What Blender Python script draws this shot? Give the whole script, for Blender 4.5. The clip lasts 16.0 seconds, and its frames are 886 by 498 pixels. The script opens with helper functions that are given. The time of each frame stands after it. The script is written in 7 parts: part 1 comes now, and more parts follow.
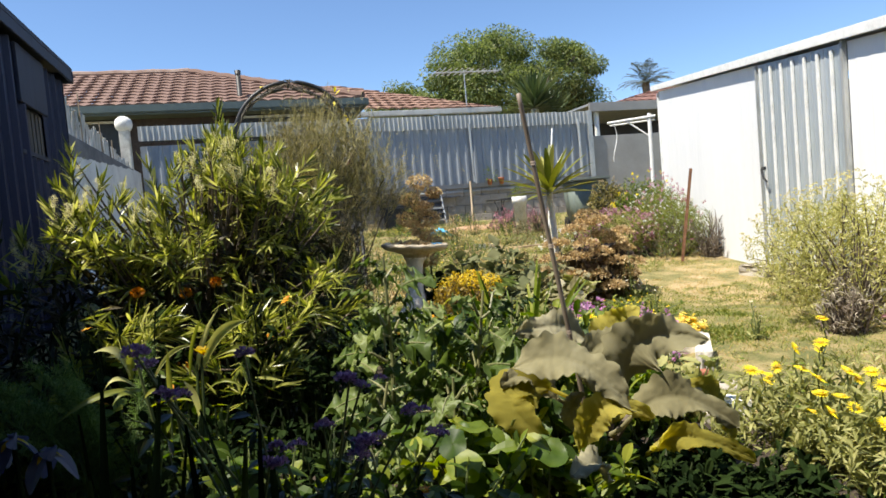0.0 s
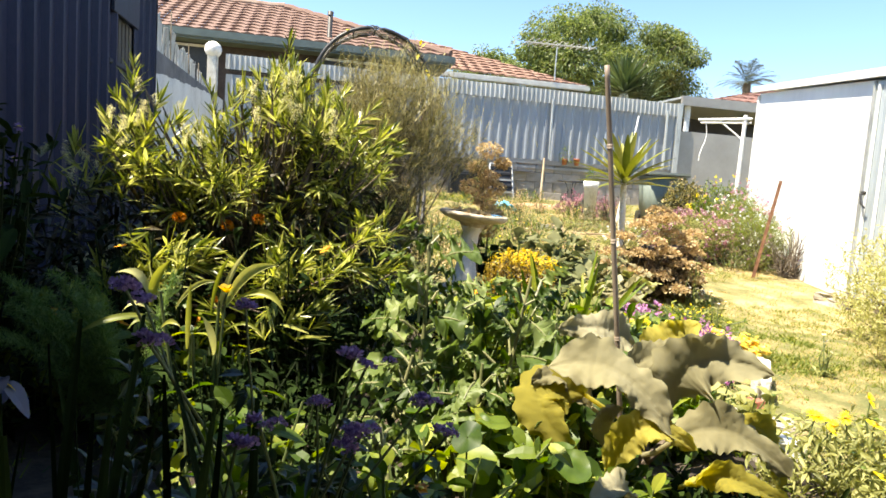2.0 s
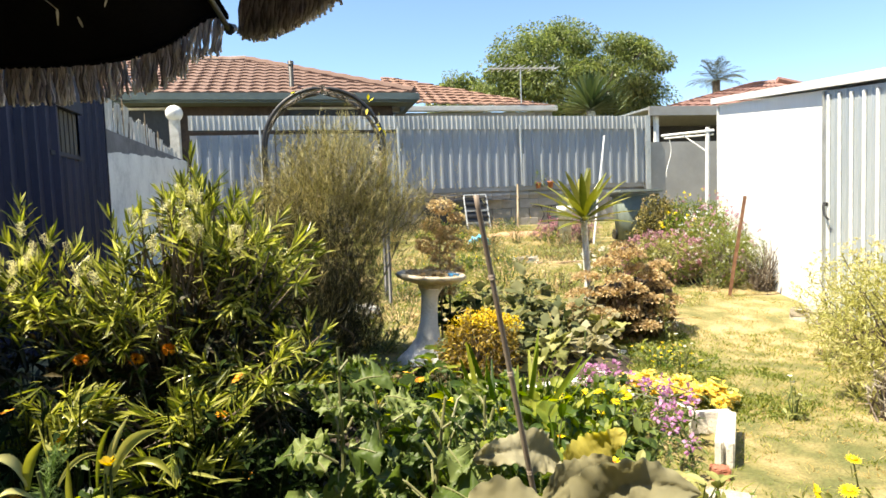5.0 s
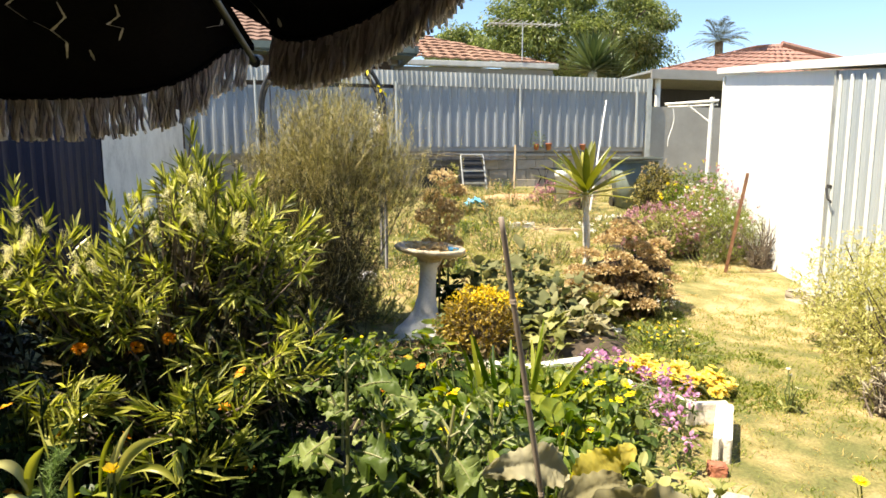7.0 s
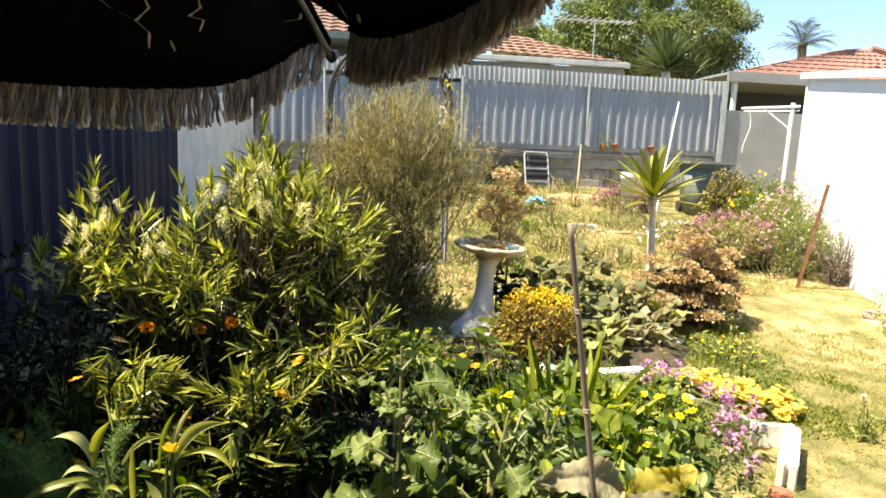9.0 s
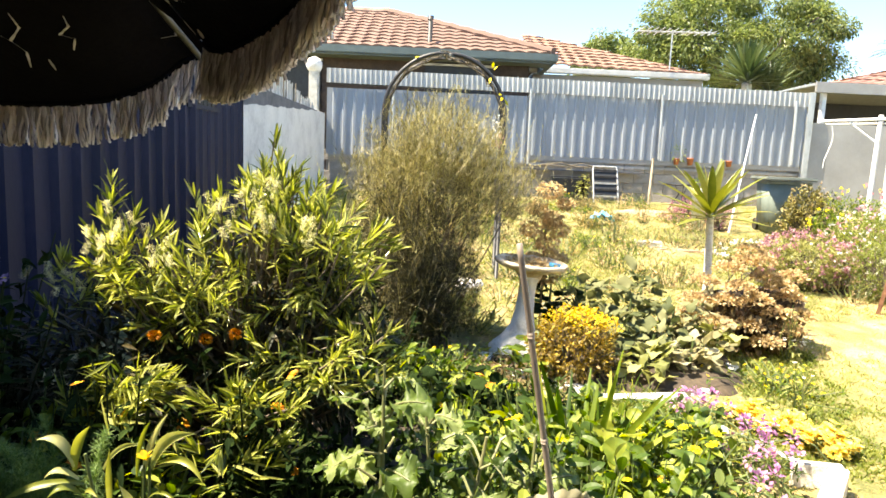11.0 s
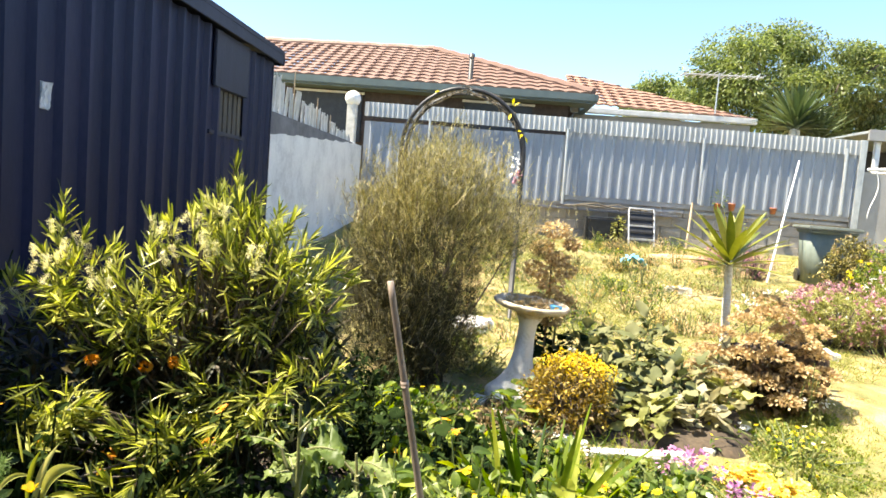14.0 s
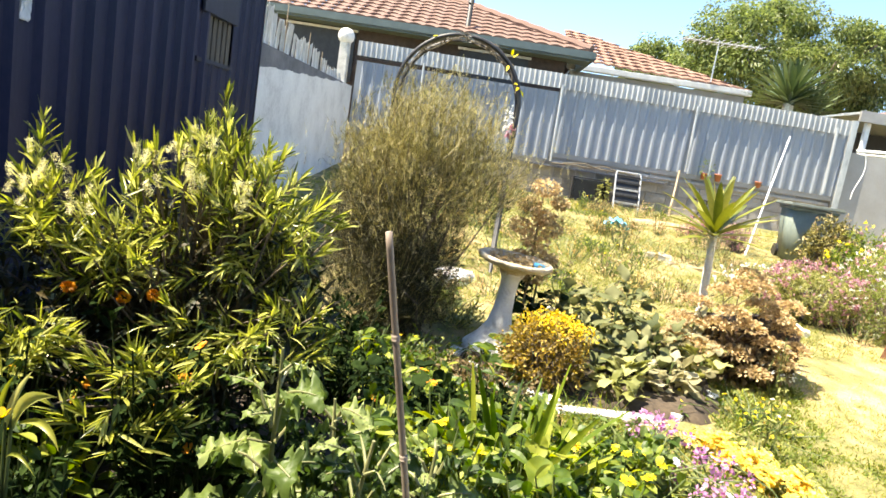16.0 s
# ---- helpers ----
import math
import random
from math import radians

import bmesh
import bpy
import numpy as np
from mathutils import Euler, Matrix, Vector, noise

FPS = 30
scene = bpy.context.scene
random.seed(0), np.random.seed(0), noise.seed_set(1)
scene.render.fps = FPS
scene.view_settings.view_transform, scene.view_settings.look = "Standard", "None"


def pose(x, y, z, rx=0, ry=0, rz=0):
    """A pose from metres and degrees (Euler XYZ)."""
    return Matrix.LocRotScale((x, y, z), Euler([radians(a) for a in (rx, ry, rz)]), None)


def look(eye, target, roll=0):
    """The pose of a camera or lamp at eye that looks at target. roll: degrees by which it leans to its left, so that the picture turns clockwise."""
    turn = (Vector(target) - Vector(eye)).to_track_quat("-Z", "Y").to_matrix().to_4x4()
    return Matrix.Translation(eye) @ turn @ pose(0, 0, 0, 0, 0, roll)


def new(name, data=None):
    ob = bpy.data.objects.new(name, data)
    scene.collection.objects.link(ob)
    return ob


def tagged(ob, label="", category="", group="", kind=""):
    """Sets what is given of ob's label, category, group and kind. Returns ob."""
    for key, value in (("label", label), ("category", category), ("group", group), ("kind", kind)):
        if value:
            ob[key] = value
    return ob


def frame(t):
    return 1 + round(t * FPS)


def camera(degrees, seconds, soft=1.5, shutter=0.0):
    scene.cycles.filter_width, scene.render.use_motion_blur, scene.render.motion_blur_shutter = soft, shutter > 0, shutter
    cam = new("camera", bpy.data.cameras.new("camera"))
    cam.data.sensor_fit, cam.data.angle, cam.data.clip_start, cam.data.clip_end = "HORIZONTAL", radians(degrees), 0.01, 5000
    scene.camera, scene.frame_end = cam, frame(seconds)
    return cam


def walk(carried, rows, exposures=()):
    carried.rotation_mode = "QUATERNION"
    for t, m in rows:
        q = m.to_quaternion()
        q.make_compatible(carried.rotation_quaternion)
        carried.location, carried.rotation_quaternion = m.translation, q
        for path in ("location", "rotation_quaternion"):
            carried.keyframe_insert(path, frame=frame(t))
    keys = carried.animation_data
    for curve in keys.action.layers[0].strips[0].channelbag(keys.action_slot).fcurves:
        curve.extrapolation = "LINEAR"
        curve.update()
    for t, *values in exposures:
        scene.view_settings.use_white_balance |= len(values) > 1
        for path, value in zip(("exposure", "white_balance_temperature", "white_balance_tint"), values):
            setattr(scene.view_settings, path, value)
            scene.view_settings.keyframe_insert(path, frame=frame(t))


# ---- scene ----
cam = camera(68.3, 16.0, soft=1.6)
PATH = [
    (0, (0.029, 0.164, 0.864), (0.603, 2.077, 0.758), -5.0),
    (0.5, (0.002, 0.194, 0.895), (0.399, 2.149, 0.747), -2.1),
    (1, (0.005, 0.269, 0.895), (0.349, 2.23, 0.699), 1.1),
    (1.5, (0.045, 0.286, 0.883), (0.451, 2.232, 0.668), 4.6),
    (2, (0.102, 0.303, 0.866), (0.493, 2.254, 0.663), 4.1),
    (2.5, (0.216, 0.318, 0.818), (0.64, 2.262, 0.616), 3.4),
    (3, (0.312, 0.328, 0.741), (0.779, 2.269, 0.629), 5.0),
    (3.5, (0.399, 0.375, 0.724), (0.924, 2.291, 0.497), 3.6),
    (4, (0.428, 0.381, 0.883), (0.799, 2.339, 0.709), -0.7),
    (4.2, (0.422, 0.346, 0.95), (0.801, 2.305, 0.822), -1.3),
    (6.3, (0.336, 0.444, 1.287), (0.753, 2.389, 1.074), -2.0),
    (6.5, (0.335, 0.442, 1.293), (0.74, 2.385, 1.043), -1.5),
    (7, (0.337, 0.464, 1.285), (0.766, 2.397, 1.003), 0.0),
    (7.5, (0.361, 0.528, 1.279), (0.704, 2.471, 0.949), 2.6),
    (8, (0.366, 0.513, 1.289), (0.634, 2.474, 1.005), 2.6),
    (8.5, (0.353, 0.475, 1.292), (0.628, 2.433, 0.991), 2.7),
    (9, (0.328, 0.497, 1.296), (0.584, 2.457, 0.994), 2.4),
    (9.5, (0.339, 0.484, 1.292), (0.511, 2.452, 0.979), 2.0),
    (9.7, (0.359, 0.501, 1.311), (0.42, 2.481, 1.041), 1.6),
    (11.8, (0.664, 0.522, 1.311), (0.639, 2.503, 1.038), 3.4),
    (12, (0.644, 0.406, 1.318), (0.592, 2.383, 1.021), 3.8),
    (12.5, (0.676, 0.351, 1.312), (0.724, 2.333, 1.048), 3.1),
    (13, (0.735, 0.491, 1.287), (0.795, 2.468, 0.991), 5.9),
    (13.5, (0.823, 0.588, 1.317), (0.691, 2.569, 1.073), 4.5),
    (14, (0.9, 0.649, 1.317), (0.769, 2.637, 1.146), 4.6),
    (14.5, (0.93, 0.684, 1.304), (0.835, 2.668, 1.077), 5.5),
    (15, (0.933, 0.717, 1.305), (0.828, 2.693, 1.018), 6.0),
    (15.5, (0.915, 0.683, 1.325), (0.838, 2.664, 1.058), 9.2),
    (16, (0.864, 0.687, 1.316), (0.81, 2.661, 0.999), 9.1),
]
EXPOSURE = [(0, 0.74, 6500, 10), (0.5, 1.0, 6700, 10), (1.0, 1.19, 6800, 10), (2.0, 1.57, 7000, 9), (2.5, 1.57, 7000, 9), (3.0, 1.52, 7000, 8), (3.5, 1.37, 7050, 8), (4.2, 1.32, 7050, 8), (6.5, 1.32, 7500, 9), (8.0, 1.34, 7500, 9), (8.5, 1.4, 7500, 9), (9.5, 1.52, 7500, 9), (12.0, 2.22, 7300, 9), (12.5, 2.2, 7250, 9), (13.0, 2.06, 7150, 9), (13.5, 1.86, 7100, 9), (16.0, 1.87, 7100, 9)]
walk(cam, [(t, look(eye, target, roll)) for t, eye, target, roll in PATH], EXPOSURE)

# ---- world, sun ----
world = bpy.data.worlds.new("sky")
scene.world = world
world.use_nodes = True
wn, wl = world.node_tree.nodes, world.node_tree.links
sky = wn.new("ShaderNodeTexSky")
sky.sky_type, sky.sun_disc = "NISHITA", False
sky.sun_elevation, sky.sun_rotation = radians(62.4), radians(257.8)
sky.air_density, sky.dust_density, sky.ozone_density = 0.9, 0.0, 6.0
wn["Background"].inputs["Strength"].default_value = 0.115
wl.new(sky.outputs["Color"], wn["Background"].inputs["Color"])
sun = new("sun", bpy.data.lights.new("sun", "SUN"))
sun.data.energy, sun.data.angle, sun.data.color = 5.6, radians(0.53), (1.0, 0.93, 0.8)
sun.matrix_world = look((-5.1, -1.1, 10), (0, 0, 0))

rng = np.random.default_rng(11)


# ---- materials ----
def node_mat(name):
    m = bpy.data.materials.new(name)
    m.use_nodes = True
    t = m.node_tree
    return m, t.nodes, t.links, t.nodes["Principled BSDF"]


def ramp(nodes, cols, stops=None):
    r = nodes.new("ShaderNodeValToRGB")
    el = r.color_ramp.elements
    stops = stops or [i / max(1, len(cols) - 1) for i in range(len(cols))]
    while len(el) < len(cols):
        el.new(0.5)
    for e, c, s in zip(el, cols, stops):
        e.position, e.color = s, (*c, 1)
    return r


def surface(name, cols, scale=6.0, rough=0.7, metal=0.0, bump=0.15, fine=60.0, stretch=(1, 1, 1), stops=None, random=0.0, spec=0.5, coat=0.0):
    """A surface with colour varied at two scales, some relief and, for pieces, a shade of its own for each."""
    m, n, l, p = node_mat(name)
    co = n.new("ShaderNodeTexCoord")
    mp = n.new("ShaderNodeMapping")
    mp.inputs["Scale"].default_value = stretch
    l.new(co.outputs["Object"], mp.inputs["Vector"])
    big = n.new("ShaderNodeTexNoise")
    big.inputs["Scale"].default_value, big.inputs["Detail"].default_value, big.inputs["Roughness"].default_value = scale, 6, 0.65
    small = n.new("ShaderNodeTexNoise")
    small.inputs["Scale"].default_value, small.inputs["Detail"].default_value = fine, 3
    l.new(mp.outputs[0], big.inputs["Vector"])
    l.new(mp.outputs[0], small.inputs["Vector"])
    mix = n.new("ShaderNodeMath")
    mix.operation = "MULTIPLY_ADD"
    mix.inputs[1].default_value, mix.inputs[2].default_value = 0.35, -0.175
    l.new(small.outputs["Fac"], mix.inputs[0])
    add = n.new("ShaderNodeMath")
    l.new(big.outputs["Fac"], add.inputs[0])
    l.new(mix.outputs[0], add.inputs[1])
    fac = add
    if random:
        info = n.new("ShaderNodeObjectInfo")
        r2 = n.new("ShaderNodeMath")
        r2.operation = "MULTIPLY_ADD"
        r2.inputs[1].default_value, r2.inputs[2].default_value = random, -random / 2
        l.new(info.outputs["Random"], r2.inputs[0])
        fac = n.new("ShaderNodeMath")
        l.new(add.outputs[0], fac.inputs[0])
        l.new(r2.outputs[0], fac.inputs[1])
    stops = stops or [0.3 + 0.4 * i / max(1, len(cols) - 1) for i in range(len(cols))]
    r = ramp(n, cols, stops)
    l.new(fac.outputs[0], r.inputs[0])
    l.new(r.outputs[0], p.inputs["Base Color"])
    p.inputs["Roughness"].default_value, p.inputs["Metallic"].default_value = rough, metal
    p.inputs["Specular IOR Level"].default_value = spec
    p.inputs["Coat Weight"].default_value = coat
    if bump:
        b = n.new("ShaderNodeBump")
        b.inputs["Strength"].default_value, b.inputs["Distance"].default_value = bump, 0.02
        l.new(add.outputs[0], b.inputs["Height"])
        l.new(b.outputs[0], p.inputs["Normal"])
    return m


def leafy(name, cols, rough=0.45, through_light=0.3, spec=0.5, tint=None, scale=25.0):
    """Leaves: a shade of its own for each leaf, blotches, and light that comes through."""
    m, n, l, p = node_mat(name)
    geo = n.new("ShaderNodeNewGeometry")
    co = n.new("ShaderNodeTexCoord")
    nz = n.new("ShaderNodeTexNoise")
    nz.inputs["Scale"].default_value, nz.inputs["Detail"].default_value = scale, 4
    l.new(co.outputs["Object"], nz.inputs["Vector"])
    a = n.new("ShaderNodeMath")
    a.operation = "MULTIPLY_ADD"
    a.inputs[1].default_value, a.inputs[2].default_value = 0.6, -0.3
    l.new(nz.outputs["Fac"], a.inputs[0])
    info = n.new("ShaderNodeObjectInfo")
    both = n.new("ShaderNodeMath")
    l.new(geo.outputs["Random Per Island"], both.inputs[0])
    l.new(info.outputs["Random"], both.inputs[1])
    own = n.new("ShaderNodeMath")
    own.operation = "FRACT"
    l.new(both.outputs[0], own.inputs[0])
    s = n.new("ShaderNodeMath")
    l.new(own.outputs[0], s.inputs[0])
    l.new(a.outputs[0], s.inputs[1])
    r = ramp(n, cols)
    l.new(s.outputs[0], r.inputs[0])
    l.new(r.outputs[0], p.inputs["Base Color"])
    p.inputs["Roughness"].default_value = rough
    p.inputs["Specular IOR Level"].default_value = spec
    tr = n.new("ShaderNodeBsdfTranslucent")
    hs = n.new("ShaderNodeHueSaturation")
    hs.inputs["Saturation"].default_value, hs.inputs["Value"].default_value = 1.15, 1.6
    l.new(r.outputs[0], hs.inputs["Color"])
    l.new(hs.outputs[0], tr.inputs["Color"])
    mx = n.new("ShaderNodeMixShader")
    mx.inputs[0].default_value = through_light
    l.new(p.outputs[0], mx.inputs[1])
    l.new(tr.outputs[0], mx.inputs[2])
    l.new(mx.outputs[0], n["Material Output"].inputs["Surface"])
    b = n.new("ShaderNodeBump")
    b.inputs["Strength"].default_value, b.inputs["Distance"].default_value = 0.25, 0.004
    l.new(nz.outputs["Fac"], b.inputs["Height"])
    l.new(b.outputs[0], p.inputs["Normal"])
    return m


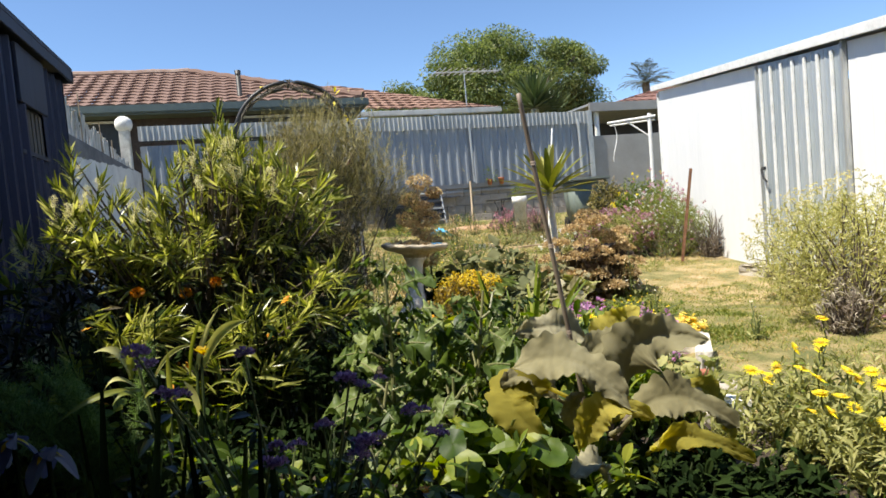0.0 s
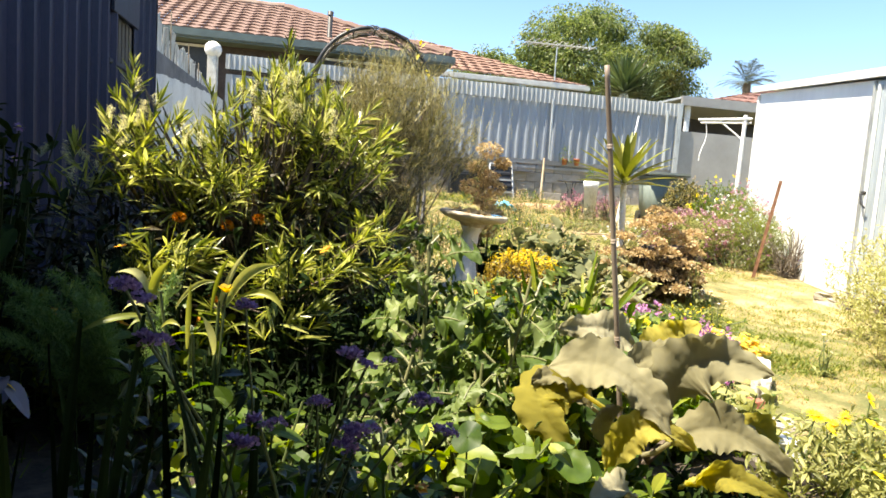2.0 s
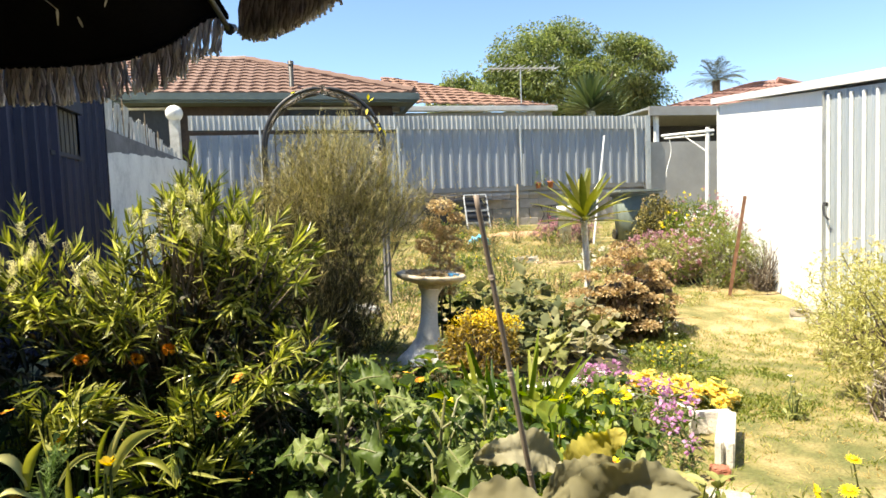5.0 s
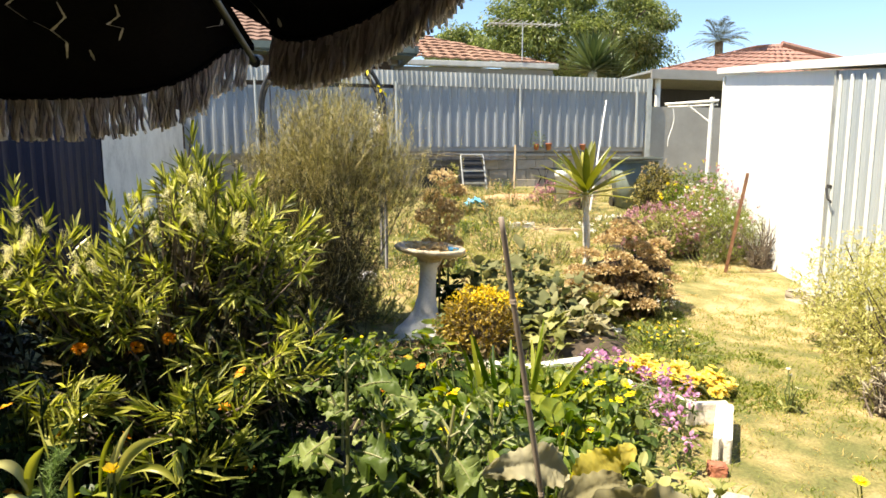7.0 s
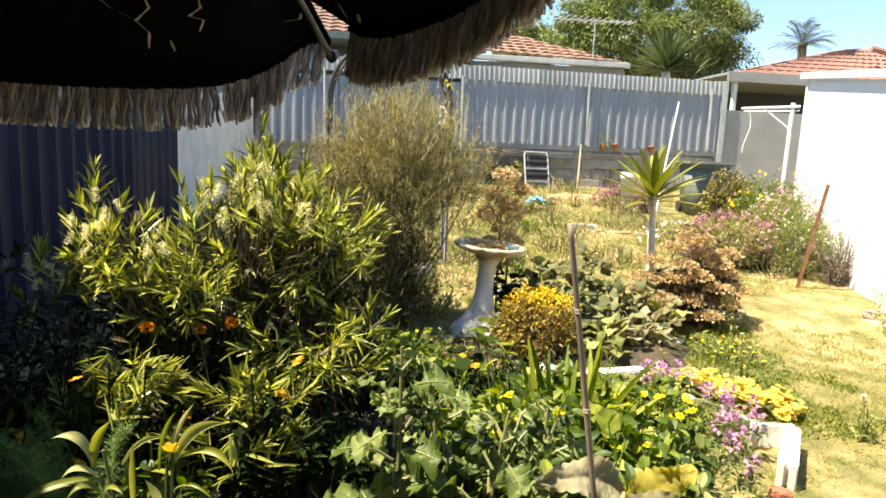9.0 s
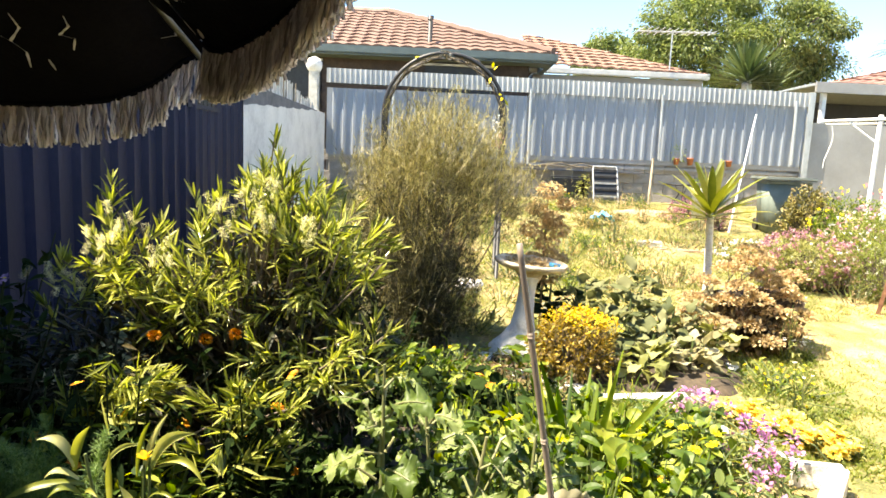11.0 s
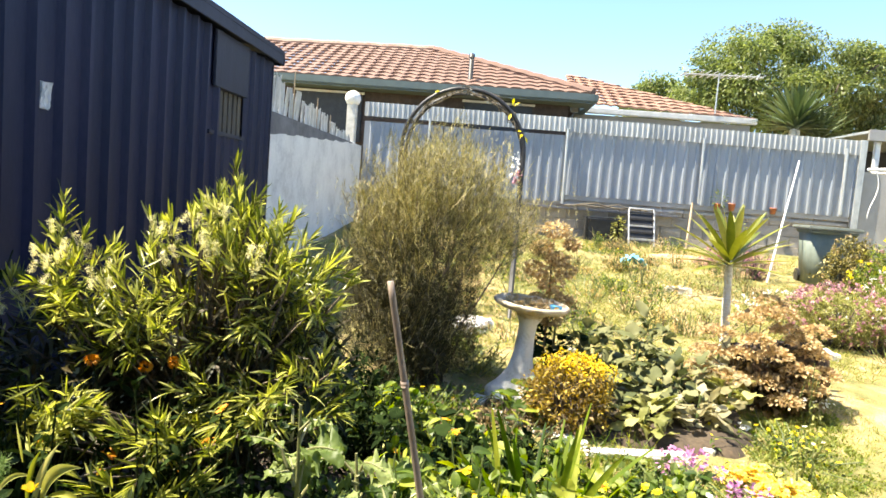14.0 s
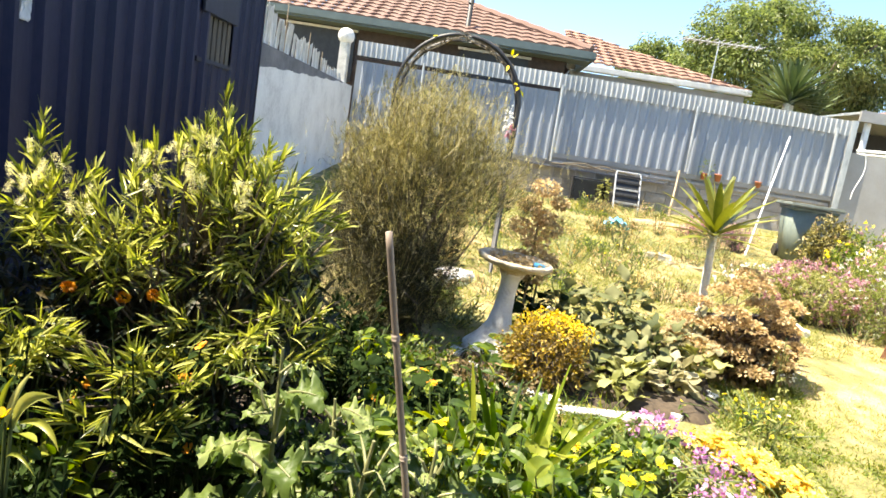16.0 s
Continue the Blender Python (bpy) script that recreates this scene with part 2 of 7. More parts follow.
M = dict(
    soil=surface("soil", [(0.02, 0.014, 0.01), (0.04, 0.029, 0.02), (0.09, 0.066, 0.043)], 3, 0.95, bump=0.6, fine=40),
    navy=surface("navy_paint", [(0.007, 0.011, 0.034), (0.012, 0.0155, 0.042), (0.021, 0.022, 0.052)], 1.6, 0.5, bump=0.05, stretch=(1, 1, 0.25), spec=0.25),
    navy_dark=surface("navy_timber", [(0.011, 0.013, 0.026), (0.022, 0.024, 0.044)], 4, 0.6, bump=0.2, stretch=(1, 1, 0.2)),
    slat=surface("weathered_slat", [(0.05, 0.045, 0.04), (0.11, 0.095, 0.075)], 8, 0.8, bump=0.3, stretch=(1, 1, 0.2)),
    whitewash=surface("whitewash", [(0.5, 0.5, 0.5), (0.66, 0.66, 0.655), (0.74, 0.74, 0.73)], 2.2, 0.85, bump=0.25, fine=25),
    render_grey=surface("dark_render", [(0.09, 0.09, 0.1), (0.14, 0.14, 0.15), (0.19, 0.19, 0.2)], 4, 0.85, bump=0.3),
    fibro=surface("weathered_sheet", [(0.26, 0.25, 0.22), (0.5, 0.49, 0.46), (0.7, 0.69, 0.66)], 7, 0.75, bump=0.2, stretch=(1, 1, 0.2)),
    fence=surface("fence_steel", [(0.18, 0.203, 0.24), (0.235, 0.26, 0.292), (0.29, 0.315, 0.343)], 1.3, 0.5, 0.1, bump=0.04, stretch=(1, 1, 0.15), random=0.25),
    fence_cap=surface("fence_cap_steel", [(0.25, 0.27, 0.28), (0.34, 0.355, 0.36), (0.43, 0.44, 0.435)], 2, 0.5, 0.1, bump=0.04, stretch=(1, 1, 0.2), random=0.3),
    post=surface("galvanised_post", [(0.3, 0.31, 0.31), (0.46, 0.47, 0.46), (0.55, 0.55, 0.53)], 8, 0.45, 0.5, bump=0.05, stretch=(1, 1, 0.2)),
    dark_steel=surface("dark_steel", [(0.025, 0.026, 0.028), (0.05, 0.05, 0.052)], 9, 0.5, 0.4, bump=0.08),
    block=surface("concrete_block", [(0.24, 0.215, 0.185), (0.31, 0.28, 0.245), (0.38, 0.345, 0.305)], 7, 0.9, bump=0.5, fine=120, random=0.3),
    mortar=surface("mortar", [(0.23, 0.21, 0.185), (0.31, 0.285, 0.25)], 9, 0.95, bump=0.4),
    shed=surface("zinc_wall", [(0.7, 0.72, 0.73), (0.78, 0.79, 0.8), (0.82, 0.83, 0.83)], 1.4, 0.4, 0.0, bump=0.03, stretch=(1, 1, 0.1)),
    shed_door=surface("zinc_door", [(0.34, 0.39, 0.43), (0.42, 0.47, 0.5), (0.5, 0.54, 0.57)], 2.5, 0.4, 0.35, bump=0.04, stretch=(1, 1, 0.12)),
    white_metal=surface("white_painted_metal", [(0.62, 0.62, 0.6), (0.75, 0.75, 0.73), (0.82, 0.82, 0.8)], 9, 0.45, bump=0.05),
    tile=surface("terracotta_tile", [(0.15, 0.087, 0.066), (0.235, 0.15, 0.115), (0.32, 0.235, 0.19)], 2.5, 0.8, bump=0.2, fine=30, random=0.9),
    tile_wing=surface("weathered_terracotta_tile", [(0.14, 0.075, 0.052), (0.21, 0.12, 0.085), (0.28, 0.175, 0.13)], 2.5, 0.85, bump=0.2, fine=30),
    tile_red=surface("red_roof_tile", [(0.2, 0.1, 0.08), (0.27, 0.145, 0.115), (0.33, 0.19, 0.155)], 5, 0.8, bump=0.3),
    fascia_green=surface("green_grey_gutter", [(0.075, 0.1, 0.095), (0.11, 0.14, 0.13)], 5, 0.5, bump=0.05),
    fascia_white=surface("cream_gutter", [(0.5, 0.49, 0.45), (0.66, 0.65, 0.61)], 5, 0.5, bump=0.05),
    brick=surface("brown_brick", [(0.035, 0.026, 0.022), (0.06, 0.042, 0.034), (0.085, 0.06, 0.048)], 9, 0.9, bump=0.3),
    panel_grey=surface("grey_cement_sheet", [(0.27, 0.265, 0.25), (0.35, 0.345, 0.33)], 2, 0.85, bump=0.1),
    stone=surface("pale_concrete", [(0.4, 0.37, 0.31), (0.58, 0.55, 0.48), (0.7, 0.68, 0.62)], 9, 0.85, bump=0.5, fine=110),
    block_pale=surface("pale_concrete_block", [(0.42, 0.38, 0.32), (0.64, 0.6, 0.53), (0.8, 0.77, 0.7)], 8, 0.9, bump=0.5, fine=110),
    stone_tan=surface("warm_weathered_concrete", [(0.34, 0.27, 0.18), (0.52, 0.44, 0.32), (0.66, 0.59, 0.47)], 9, 0.9, bump=0.6, fine=90),
    stone_white=surface("white_painted_concrete", [(0.5, 0.47, 0.42), (0.74, 0.72, 0.68), (0.82, 0.81, 0.78)], 7, 0.85, bump=0.3),
    paver=surface("mossy_concrete_block", [(0.25, 0.21, 0.16), (0.4, 0.36, 0.29), (0.5, 0.46, 0.39)], 12, 0.9, bump=0.6, fine=90),
    red_brick=surface("old_red_brick", [(0.25, 0.085, 0.05), (0.38, 0.15, 0.09)], 14, 0.9, bump=0.4),
    timber=surface("weathered_timber", [(0.2, 0.14, 0.085), (0.36, 0.27, 0.17), (0.5, 0.4, 0.28)], 9, 0.8, bump=0.3, stretch=(1, 1, 0.15)),
    bamboo=surface("grey_bamboo", [(0.13, 0.1, 0.075), (0.24, 0.19, 0.15), (0.33, 0.27, 0.21)], 14, 0.55, bump=0.15, stretch=(1, 1, 0.12)),
    rust=surface("rusty_iron", [(0.09, 0.04, 0.022), (0.17, 0.078, 0.04), (0.25, 0.13, 0.07)], 18, 0.85, bump=0.4),
    log=surface("dark_bark", [(0.02, 0.013, 0.01), (0.07, 0.045, 0.03), (0.16, 0.105, 0.07)], 10, 0.95, bump=1.0, fine=40),
    bark=surface("shrub_bark", [(0.06, 0.045, 0.034), (0.13, 0.1, 0.075), (0.2, 0.16, 0.12)], 18, 0.9, bump=0.5, stretch=(1, 1, 0.3)),
    yucca_trunk=surface("pale_yucca_bark", [(0.58, 0.53, 0.45), (0.77, 0.74, 0.67), (0.83, 0.81, 0.76)], 22, 0.9, bump=0.7, stretch=(1, 1, 2.5)),
    twig=surface("grey_twig", [(0.1, 0.082, 0.058), (0.2, 0.17, 0.12)], 20, 0.9, bump=0.2),
    stem=leafy("green_stem", [(0.07, 0.1, 0.03), (0.14, 0.17, 0.06)], 0.5, 0.05),
    canvas=surface("black_canvas", [(0.003, 0.003, 0.005), (0.005, 0.0047, 0.007), (0.008, 0.0075, 0.01)], 5, 0.95, bump=0.2, fine=200, spec=0.1),
    fray=surface("pale_frayed_thread", [(0.2, 0.2, 0.23), (0.6, 0.6, 0.66)], 20, 0.9, bump=0.1),
    fringe=leafy("cream_fringe", [(0.3, 0.275, 0.27), (0.56, 0.525, 0.52), (0.78, 0.75, 0.74)], 0.9, 0.4, 0.1, scale=60),
    rib_metal=surface("dull_rib_metal", [(0.06, 0.06, 0.058), (0.13, 0.125, 0.12)], 12, 0.5, 0.6, bump=0.05),
    bin_green=surface("dark_green_plastic", [(0.12, 0.15, 0.125), (0.17, 0.2, 0.17)], 6, 0.5, bump=0.03),
    bin_lid=surface("faded_lid_plastic", [(0.14, 0.16, 0.14), (0.22, 0.24, 0.215)], 6, 0.45, bump=0.03),
    teal=surface("teal_plastic", [(0.02, 0.17, 0.14), (0.035, 0.23, 0.19)], 6, 0.4, bump=0.03),
    blue=surface("blue_plastic_sheet", [(0.06, 0.34, 0.62), (0.2, 0.56, 0.8)], 9, 0.4, bump=0.2),
    terracotta=surface("terracotta_pot", [(0.33, 0.11, 0.05), (0.46, 0.19, 0.1)], 9, 0.8, bump=0.15),
    black_plastic=surface("black_plastic", [(0.012, 0.012, 0.012), (0.03, 0.03, 0.03)], 9, 0.5, bump=0.05),
    orange=surface("orange_dirt", [(0.3, 0.16, 0.085), (0.44, 0.26, 0.15), (0.52, 0.35, 0.22)], 7, 0.95, bump=0.5, fine=60),
    willow=leafy("willow_leaf", [(0.035, 0.052, 0.01), (0.13, 0.155, 0.027), (0.33, 0.34, 0.065), (0.58, 0.57, 0.2)], 0.28, 0.45),
    # Darker copy of the willow leaf: the crown's inner shade put into colour.
    willow_inner_shaded=leafy("willow_inner_shaded_leaf", [(0.012, 0.016, 0.005), (0.026, 0.03, 0.008), (0.06, 0.042, 0.016)], 0.55, 0.1, 0.3),
    willow_flower=leafy("cream_brush_flower", [(0.5, 0.46, 0.2), (0.64, 0.6, 0.32), (0.74, 0.71, 0.48)], 0.8, 0.3),
    # Dark copy of the broom needles, painting shade low down and inside.
    broom_shaded=leafy("shaded_olive_needle", [(0.02, 0.02, 0.008), (0.042, 0.04, 0.014), (0.085, 0.07, 0.024)], 0.7, 0.2),
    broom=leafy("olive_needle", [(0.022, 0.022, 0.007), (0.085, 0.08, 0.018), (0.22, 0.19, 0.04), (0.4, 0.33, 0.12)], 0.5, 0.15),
    broom_tip=leafy("straw_tip", [(0.32, 0.26, 0.12), (0.52, 0.45, 0.23), (0.47, 0.45, 0.15)], 0.6, 0.25),
    kale=leafy("blue_green_leaf", [(0.027, 0.052, 0.01), (0.08, 0.122, 0.024), (0.23, 0.275, 0.095)], 0.5, 0.34, 0.35),
    lily_leaf=leafy("yellow_green_blade", [(0.16, 0.19, 0.03), (0.34, 0.34, 0.07), (0.55, 0.53, 0.22)], 0.4, 0.4),
    # Stem colour darkened to carry the shade of the deep beds.
    stem_shaded=leafy("shaded_green_stem", [(0.012, 0.02, 0.006), (0.028, 0.04, 0.012)], 0.6, 0.05, 0.2),
    stem_pale=leafy("pale_green_stem", [(0.16, 0.17, 0.07), (0.26, 0.25, 0.12)], 0.5, 0.05),
    green=leafy("fresh_leaf", [(0.025, 0.055, 0.006), (0.07, 0.12, 0.012), (0.15, 0.2, 0.02), (0.31, 0.33, 0.045)], 0.5, 0.4),
    # Bed shade is put into this leaf colour; also serves truly dark leaves.
    shaded_dark_green=leafy("shaded_dark_leaf", [(0.008, 0.016, 0.005), (0.014, 0.026, 0.007), (0.026, 0.043, 0.01)], 0.85, 0.1, 0.05),
    heliotrope_leaf=leafy("glossy_dark_leaf", [(0.012, 0.022, 0.008), (0.028, 0.045, 0.014), (0.06, 0.085, 0.03)], 0.3, 0.25, 0.6),
    felt=leafy("felted_leaf", [(0.2, 0.18, 0.09), (0.32, 0.295, 0.175), (0.46, 0.43, 0.3)], 0.85, 0.42, 0.15, scale=14),
    felt_green=leafy("grey_green_felt_leaf", [(0.06, 0.075, 0.03), (0.12, 0.13, 0.055), (0.22, 0.22, 0.11)], 0.7, 0.2, 0.2, scale=9),
    golden_mix=leafy("bronze_leaf", [(0.09, 0.075, 0.02), (0.18, 0.13, 0.03), (0.32, 0.22, 0.04), (0.5, 0.37, 0.05)], 0.5, 0.3),
    dry_brown=leafy("dry_brown_leaf", [(0.06, 0.045, 0.02), (0.14, 0.1, 0.045), (0.24, 0.17, 0.08)], 0.8, 0.2),
    felt_yellow=leafy("yellowing_felt_leaf", [(0.3, 0.27, 0.055), (0.46, 0.41, 0.09), (0.56, 0.5, 0.16)], 0.85, 0.58, 0.15, scale=9),
    yucca_leaf=leafy("yucca_blade", [(0.09, 0.11, 0.015), (0.18, 0.19, 0.03), (0.31, 0.29, 0.07)], 0.38, 0.2),
    yucca_far=leafy("dark_yucca_blade", [(0.04, 0.065, 0.025), (0.08, 0.11, 0.04), (0.14, 0.17, 0.07)], 0.4, 0.15),
    straw=leafy("dry_grass", [(0.3, 0.21, 0.075), (0.46, 0.34, 0.13), (0.52, 0.42, 0.19)], 0.75, 0.3),
    soft_gold=leafy("soft_gold_petal", [(0.6, 0.45, 0.06), (0.75, 0.6, 0.12), (0.85, 0.74, 0.27)], 0.7, 0.35),
    clover=leafy("clover_leaf", [(0.09, 0.13, 0.02), (0.16, 0.19, 0.035), (0.26, 0.27, 0.06)], 0.6, 0.35),
    grass=leafy("lawn_grass", [(0.1, 0.14, 0.022), (0.19, 0.22, 0.042), (0.35, 0.33, 0.085)], 0.6, 0.35),
    tan=leafy("tan_dry_bloom", [(0.27, 0.19, 0.095), (0.46, 0.345, 0.19), (0.62, 0.5, 0.3)], 0.85, 0.35),
    fern=leafy("fern_frond", [(0.06, 0.11, 0.025), (0.12, 0.2, 0.045), (0.24, 0.33, 0.1)], 0.6, 0.35),
    yellow=leafy("yellow_petal", [(0.66, 0.5, 0.01), (0.8, 0.66, 0.012), (0.82, 0.72, 0.03)], 0.6, 0.3),
    gold=leafy("golden_leaf", [(0.45, 0.3, 0.012), (0.64, 0.46, 0.02), (0.72, 0.56, 0.05)], 0.5, 0.35),
    orange_petal=leafy("orange_petal", [(0.48, 0.15, 0.005), (0.62, 0.25, 0.008), (0.74, 0.36, 0.012)], 0.6, 0.3),
    purple=leafy("mauve_petal", [(0.18, 0.105, 0.22), (0.28, 0.18, 0.33), (0.42, 0.3, 0.46)], 0.7, 0.35),
    pink=leafy("pink_petal", [(0.36, 0.13, 0.3), (0.47, 0.22, 0.41), (0.6, 0.4, 0.55)], 0.7, 0.35),
    magenta=leafy("dull_magenta_petal", [(0.26, 0.11, 0.14), (0.37, 0.18, 0.22), (0.46, 0.28, 0.3)], 0.8, 0.3),
    white_petal=leafy("white_petal", [(0.66, 0.66, 0.62), (0.8, 0.8, 0.77)], 0.7, 0.35),
    # White iris petals, their colour greyed for the deep shade there.
    iris_pale_shaded=leafy("shaded_pale_iris_petal", [(0.08, 0.09, 0.15), (0.15, 0.17, 0.24)], 0.7, 0.3),
    blue_petal=leafy("violet_iris_petal", [(0.03, 0.025, 0.2), (0.06, 0.05, 0.3), (0.13, 0.12, 0.42)], 0.6, 0.3),
    tree=leafy("tree_leaf", [(0.045, 0.065, 0.022), (0.105, 0.14, 0.042), (0.18, 0.22, 0.066), (0.27, 0.3, 0.1)], 0.45, 0.4, scale=1.5),
    palm=leafy("palm_frond", [(0.05, 0.06, 0.04), (0.11, 0.12, 0.075)], 0.5, 0.2),
    cream_bloom=leafy("pale_yellow_bloom", [(0.5, 0.45, 0.2), (0.62, 0.58, 0.33)], 0.8, 0.35),
    sage=leafy("pale_weed_leaf", [(0.15, 0.16, 0.045), (0.27, 0.275, 0.085), (0.4, 0.385, 0.15)], 0.6, 0.35),
    weed_leaf=leafy("yellow_weed_leaf", [(0.22, 0.22, 0.06), (0.36, 0.35, 0.11), (0.5, 0.475, 0.19)], 0.6, 0.4),
    grey_leaf=leafy("grey_leaf", [(0.21, 0.185, 0.14), (0.34, 0.3, 0.23), (0.46, 0.41, 0.32)], 0.8, 0.2),
)


# ---- mesh helpers ----
def mesh_from(name, v, f, smooth=False):
    me = bpy.data.meshes.new(name)
    v, f = np.asarray(v, np.float32).reshape(-1, 3), np.asarray(f, np.int32)
    n, k = f.shape
    me.vertices.add(len(v))
    me.vertices.foreach_set("co", v.ravel())
    me.loops.add(n * k)
    me.loops.foreach_set("vertex_index", f.ravel())
    me.polygons.add(n)
    me.polygons.foreach_set("loop_start", np.arange(n, dtype=np.int32) * k)
    me.polygons.foreach_set("use_smooth", np.full(n, smooth, bool))
    me.update(calc_edges=True)
    me.validate()
    return me


class Soup:
    """Quads gathered into one mesh."""

    def __init__(self):
        self.v, self.f, self.n = [], [], 0

    def add(self, vf):
        v, f = vf
        self.v.append(np.asarray(v, float).reshape(-1, 3))
        self.f.append(np.asarray(f, int).reshape(-1, 4) + self.n)
        self.n += len(self.v[-1])
        return self

    def mesh(self, name, smooth=False):
        return mesh_from(name, np.concatenate(self.v), np.concatenate(self.f), smooth)


def bm_mesh(name, bm, smooth=False):
    me = bpy.data.meshes.new(name)
    bm.to_mesh(me)
    bm.free()
    if smooth:
        me.polygons.foreach_set("use_smooth", np.ones(len(me.polygons), bool))
    return me


def part(name, geo, material, parent=None, label="", smooth=False, kind=""):
    """One mesh object from a bmesh, a Soup, (verts, quads) or a mesh, under its thing."""
    if isinstance(geo, Soup):
        geo = geo.mesh(name, smooth)
    elif isinstance(geo, tuple):
        geo = Soup().add(geo).mesh(name, smooth)
    elif isinstance(geo, bmesh.types.BMesh):
        geo = bm_mesh(name, geo, smooth)
    if material and not geo.materials:
        geo.materials.append(M[material])
    ob = new(name, geo)
    if parent:
        ob.parent = parent
    joined = ("foliage", "stemwork", "branchwork", "twigwork", "blossom", "dry_growth", "leaf_litter", "dead_foliage")
    return tagged(ob, label, kind=kind or ("stuff" if name in joined else ""))


def thing(name, at, label, category, group="", turn=0.0, kind=""):
    ob = new(name)
    ob.empty_display_size = 0.1
    ob.matrix_world = pose(*at, 0, 0, turn)
    return tagged(ob, label, category, group, kind)


def ground_z(y):
    y = np.asarray(y, float)
    return 0.075 * np.clip(y - 4.6, 0, 9.5)


def box(cx, cy, cz, sx, sy, sz, bevel=0.0, turn=0.0):
    bm = bmesh.new()
    bmesh.ops.create_cube(bm, size=1)
    bmesh.ops.scale(bm, vec=(sx, sy, sz), verts=bm.verts)
    if bevel:
        bmesh.ops.bevel(bm, geom=bm.edges, offset=bevel, segments=2, affect="EDGES")
    bmesh.ops.transform(bm, matrix=pose(cx, cy, cz, 0, 0, turn), verts=bm.verts)
    return bm


def rough_box(sx, sy, sz, cuts=4, jitter=0.004, seed=0):
    """A worn block centred over its base, with uneven faces and knocked edges."""
    r = np.random.default_rng(seed)
    bm = bmesh.new()
    bmesh.ops.create_cube(bm, size=1)
    bmesh.ops.scale(bm, vec=(sx, sy, sz), verts=bm.verts)
    bmesh.ops.bevel(bm, geom=bm.edges, offset=min(sx, sy, sz) * 0.06, segments=2, affect="EDGES")
    bmesh.ops.subdivide_edges(bm, edges=bm.edges, cuts=cuts if cuts < 3 else 2, use_grid_fill=True)
    for v in bm.verts:
        v.co += Vector(r.normal(0, jitter, 3))
        v.co.z += sz / 2
    return bm


def tube(pts, r0, r1=None, sides=6, cap=True):
    """Quads of a tapering tube through points."""
    pts = np.asarray(pts, float)
    k = len(pts)
    r = np.linspace(r0, r0 if r1 is None else r1, k)
    d = np.gradient(pts, axis=0)
    d /= np.linalg.norm(d, axis=1, keepdims=True) + 1e-9
    ref = np.array([0.0, 0.0, 1.0]) if abs(d[0][2]) < 0.9 else np.array([1.0, 0.0, 0.0])
    a = np.cross(d, ref)
    a /= np.linalg.norm(a, axis=1, keepdims=True) + 1e-9
    b = np.cross(d, a)
    th = np.linspace(0, 2 * np.pi, sides, endpoint=False)
    v = pts[:, None] + r[:, None, None] * (np.cos(th)[None, :, None] * a[:, None] + np.sin(th)[None, :, None] * b[:, None])
    i, j = np.meshgrid(np.arange(k - 1), np.arange(sides), indexing="ij")
    jn = (j + 1) % sides
    f = np.stack([i * sides + j, i * sides + jn, (i + 1) * sides + jn, (i + 1) * sides + j], -1).reshape(-1, 4)
    v = v.reshape(-1, 3)
    if cap and sides % 2 == 0:
        for o in (0, (k - 1) * sides):
            f = np.concatenate([f, [[o + m, o + m + 1, o + sides - m - 2, o + sides - m - 1] for m in range(sides // 2 - 1)]])
    return v, f


def grid_quads(rows, cols, count=1):
    """Quad indices of count grids of rows x cols vertices."""
    i, j = np.meshgrid(np.arange(rows - 1), np.arange(cols - 1), indexing="ij")
    f = np.stack([i * cols + j, i * cols + j + 1, (i + 1) * cols + j + 1, (i + 1) * cols + j], -1).reshape(-1, 4)
    return (np.arange(count)[:, None, None] * rows * cols + f[None]).reshape(-1, 4)


def unit(a):
    return a / (np.linalg.norm(a, axis=-1, keepdims=True) + 1e-9)


def blades(p, d, length, width, droop=0.2, segs=3, fold=0.2, power=0.8, shift=0.5, tilt=0.5, cols=3, r=rng):
    """Leaves: strips from p along d that droop, with a keel and a pointed tip. shift: where along it the leaf is widest."""
    p, d = np.asarray(p, float).reshape(-1, 3), unit(np.asarray(d, float).reshape(-1, 3))
    n = len(p)
    length, width, droop = (np.broadcast_to(np.asarray(a, float), n) for a in (length, width, droop))
    up = np.array([0, 0, 1.0]) + r.normal(0, tilt, (n, 3))
    side = unit(np.cross(d, up))
    nrm = np.cross(side, d)
    s = np.linspace(0, 1, segs + 1)
    prof = np.sin(np.pi * np.clip(s, 0.03, 0.985) ** (np.log(0.5) / np.log(shift))) ** power
    c = p[:, None] + d[:, None] * (length[:, None] * s)[..., None]
    c[..., 2] -= (droop * length)[:, None] * s**2
    w = width[:, None] * prof[None] / 2
    cc = [-1, 1] if cols == 2 else [-1, 0, 1]
    v = np.stack([c + side[:, None] * (w * k)[..., None] + nrm[:, None] * (w * fold * abs(k))[..., None] for k in cc], 2)
    return v.reshape(-1, 3), grid_quads(segs + 1, len(cc), n)


def specks(p, size, r=rng):
    """Tiny cupped quads at points."""
    p = np.asarray(p, float).reshape(-1, 3)
    n = len(p)
    a = unit(r.normal(size=(n, 3)))
    b = unit(np.cross(a, r.normal(size=(n, 3))))
    s = np.broadcast_to(np.asarray(size, float), n)[:, None] * r.uniform(0.6, 1.2, (n, 1))
    v = np.stack([p - a * s, p + b * s * 0.7, p + a * s, p - b * s * 0.7], 1)
    return v.reshape(-1, 3), np.arange(4 * n).reshape(-1, 4)


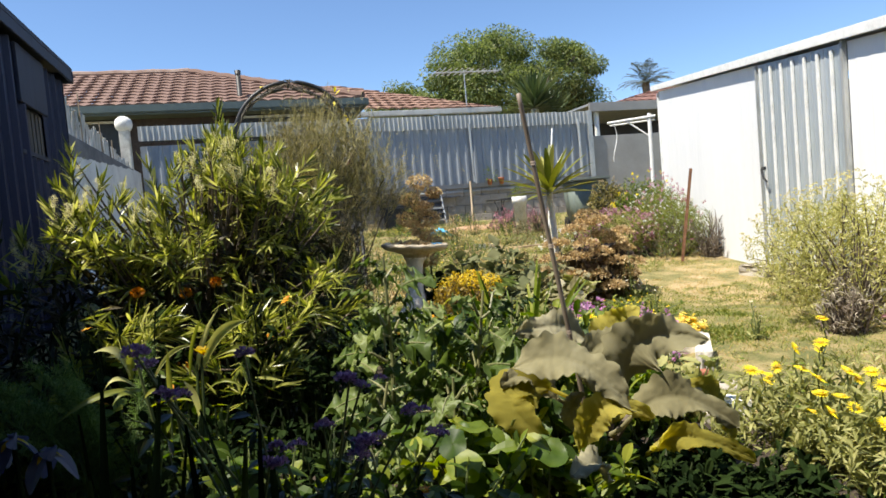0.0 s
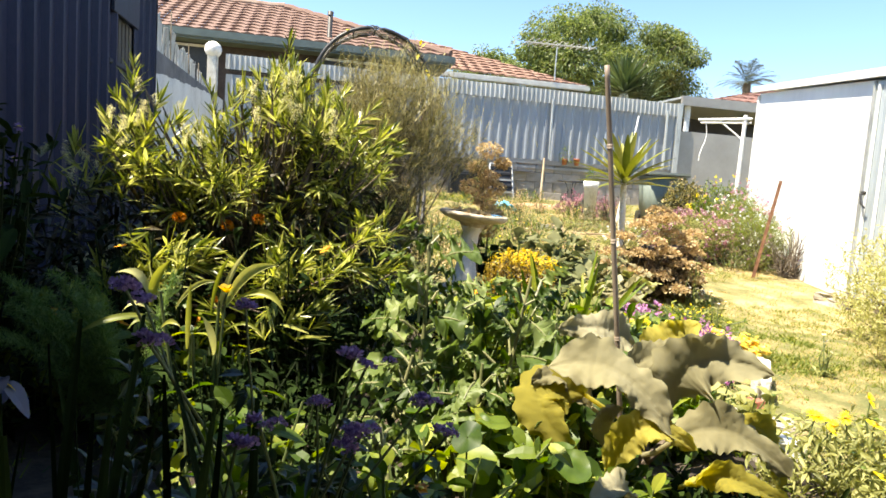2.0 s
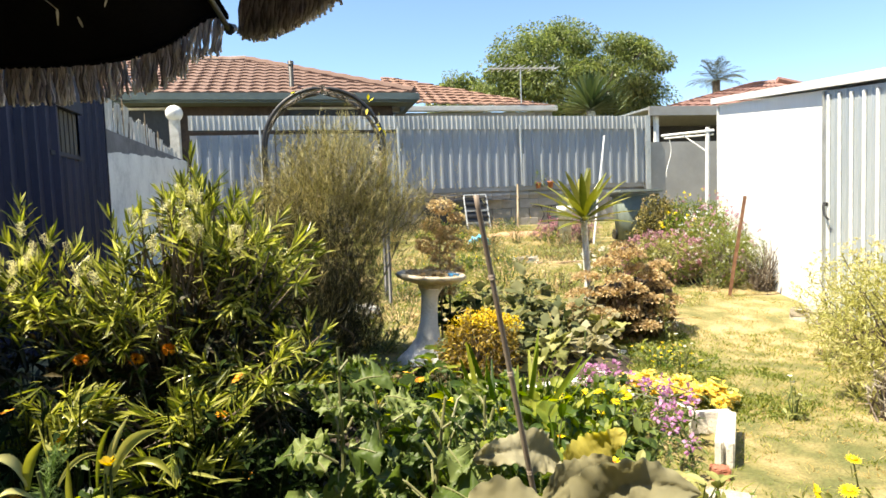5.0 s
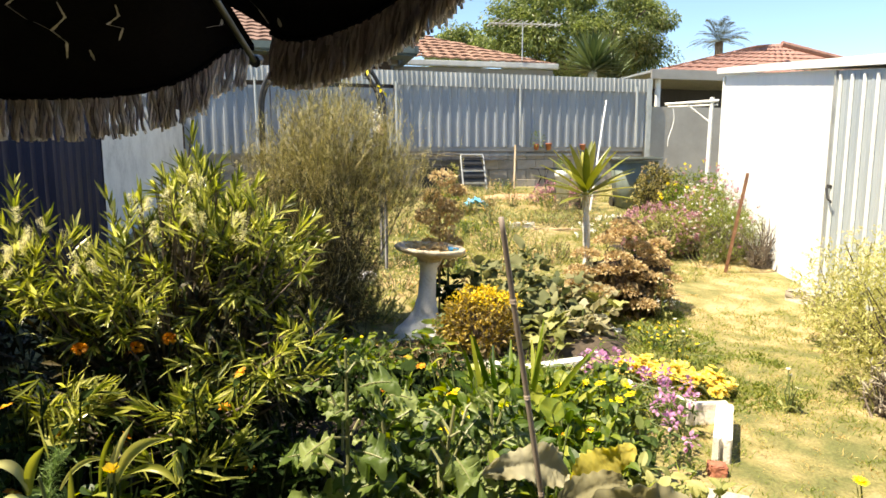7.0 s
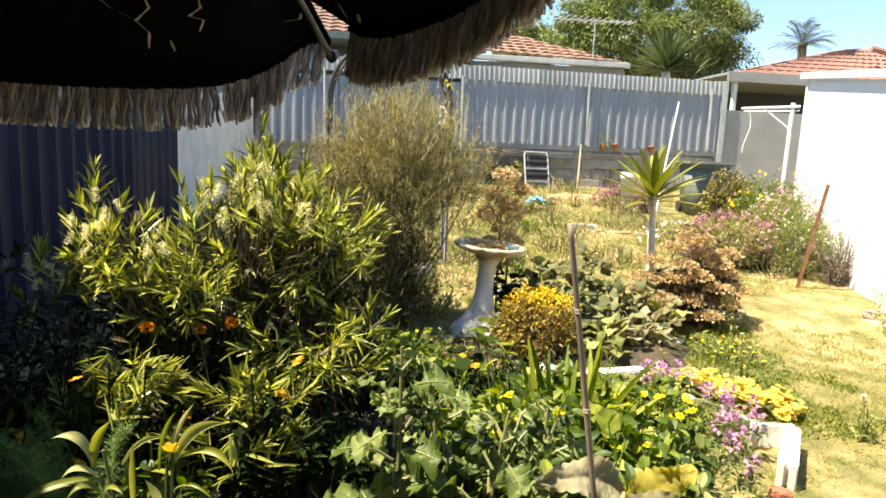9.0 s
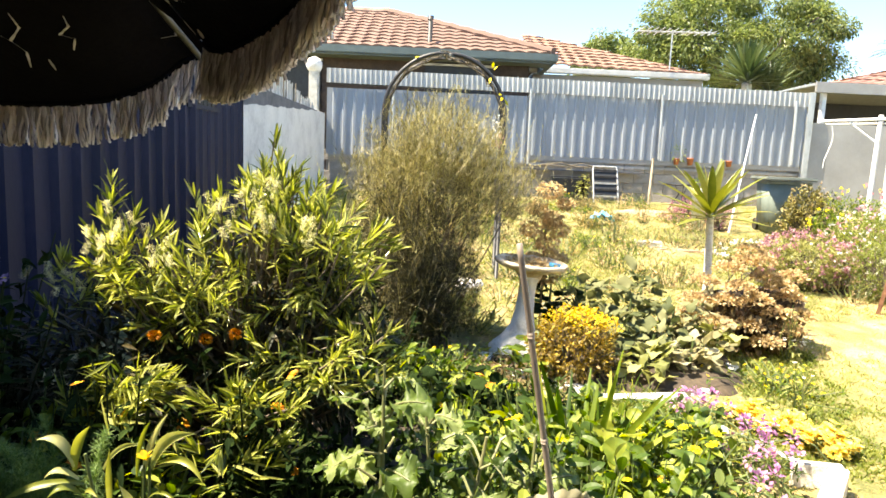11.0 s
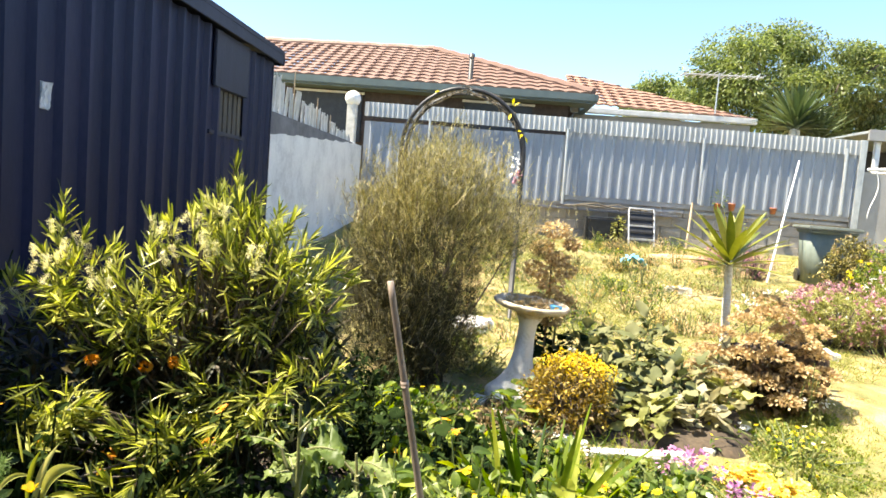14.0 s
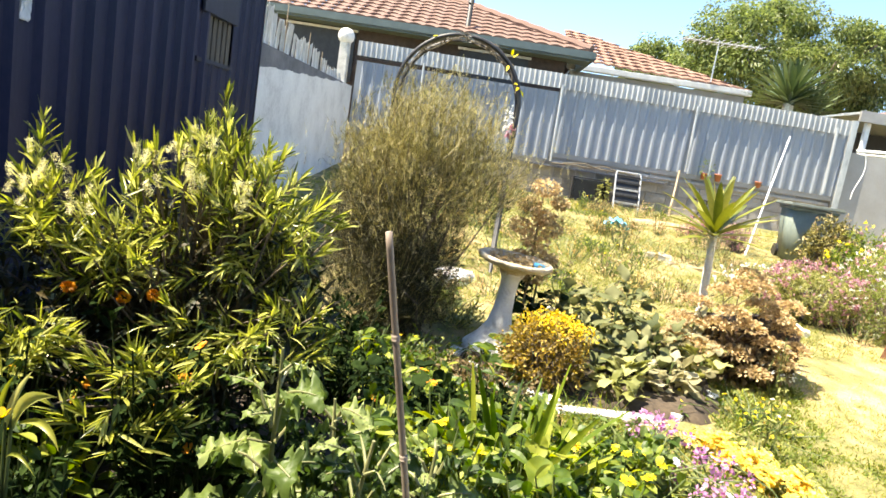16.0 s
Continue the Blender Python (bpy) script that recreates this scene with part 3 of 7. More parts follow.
def ball_points(n, c, rad, r=rng, inner=0.0, flat=False):
    u = unit(r.normal(size=(n, 3)))
    if flat:
        u[:, 2] = abs(u[:, 2])
    k = r.uniform(inner**3, 1, (n, 1)) ** (1 / 3)
    return np.asarray(c) + u * k * np.asarray(rad), u


def daisy_heads(p, radius, petals=12, face=(0, 0, 1), r=rng):
    """Rings of petals round points; a second call with specks makes the eyes."""
    p = np.asarray(p, float).reshape(-1, 3)
    n = len(p)
    nrm = unit(np.asarray(face, float) + r.normal(0, 0.35, (n, 3)))
    a = unit(np.cross(nrm, r.normal(size=(n, 3))))
    b = np.cross(nrm, a)
    th = np.linspace(0, 2 * np.pi, petals, endpoint=False)
    d = a[:, None] * np.cos(th)[None, :, None] + b[:, None] * np.sin(th)[None, :, None] + nrm[:, None] * 0.18
    rad = np.repeat(np.broadcast_to(np.asarray(radius, float), n), petals)
    return blades(np.repeat(p, petals, 0), d.reshape(-1, 3), rad, rad * 6.6 / petals, 0.1, 2, 0.1, 0.6, 0.62, 0.15, 3, r)


def domes(p, rad, r=rng):
    """Low hemispheres at points (flower eyes, buds)."""
    th, ph = np.linspace(0, 2 * np.pi, 9), np.array([0.02, 0.8, 1.5])
    v = np.stack([np.outer(np.sin(ph), np.cos(th)), np.outer(np.sin(ph), np.sin(th)), np.outer(np.cos(ph), np.ones(9)) * 0.6], -1)
    p = np.asarray(p, float).reshape(-1, 3)
    rad = np.broadcast_to(np.asarray(rad, float), len(p))
    return (p[:, None, None] + v[None] * rad[:, None, None, None]).reshape(-1, 3), grid_quads(3, 9, len(p))


def revolve(profile, sides=32, wobble=0.0, seed=1):
    """Quads of a turned shape from (radius, height) pairs."""
    pr = np.asarray(profile, float)
    th = np.linspace(0, 2 * np.pi, sides, endpoint=False)
    r = np.random.default_rng(seed)
    v = np.stack([pr[:, 0, None] * np.cos(th), pr[:, 0, None] * np.sin(th), np.repeat(pr[:, 1, None], sides, 1)], -1)
    v += r.normal(0, wobble, v.shape) if wobble else 0
    k = len(pr)
    i, j = np.meshgrid(np.arange(k - 1), np.arange(sides), indexing="ij")
    jn = (j + 1) % sides
    f = np.stack([i * sides + j, i * sides + jn, (i + 1) * sides + jn, (i + 1) * sides + j], -1).reshape(-1, 4)
    return v.reshape(-1, 3), f


def ribbed(width, height, pitch, depth, flat=0.55, thick=0.004, top=None):
    """A ribbed steel sheet in the x-z plane, ribs standing towards -y; top: a function of x for its upper edge."""
    n = max(1, round(width / pitch))
    x, y = [0.0], [0.0]
    for k in range(n):
        o = k * width / n
        q = width / n
        for a, h in ((flat, 0), (flat + 0.12, 1), (0.88, 1), (1.0, 0)):
            x.append(o + a * q)
            y.append(-depth * h)
    x, y = np.array(x), np.array(y)
    z1 = np.full(len(x), height) if top is None else np.array([top(a) for a in x])
    m = len(x)
    lo, hi = np.stack([x, y, 0 * x], 1), np.stack([x, y, z1], 1)
    bk = np.array([0, thick, 0])
    v = np.concatenate([lo, hi, lo + bk, hi + bk])
    a = np.arange(m - 1)
    f = [np.stack([a, a + 1, m + a + 1, m + a], 1), np.stack([2 * m + a + 1, 2 * m + a, 3 * m + a, 3 * m + a + 1], 1),
         np.stack([m + a, m + a + 1, 3 * m + a + 1, 3 * m + a], 1), np.stack([a + 1, a, 2 * m + a, 2 * m + a + 1], 1)]
    return v, np.concatenate(f)


def moved(vf, m):
    v, f = vf
    v = np.asarray(v, float).reshape(-1, 3)
    r = np.array(m)
    return v @ r[:3, :3].T + r[:3, 3], f


# ---- ground ----
def ground():
    ys = np.concatenate([np.linspace(-40, -4, 10), np.arange(-3, 16, 0.16), np.linspace(17, 60, 20), np.linspace(80, 900, 12)])
    xs = np.concatenate([np.linspace(-400, -12, 12), np.arange(-8, 12, 0.16), np.linspace(16, 400, 12)])
    gx, gy = np.meshgrid(xs, ys)
    z = ground_z(gy) + np.where((abs(gx) < 9) & (gy > -4) & (gy < 16), np.array([[noise.noise((a * 0.9, b * 0.9, 0)) * 0.022 + noise.noise((a * 3.1, b * 3.1, 4)) * 0.012 for a in xs] for b in ys]), 0)
    m, n, l, p = node_mat("dry_lawn")
    co = n.new("ShaderNodeTexCoord")
    layers = []
    for sc, det in ((0.9, 6), (5.0, 6), (70.0, 4)):
        t = n.new("ShaderNodeTexNoise")
        t.inputs["Scale"].default_value, t.inputs["Detail"].default_value = sc, det
        l.new(co.outputs["Object"], t.inputs["Vector"])
        layers.append(t)
    a = n.new("ShaderNodeMath")
    a.operation = "MULTIPLY_ADD"
    a.inputs[1].default_value = 0.55
    l.new(layers[1].outputs["Fac"], a.inputs[0])
    h = n.new("ShaderNodeMath")
    h.operation = "MULTIPLY"
    h.inputs[1].default_value = 0.45
    l.new(layers[0].outputs["Fac"], h.inputs[0])
    l.new(h.outputs[0], a.inputs[2])
    r = ramp(n, [(0.13, 0.135, 0.04), (0.25, 0.215, 0.08), (0.41, 0.31, 0.155), (0.5, 0.38, 0.22)], [0.4, 0.5, 0.59, 0.7])
    l.new(a.outputs[0], r.inputs[0])
    mx = n.new("ShaderNodeMix")
    mx.data_type, mx.blend_type = "RGBA", "MULTIPLY"
    mx.inputs["Factor"].default_value = 0.6
    r2 = ramp(n, [(0.45, 0.42, 0.35), (1, 1, 1)], [0.32, 0.62])
    l.new(layers[2].outputs["Fac"], r2.inputs[0])
    l.new(r.outputs[0], mx.inputs["A"])
    l.new(r2.outputs[0], mx.inputs["B"])
    l.new(mx.outputs["Result"], p.inputs["Base Color"])
    p.inputs["Roughness"].default_value = 0.95
    b = n.new("ShaderNodeBump")
    b.inputs["Strength"].default_value, b.inputs["Distance"].default_value = 0.7, 0.02
    l.new(layers[2].outputs["Fac"], b.inputs["Height"])
    l.new(b.outputs[0], p.inputs["Normal"])
    M["lawn"] = m
    ob = part("ground", (np.stack([gx, gy, z], -1).reshape(-1, 3), grid_quads(len(ys), len(xs))), "lawn", smooth=True)
    tagged(ob, "dry patchy lawn of straw and bare earth", "ground", kind="structure")


ground()


def soil_bed(name, cx, cy, rx, ry, seed, label):
    """A low mound of dark soil with an uneven rim."""
    r = np.random.default_rng(seed)
    th = np.linspace(0, 2 * np.pi, 49)[:-1]
    wob = 1 + 0.1 * np.sin(3 * th + seed) + 0.05 * r.normal(size=48)
    rings = []
    for k, h in ((1.0, -0.03), (0.93, 0.025), (0.75, 0.05), (0.5, 0.06), (0.2, 0.065), (0.02, 0.065)):
        x, y = cx + rx * k * wob * np.cos(th), cy + ry * k * wob * np.sin(th)
        rings.append(np.stack([x, y, ground_z(y) + h + r.normal(0, 0.006, 48)], 1))
    i, j = np.meshgrid(np.arange(5), np.arange(48), indexing="ij")
    jn = (j + 1) % 48
    f = np.stack([i * 48 + j, i * 48 + jn, (i + 1) * 48 + jn, (i + 1) * 48 + j], -1).reshape(-1, 4)
    ob = part(name, (np.concatenate(rings), f), "soil", smooth=True)
    tagged(ob, label, "soil", kind="structure")


soil_bed("garden_bed_soil_front", 0.15, 1.9, 1.75, 2.3, 3, "dark damp soil of the front flower bed")
soil_bed("garden_bed_soil_middle", 1.88, 4.72, 0.85, 0.5, 5, "dark soil of the middle bed edged with planks")
soil_bed("garden_bed_soil_back", 4.8, 7.4, 0.9, 0.7, 9, "dark soil of the bed beside the shed")


# ---- back fence and its retaining wall ----
FY = 13.37


def back_wall():
    core = part("wall_north", box(3.0, FY + 0.16, 0.9, 9.34, 0.14, 1.02), "mortar")
    tagged(core, "grey mortar-jointed retaining wall of concrete blocks", "wall", kind="structure")
    r = np.random.default_rng(4)
    bm = bmesh.new()
    bmesh.ops.create_cube(bm, size=1)
    bmesh.ops.scale(bm, vec=(0.394, 0.06, 0.194), verts=bm.verts)
    bmesh.ops.bevel(bm, geom=bm.edges, offset=0.006, segments=1, affect="EDGES")
    me = bm_mesh("block", bm)
    me.materials.append(M["block"])
    for row in range(5):
        for k in range(24):
            x = -1.62 + 0.2 * (row % 2) + 0.4 * k
            if x > 7.45:
                continue
            ob = new("block", me)
            ob.parent = core
            ob.location = (x, FY + 0.085 + r.normal(0, 0.003), 0.51 + 0.2 * row + 0.0)
            ob.rotation_euler = (0, 0, r.normal(0, 0.006))


def back_fence():
    f = thing("fence", (0, FY, 1.3), "grey ribbed steel fence on a block wall", "fence", kind="structure")
    r = np.random.default_rng(6)
    sheet = Soup().add(ribbed(0.776, 1.26, 0.194, 0.02)).mesh("sheet")
    sheet.materials.append(M["fence"])
    cap = Soup().add(ribbed(0.776, 0.27, 0.097, 0.015)).mesh("cap_sheet")
    cap.materials.append(M["fence_cap"])
    for k in range(12):
        x = -1.66 + 0.776 * k
        z = 1.33 if x < 1.9 else 1.47
        s = new("sheet", sheet)
        s.parent = f
        s.matrix_local = pose(x, 0.0 + 0.003 * (k % 2), z - 1.3, 0, r.normal(0, 0.25), 0)
        c = new("cap_sheet", cap)
        c.parent = f
        c.matrix_local = pose(x, -0.055 + 0.003 * (k % 2), 2.68 - 0.006 * k - 1.3, 0, r.normal(0, 0.2), 0)
    for x, r0 in ((-0.38, 0.022), (2.25, 0.024), (4.78, 0.024), (7.36, 0.028)):
        s = Soup().add(tube([(x + 0.02, -0.075, 0.0 if x < 2.3 else 0.2), (x, -0.075, 1.42)], r0, r0, 8))
        part("post", s, "post", f, "pale galvanised post")
    part("end_post", box(7.66, -0.03, 0.72, 0.12, 0.09, 1.75, 0.008), "post", f, "square grey end post")
    for z, h in ((0.01, 0.05), (1.38, 0.045)):
        part("rail", box(2.98, 0.035, z, 9.2, 0.035, h, 0.004), "panel_grey" if z < 1 else "dark_steel", f)
    part("base_board", box(4.75, 0.03, 0.13, 5.7, 0.04, 0.1, 0.004), "panel_grey", f, "grey board under the sheets")
    # dark strip standing in for the shade under the cap sheets
    part("shadow_channel", box(2.98, -0.03, 1.395, 9.2, 0.03, 0.035, 0.003), "dark_steel", f)


back_wall()
back_fence()


# ---- left side: dark shed and white wall ----
WX = -1.69


def dark_shed():
    s = thing("garden_shed_dark", (WX, 3.0, 0), "large dark navy corrugated iron shed in shade", "shed")
    y0 = -3.0
    sheet = Soup().add(moved(ribbed(0.96, 2.62, 0.24, 0.042, 0.62), pose(0, 0, 0, 0, 0, 90))).mesh("wall_sheet")
    sheet.materials.append(M["navy"])
    k = 0
    while y0 + 0.96 * k < 6.3:
        ob = new("wall_sheet", sheet)
        ob.parent = s
        ob.location = (0.003 * (k % 2), y0 + 0.96 * k - 3.0, 0.0)
        k += 1
    ya = y0 + 0.96 * k - 3.0
    # the last stretch, round the hatch opening
    part("wall_sheet", moved(ribbed(7.24 - 3.0 - ya, 1.72, 0.24, 0.022, 0.7), pose(0, ya, 0, 0, 0, 90)), "navy", s)
    part("wall_sheet", moved(ribbed(0.76, 2.62, 0.25, 0.03, 0.66), pose(0.002, 4.24, 0, 0, 0, 90)), "navy", s)
    part("corner_board", box(0.015, 4.985, 1.3, 0.05, 0.03, 2.62, 0.004), "navy_dark", s, "dark corner trim")
    part("hatch_backing", box(-0.05, 3.86, 1.92, 0.02, 0.8, 0.44), "navy_dark", s)
    hatch = part("hatch", box(0.0, 3.84, 1.70, 0.05, 0.84, 0.04, 0.004), "navy_dark", s, "open hatch with weathered slats")
    for i in range(7):
        part("slat", box(-0.02, 3.5 + 0.113 * i, 1.91, 0.014, 0.085, 0.4, 0.003), "slat", hatch)
    part("hatch_flap", box(0.035, 3.84, 2.36, 0.03, 0.8, 0.5, 0.005), "navy_dark", s, "propped dark hatch flap")
    part("paint_smear", rough_box(0.003, 0.06, 0.13, 2, 0.008, 77), "whitewash", s, "small smear of white paint").location = (0.035, 1.23, 1.62)
    # body behind the sheets, roof with an overhanging barge
    part("body", box(-2.02, -0.5, 1.3, 3.98, 11.0, 2.6), "navy_dark", s)
    bm = box(-2.03, -0.52, 2.75, 4.3, 11.22, 0.05, 0.004)
    bmesh.ops.rotate(bm, verts=bm.verts, cent=(0, 0, 2.75), matrix=Matrix.Rotation(radians(2), 3, "Y"))
    part("roof", bm, "navy_dark", s)
    part("fascia", box(0.1, -0.52, 2.68, 0.03, 11.22, 0.12, 0.004), "navy_dark", s, "dark eaves board")
    part("barge_board", box(-1.93, 5.105, 2.68, 4.1, 0.03, 0.14, 0.004), "navy_dark", s)


def unseen_wall():
    """An unseen wall added behind the viewer to keep sky light off the garden."""
    w = part("wall_south", box(2.2, -1.75, 1.4, 7.8, 0.2, 2.8, 0.01), "brick")
    tagged(w, "unseen plain dark brick wall, added to block sky light", "wall", kind="structure")


def white_wall():
    w = part("wall_west", box(WX - 0.1, 10.68, 1.05, 0.2, 5.36, 2.1, 0.01), "render_grey")
    tagged(w, "grey rendered boundary wall, whitewashed below its top", "wall", kind="structure")
    n = 60
    y = np.linspace(8.02, 13.33, n)
    r = np.random.default_rng(8)
    top = np.clip(1.84 + 0.055 * (y - 8.02) + 0.008 * np.sign(np.sin(y * 9)) + r.normal(0, 0.004, n), 0, 2.095)
    v = np.concatenate([np.stack([np.full(n, WX + dx), y, z], 1) for dx, z in ((0.006, np.full(n, 0.0)), (0.006, top), (-0.01, top))])
    a = np.arange(n - 1)
    f = np.concatenate([np.stack([a, a + 1, n + a + 1, n + a], 1), np.stack([n + a, n + a + 1, 2 * n + a + 1, 2 * n + a], 1)])
    part("whitewash", (v, f), "whitewash", w, "patchy whitewash with a ragged upper edge")
    # old corrugated sheet leftovers standing on the wall
    p = thing("roof_sheet_screen", (WX - 0.1, 8.1, 2.1), "row of broken weathered corrugated sheets standing on the wall", "screen")
    y = 0.0
    while y < 4.5:
        w = r.uniform(0.07, 0.2)
        h = (0.5 - 0.09 * y) * r.uniform(0.72, 1.08)
        bm = rough_box(0.008, w, h, 2, 0.003, int(y * 100))
        for v in bm.verts:
            if v.co.z > h * 0.8:
                v.co.z += v.co.y * r.uniform(-0.6, 0.6)
        part("sheet_strip", bm, "fibro", p).matrix_local = pose(r.normal(0, 0.012), y + w / 2, 0, r.normal(0, 2), r.normal(0, 3), 0)
        y += w + (r.uniform(0.02, 0.12) if r.uniform() < 0.35 else 0.004)
    for y, h in ((0.95, 0.62), (2.1, 0.45), (2.9, 0.3)):
        part("stick", Soup().add(tube([(0.06, y, -0.05), (0.05, y + 0.02, h)], 0.008, 0.006, 6)), "timber", p)
    g = thing("gate_post", (WX - 0.15, 13.02, 2.08), "white post with a round ball cap on the wall end", "post")
    part("shaft", box(0, 0, 0.38, 0.17, 0.17, 0.78, 0.012), "stone", g)
    bm = bmesh.new()
    bmesh.ops.create_uvsphere(bm, u_segments=24, v_segments=14, radius=0.15)
    bmesh.ops.translate(bm, verts=bm.verts, vec=(0, 0, 0.87))
    part("ball_cap", bm, "stone_white", g, "white painted ball", True)


dark_shed()
unseen_wall()
white_wall()


# ---- white zinc shed on the right ----
SX, SY = np.array([4.775, 5.2]), np.array([0.3227, 0.9465])
STURN = math.degrees(math.atan2(SY[1], SY[0]))


def zinc_shed():
    """x runs along the wall from the door's far edge, y away from the garden (to the right)."""
    s = thing("garden_shed", (SX[0], SX[1], 0.0), "white zinc garden shed with a closed ribbed door", "shed", turn=STURN)
    s.matrix_world = pose(SX[0], SX[1], 0, 0, 0, STURN)
    top = lambda a: 2.0 + 0.103 * a  # noqa: E731

    # here the garden lies towards +y of the wall, so sheets are turned half round
    def wall(x0, x1, name, mat, pitch, depth, off, low=0.0, high=0.0, flat=0.5):
        vf = ribbed(x1 - x0, 2, pitch, depth, flat, top=lambda q: top(x1 - q) + high - low)
        return part(name, moved(vf, pose(x1, off, low, 0, 0, 180)), mat, s)

    wall(0.03, 3.1, "wall", "shed", 0.17, 0.0014, 0.0, 0.02)
    wall(-3.4, -1.4, "wall", "shed", 0.17, 0.0014, 0.0, 0.0)
    door = wall(-1.36, -0.01, "door", "shed_door", 0.19, 0.006, 0.02, 0.12, -0.01, 0.76)
    for k in range(7):
        x = -0.09 - 0.193 * k
        part("door_rib", box(x, 0.033, 0.12 + (top(x) - 0.16) / 2, 0.026, 0.024, top(x) - 0.16, 0.005), "white_metal", door)
    tagged(door, "grey ribbed zinc sliding door, closed")
    part("door_stile", box(0.005, 0.02, 1.06, 0.03, 0.04, 1.86, 0.004), "post", s)
    part("door_stile", box(-1.38, 0.02, 0.99, 0.03, 0.04, 1.76, 0.004), "post", s)
    h = Soup().add(tube([(-0.09, 0.045, 1.03), (-0.09, 0.075, 1.02), (-0.13, 0.08, 0.94), (-0.16, 0.06, 0.9)], 0.011, 0.009, 8))
    part("handle", h, "dark_steel", door, "dark bent door handle")
    part("latch", box(-0.07, 0.045, 1.03, 0.07, 0.02, 0.03, 0.004), "dark_steel", door)
    part("gable_wall", box(3.1, -1.4, 1.1, 0.01, 2.8, 2.3), "shed", s)
    part("gable_wall", box(-3.4, -1.4, 0.8, 0.01, 2.8, 1.6), "shed", s)
    part("back_wall", box(-0.15, -2.8, 1.0, 6.5, 0.01, 2.0), "shed", s)
    part("corner_trim", box(3.09, 0.01, 1.15, 0.05, 0.03, 2.28, 0.004), "white_metal", s)
    n = math.atan(0.103)
    bm = box(0, 0, 0, 6.75, 2.88, 0.035, 0.003)
    bmesh.ops.transform(bm, matrix=Matrix.Translation((-0.12, -1.4, 2.06)) @ Matrix.Rotation(-n, 4, "Y"), verts=bm.verts)
    part("roof", bm, "white_metal", s)
    bm = box(0, 0, 0, 6.75, 0.025, 0.075, 0.004)
    bmesh.ops.transform(bm, matrix=Matrix.Translation((-0.12, 0.055, 2.04)) @ Matrix.Rotation(-n, 4, "Y"), verts=bm.verts)
    part("gutter", bm, "white_metal", s, "white roof edge")
    st = rough_box(0.35, 0.25, 0.12, 2, 0.008, 4)
    ob = part("stepping_stone", st, "paver")
    tagged(ob, "pale stone slab at the shed door", "stone")
    ob.matrix_world = pose(4.62, 5.15, 0.02, 0, 3, 20)


zinc_shed()


# ---- beyond the fence ----
def tiled_roof(name, corners, material, parent, step=0.3, lap=0.33):
    """Rows of tiles with rolls over a sloping face: corners are eave left, eave right, ridge right, ridge left."""
    a, b, c, d = (np.array(q, float) for q in corners)
    rise = np.linalg.norm((d + c) / 2 - (a + b) / 2)
    nrm = unit(np.cross(b - a, d - a))
    rows = max(2, int(rise / lap))
    s = Soup()
    for k in range(rows):
        t0, t1 = k / rows, min(1, (k + 1.12) / rows)
        l0, r0, l1, r1 = a + (d - a) * t0, b + (c - b) * t0, a + (d - a) * t1, b + (c - b) * t1
        w = np.linalg.norm(r0 - l0)
        m = max(3, int(w / step * 6))
        u = np.linspace(0, 1, m)
        roll = 0.04 * abs(np.sin(np.pi * u * w / step)) ** 0.7
        lo = l0 + (r0 - l0) * u[:, None] + nrm * (roll + 0.05)[:, None]
        hi = l1 + (r1 - l1) * u[:, None] + nrm * (roll + 0.012)[:, None]
        und = lo - nrm * 0.045
        v = np.concatenate([und, lo, hi])
        q = np.arange(m - 1)
        f = np.concatenate([np.stack([q, q + 1, m + q + 1, m + q], 1), np.stack([m + q, m + q + 1, 2 * m + q + 1, 2 * m + q], 1)])
        s.add((v, f))
    ob = part(name, s, material, parent)
    return ob


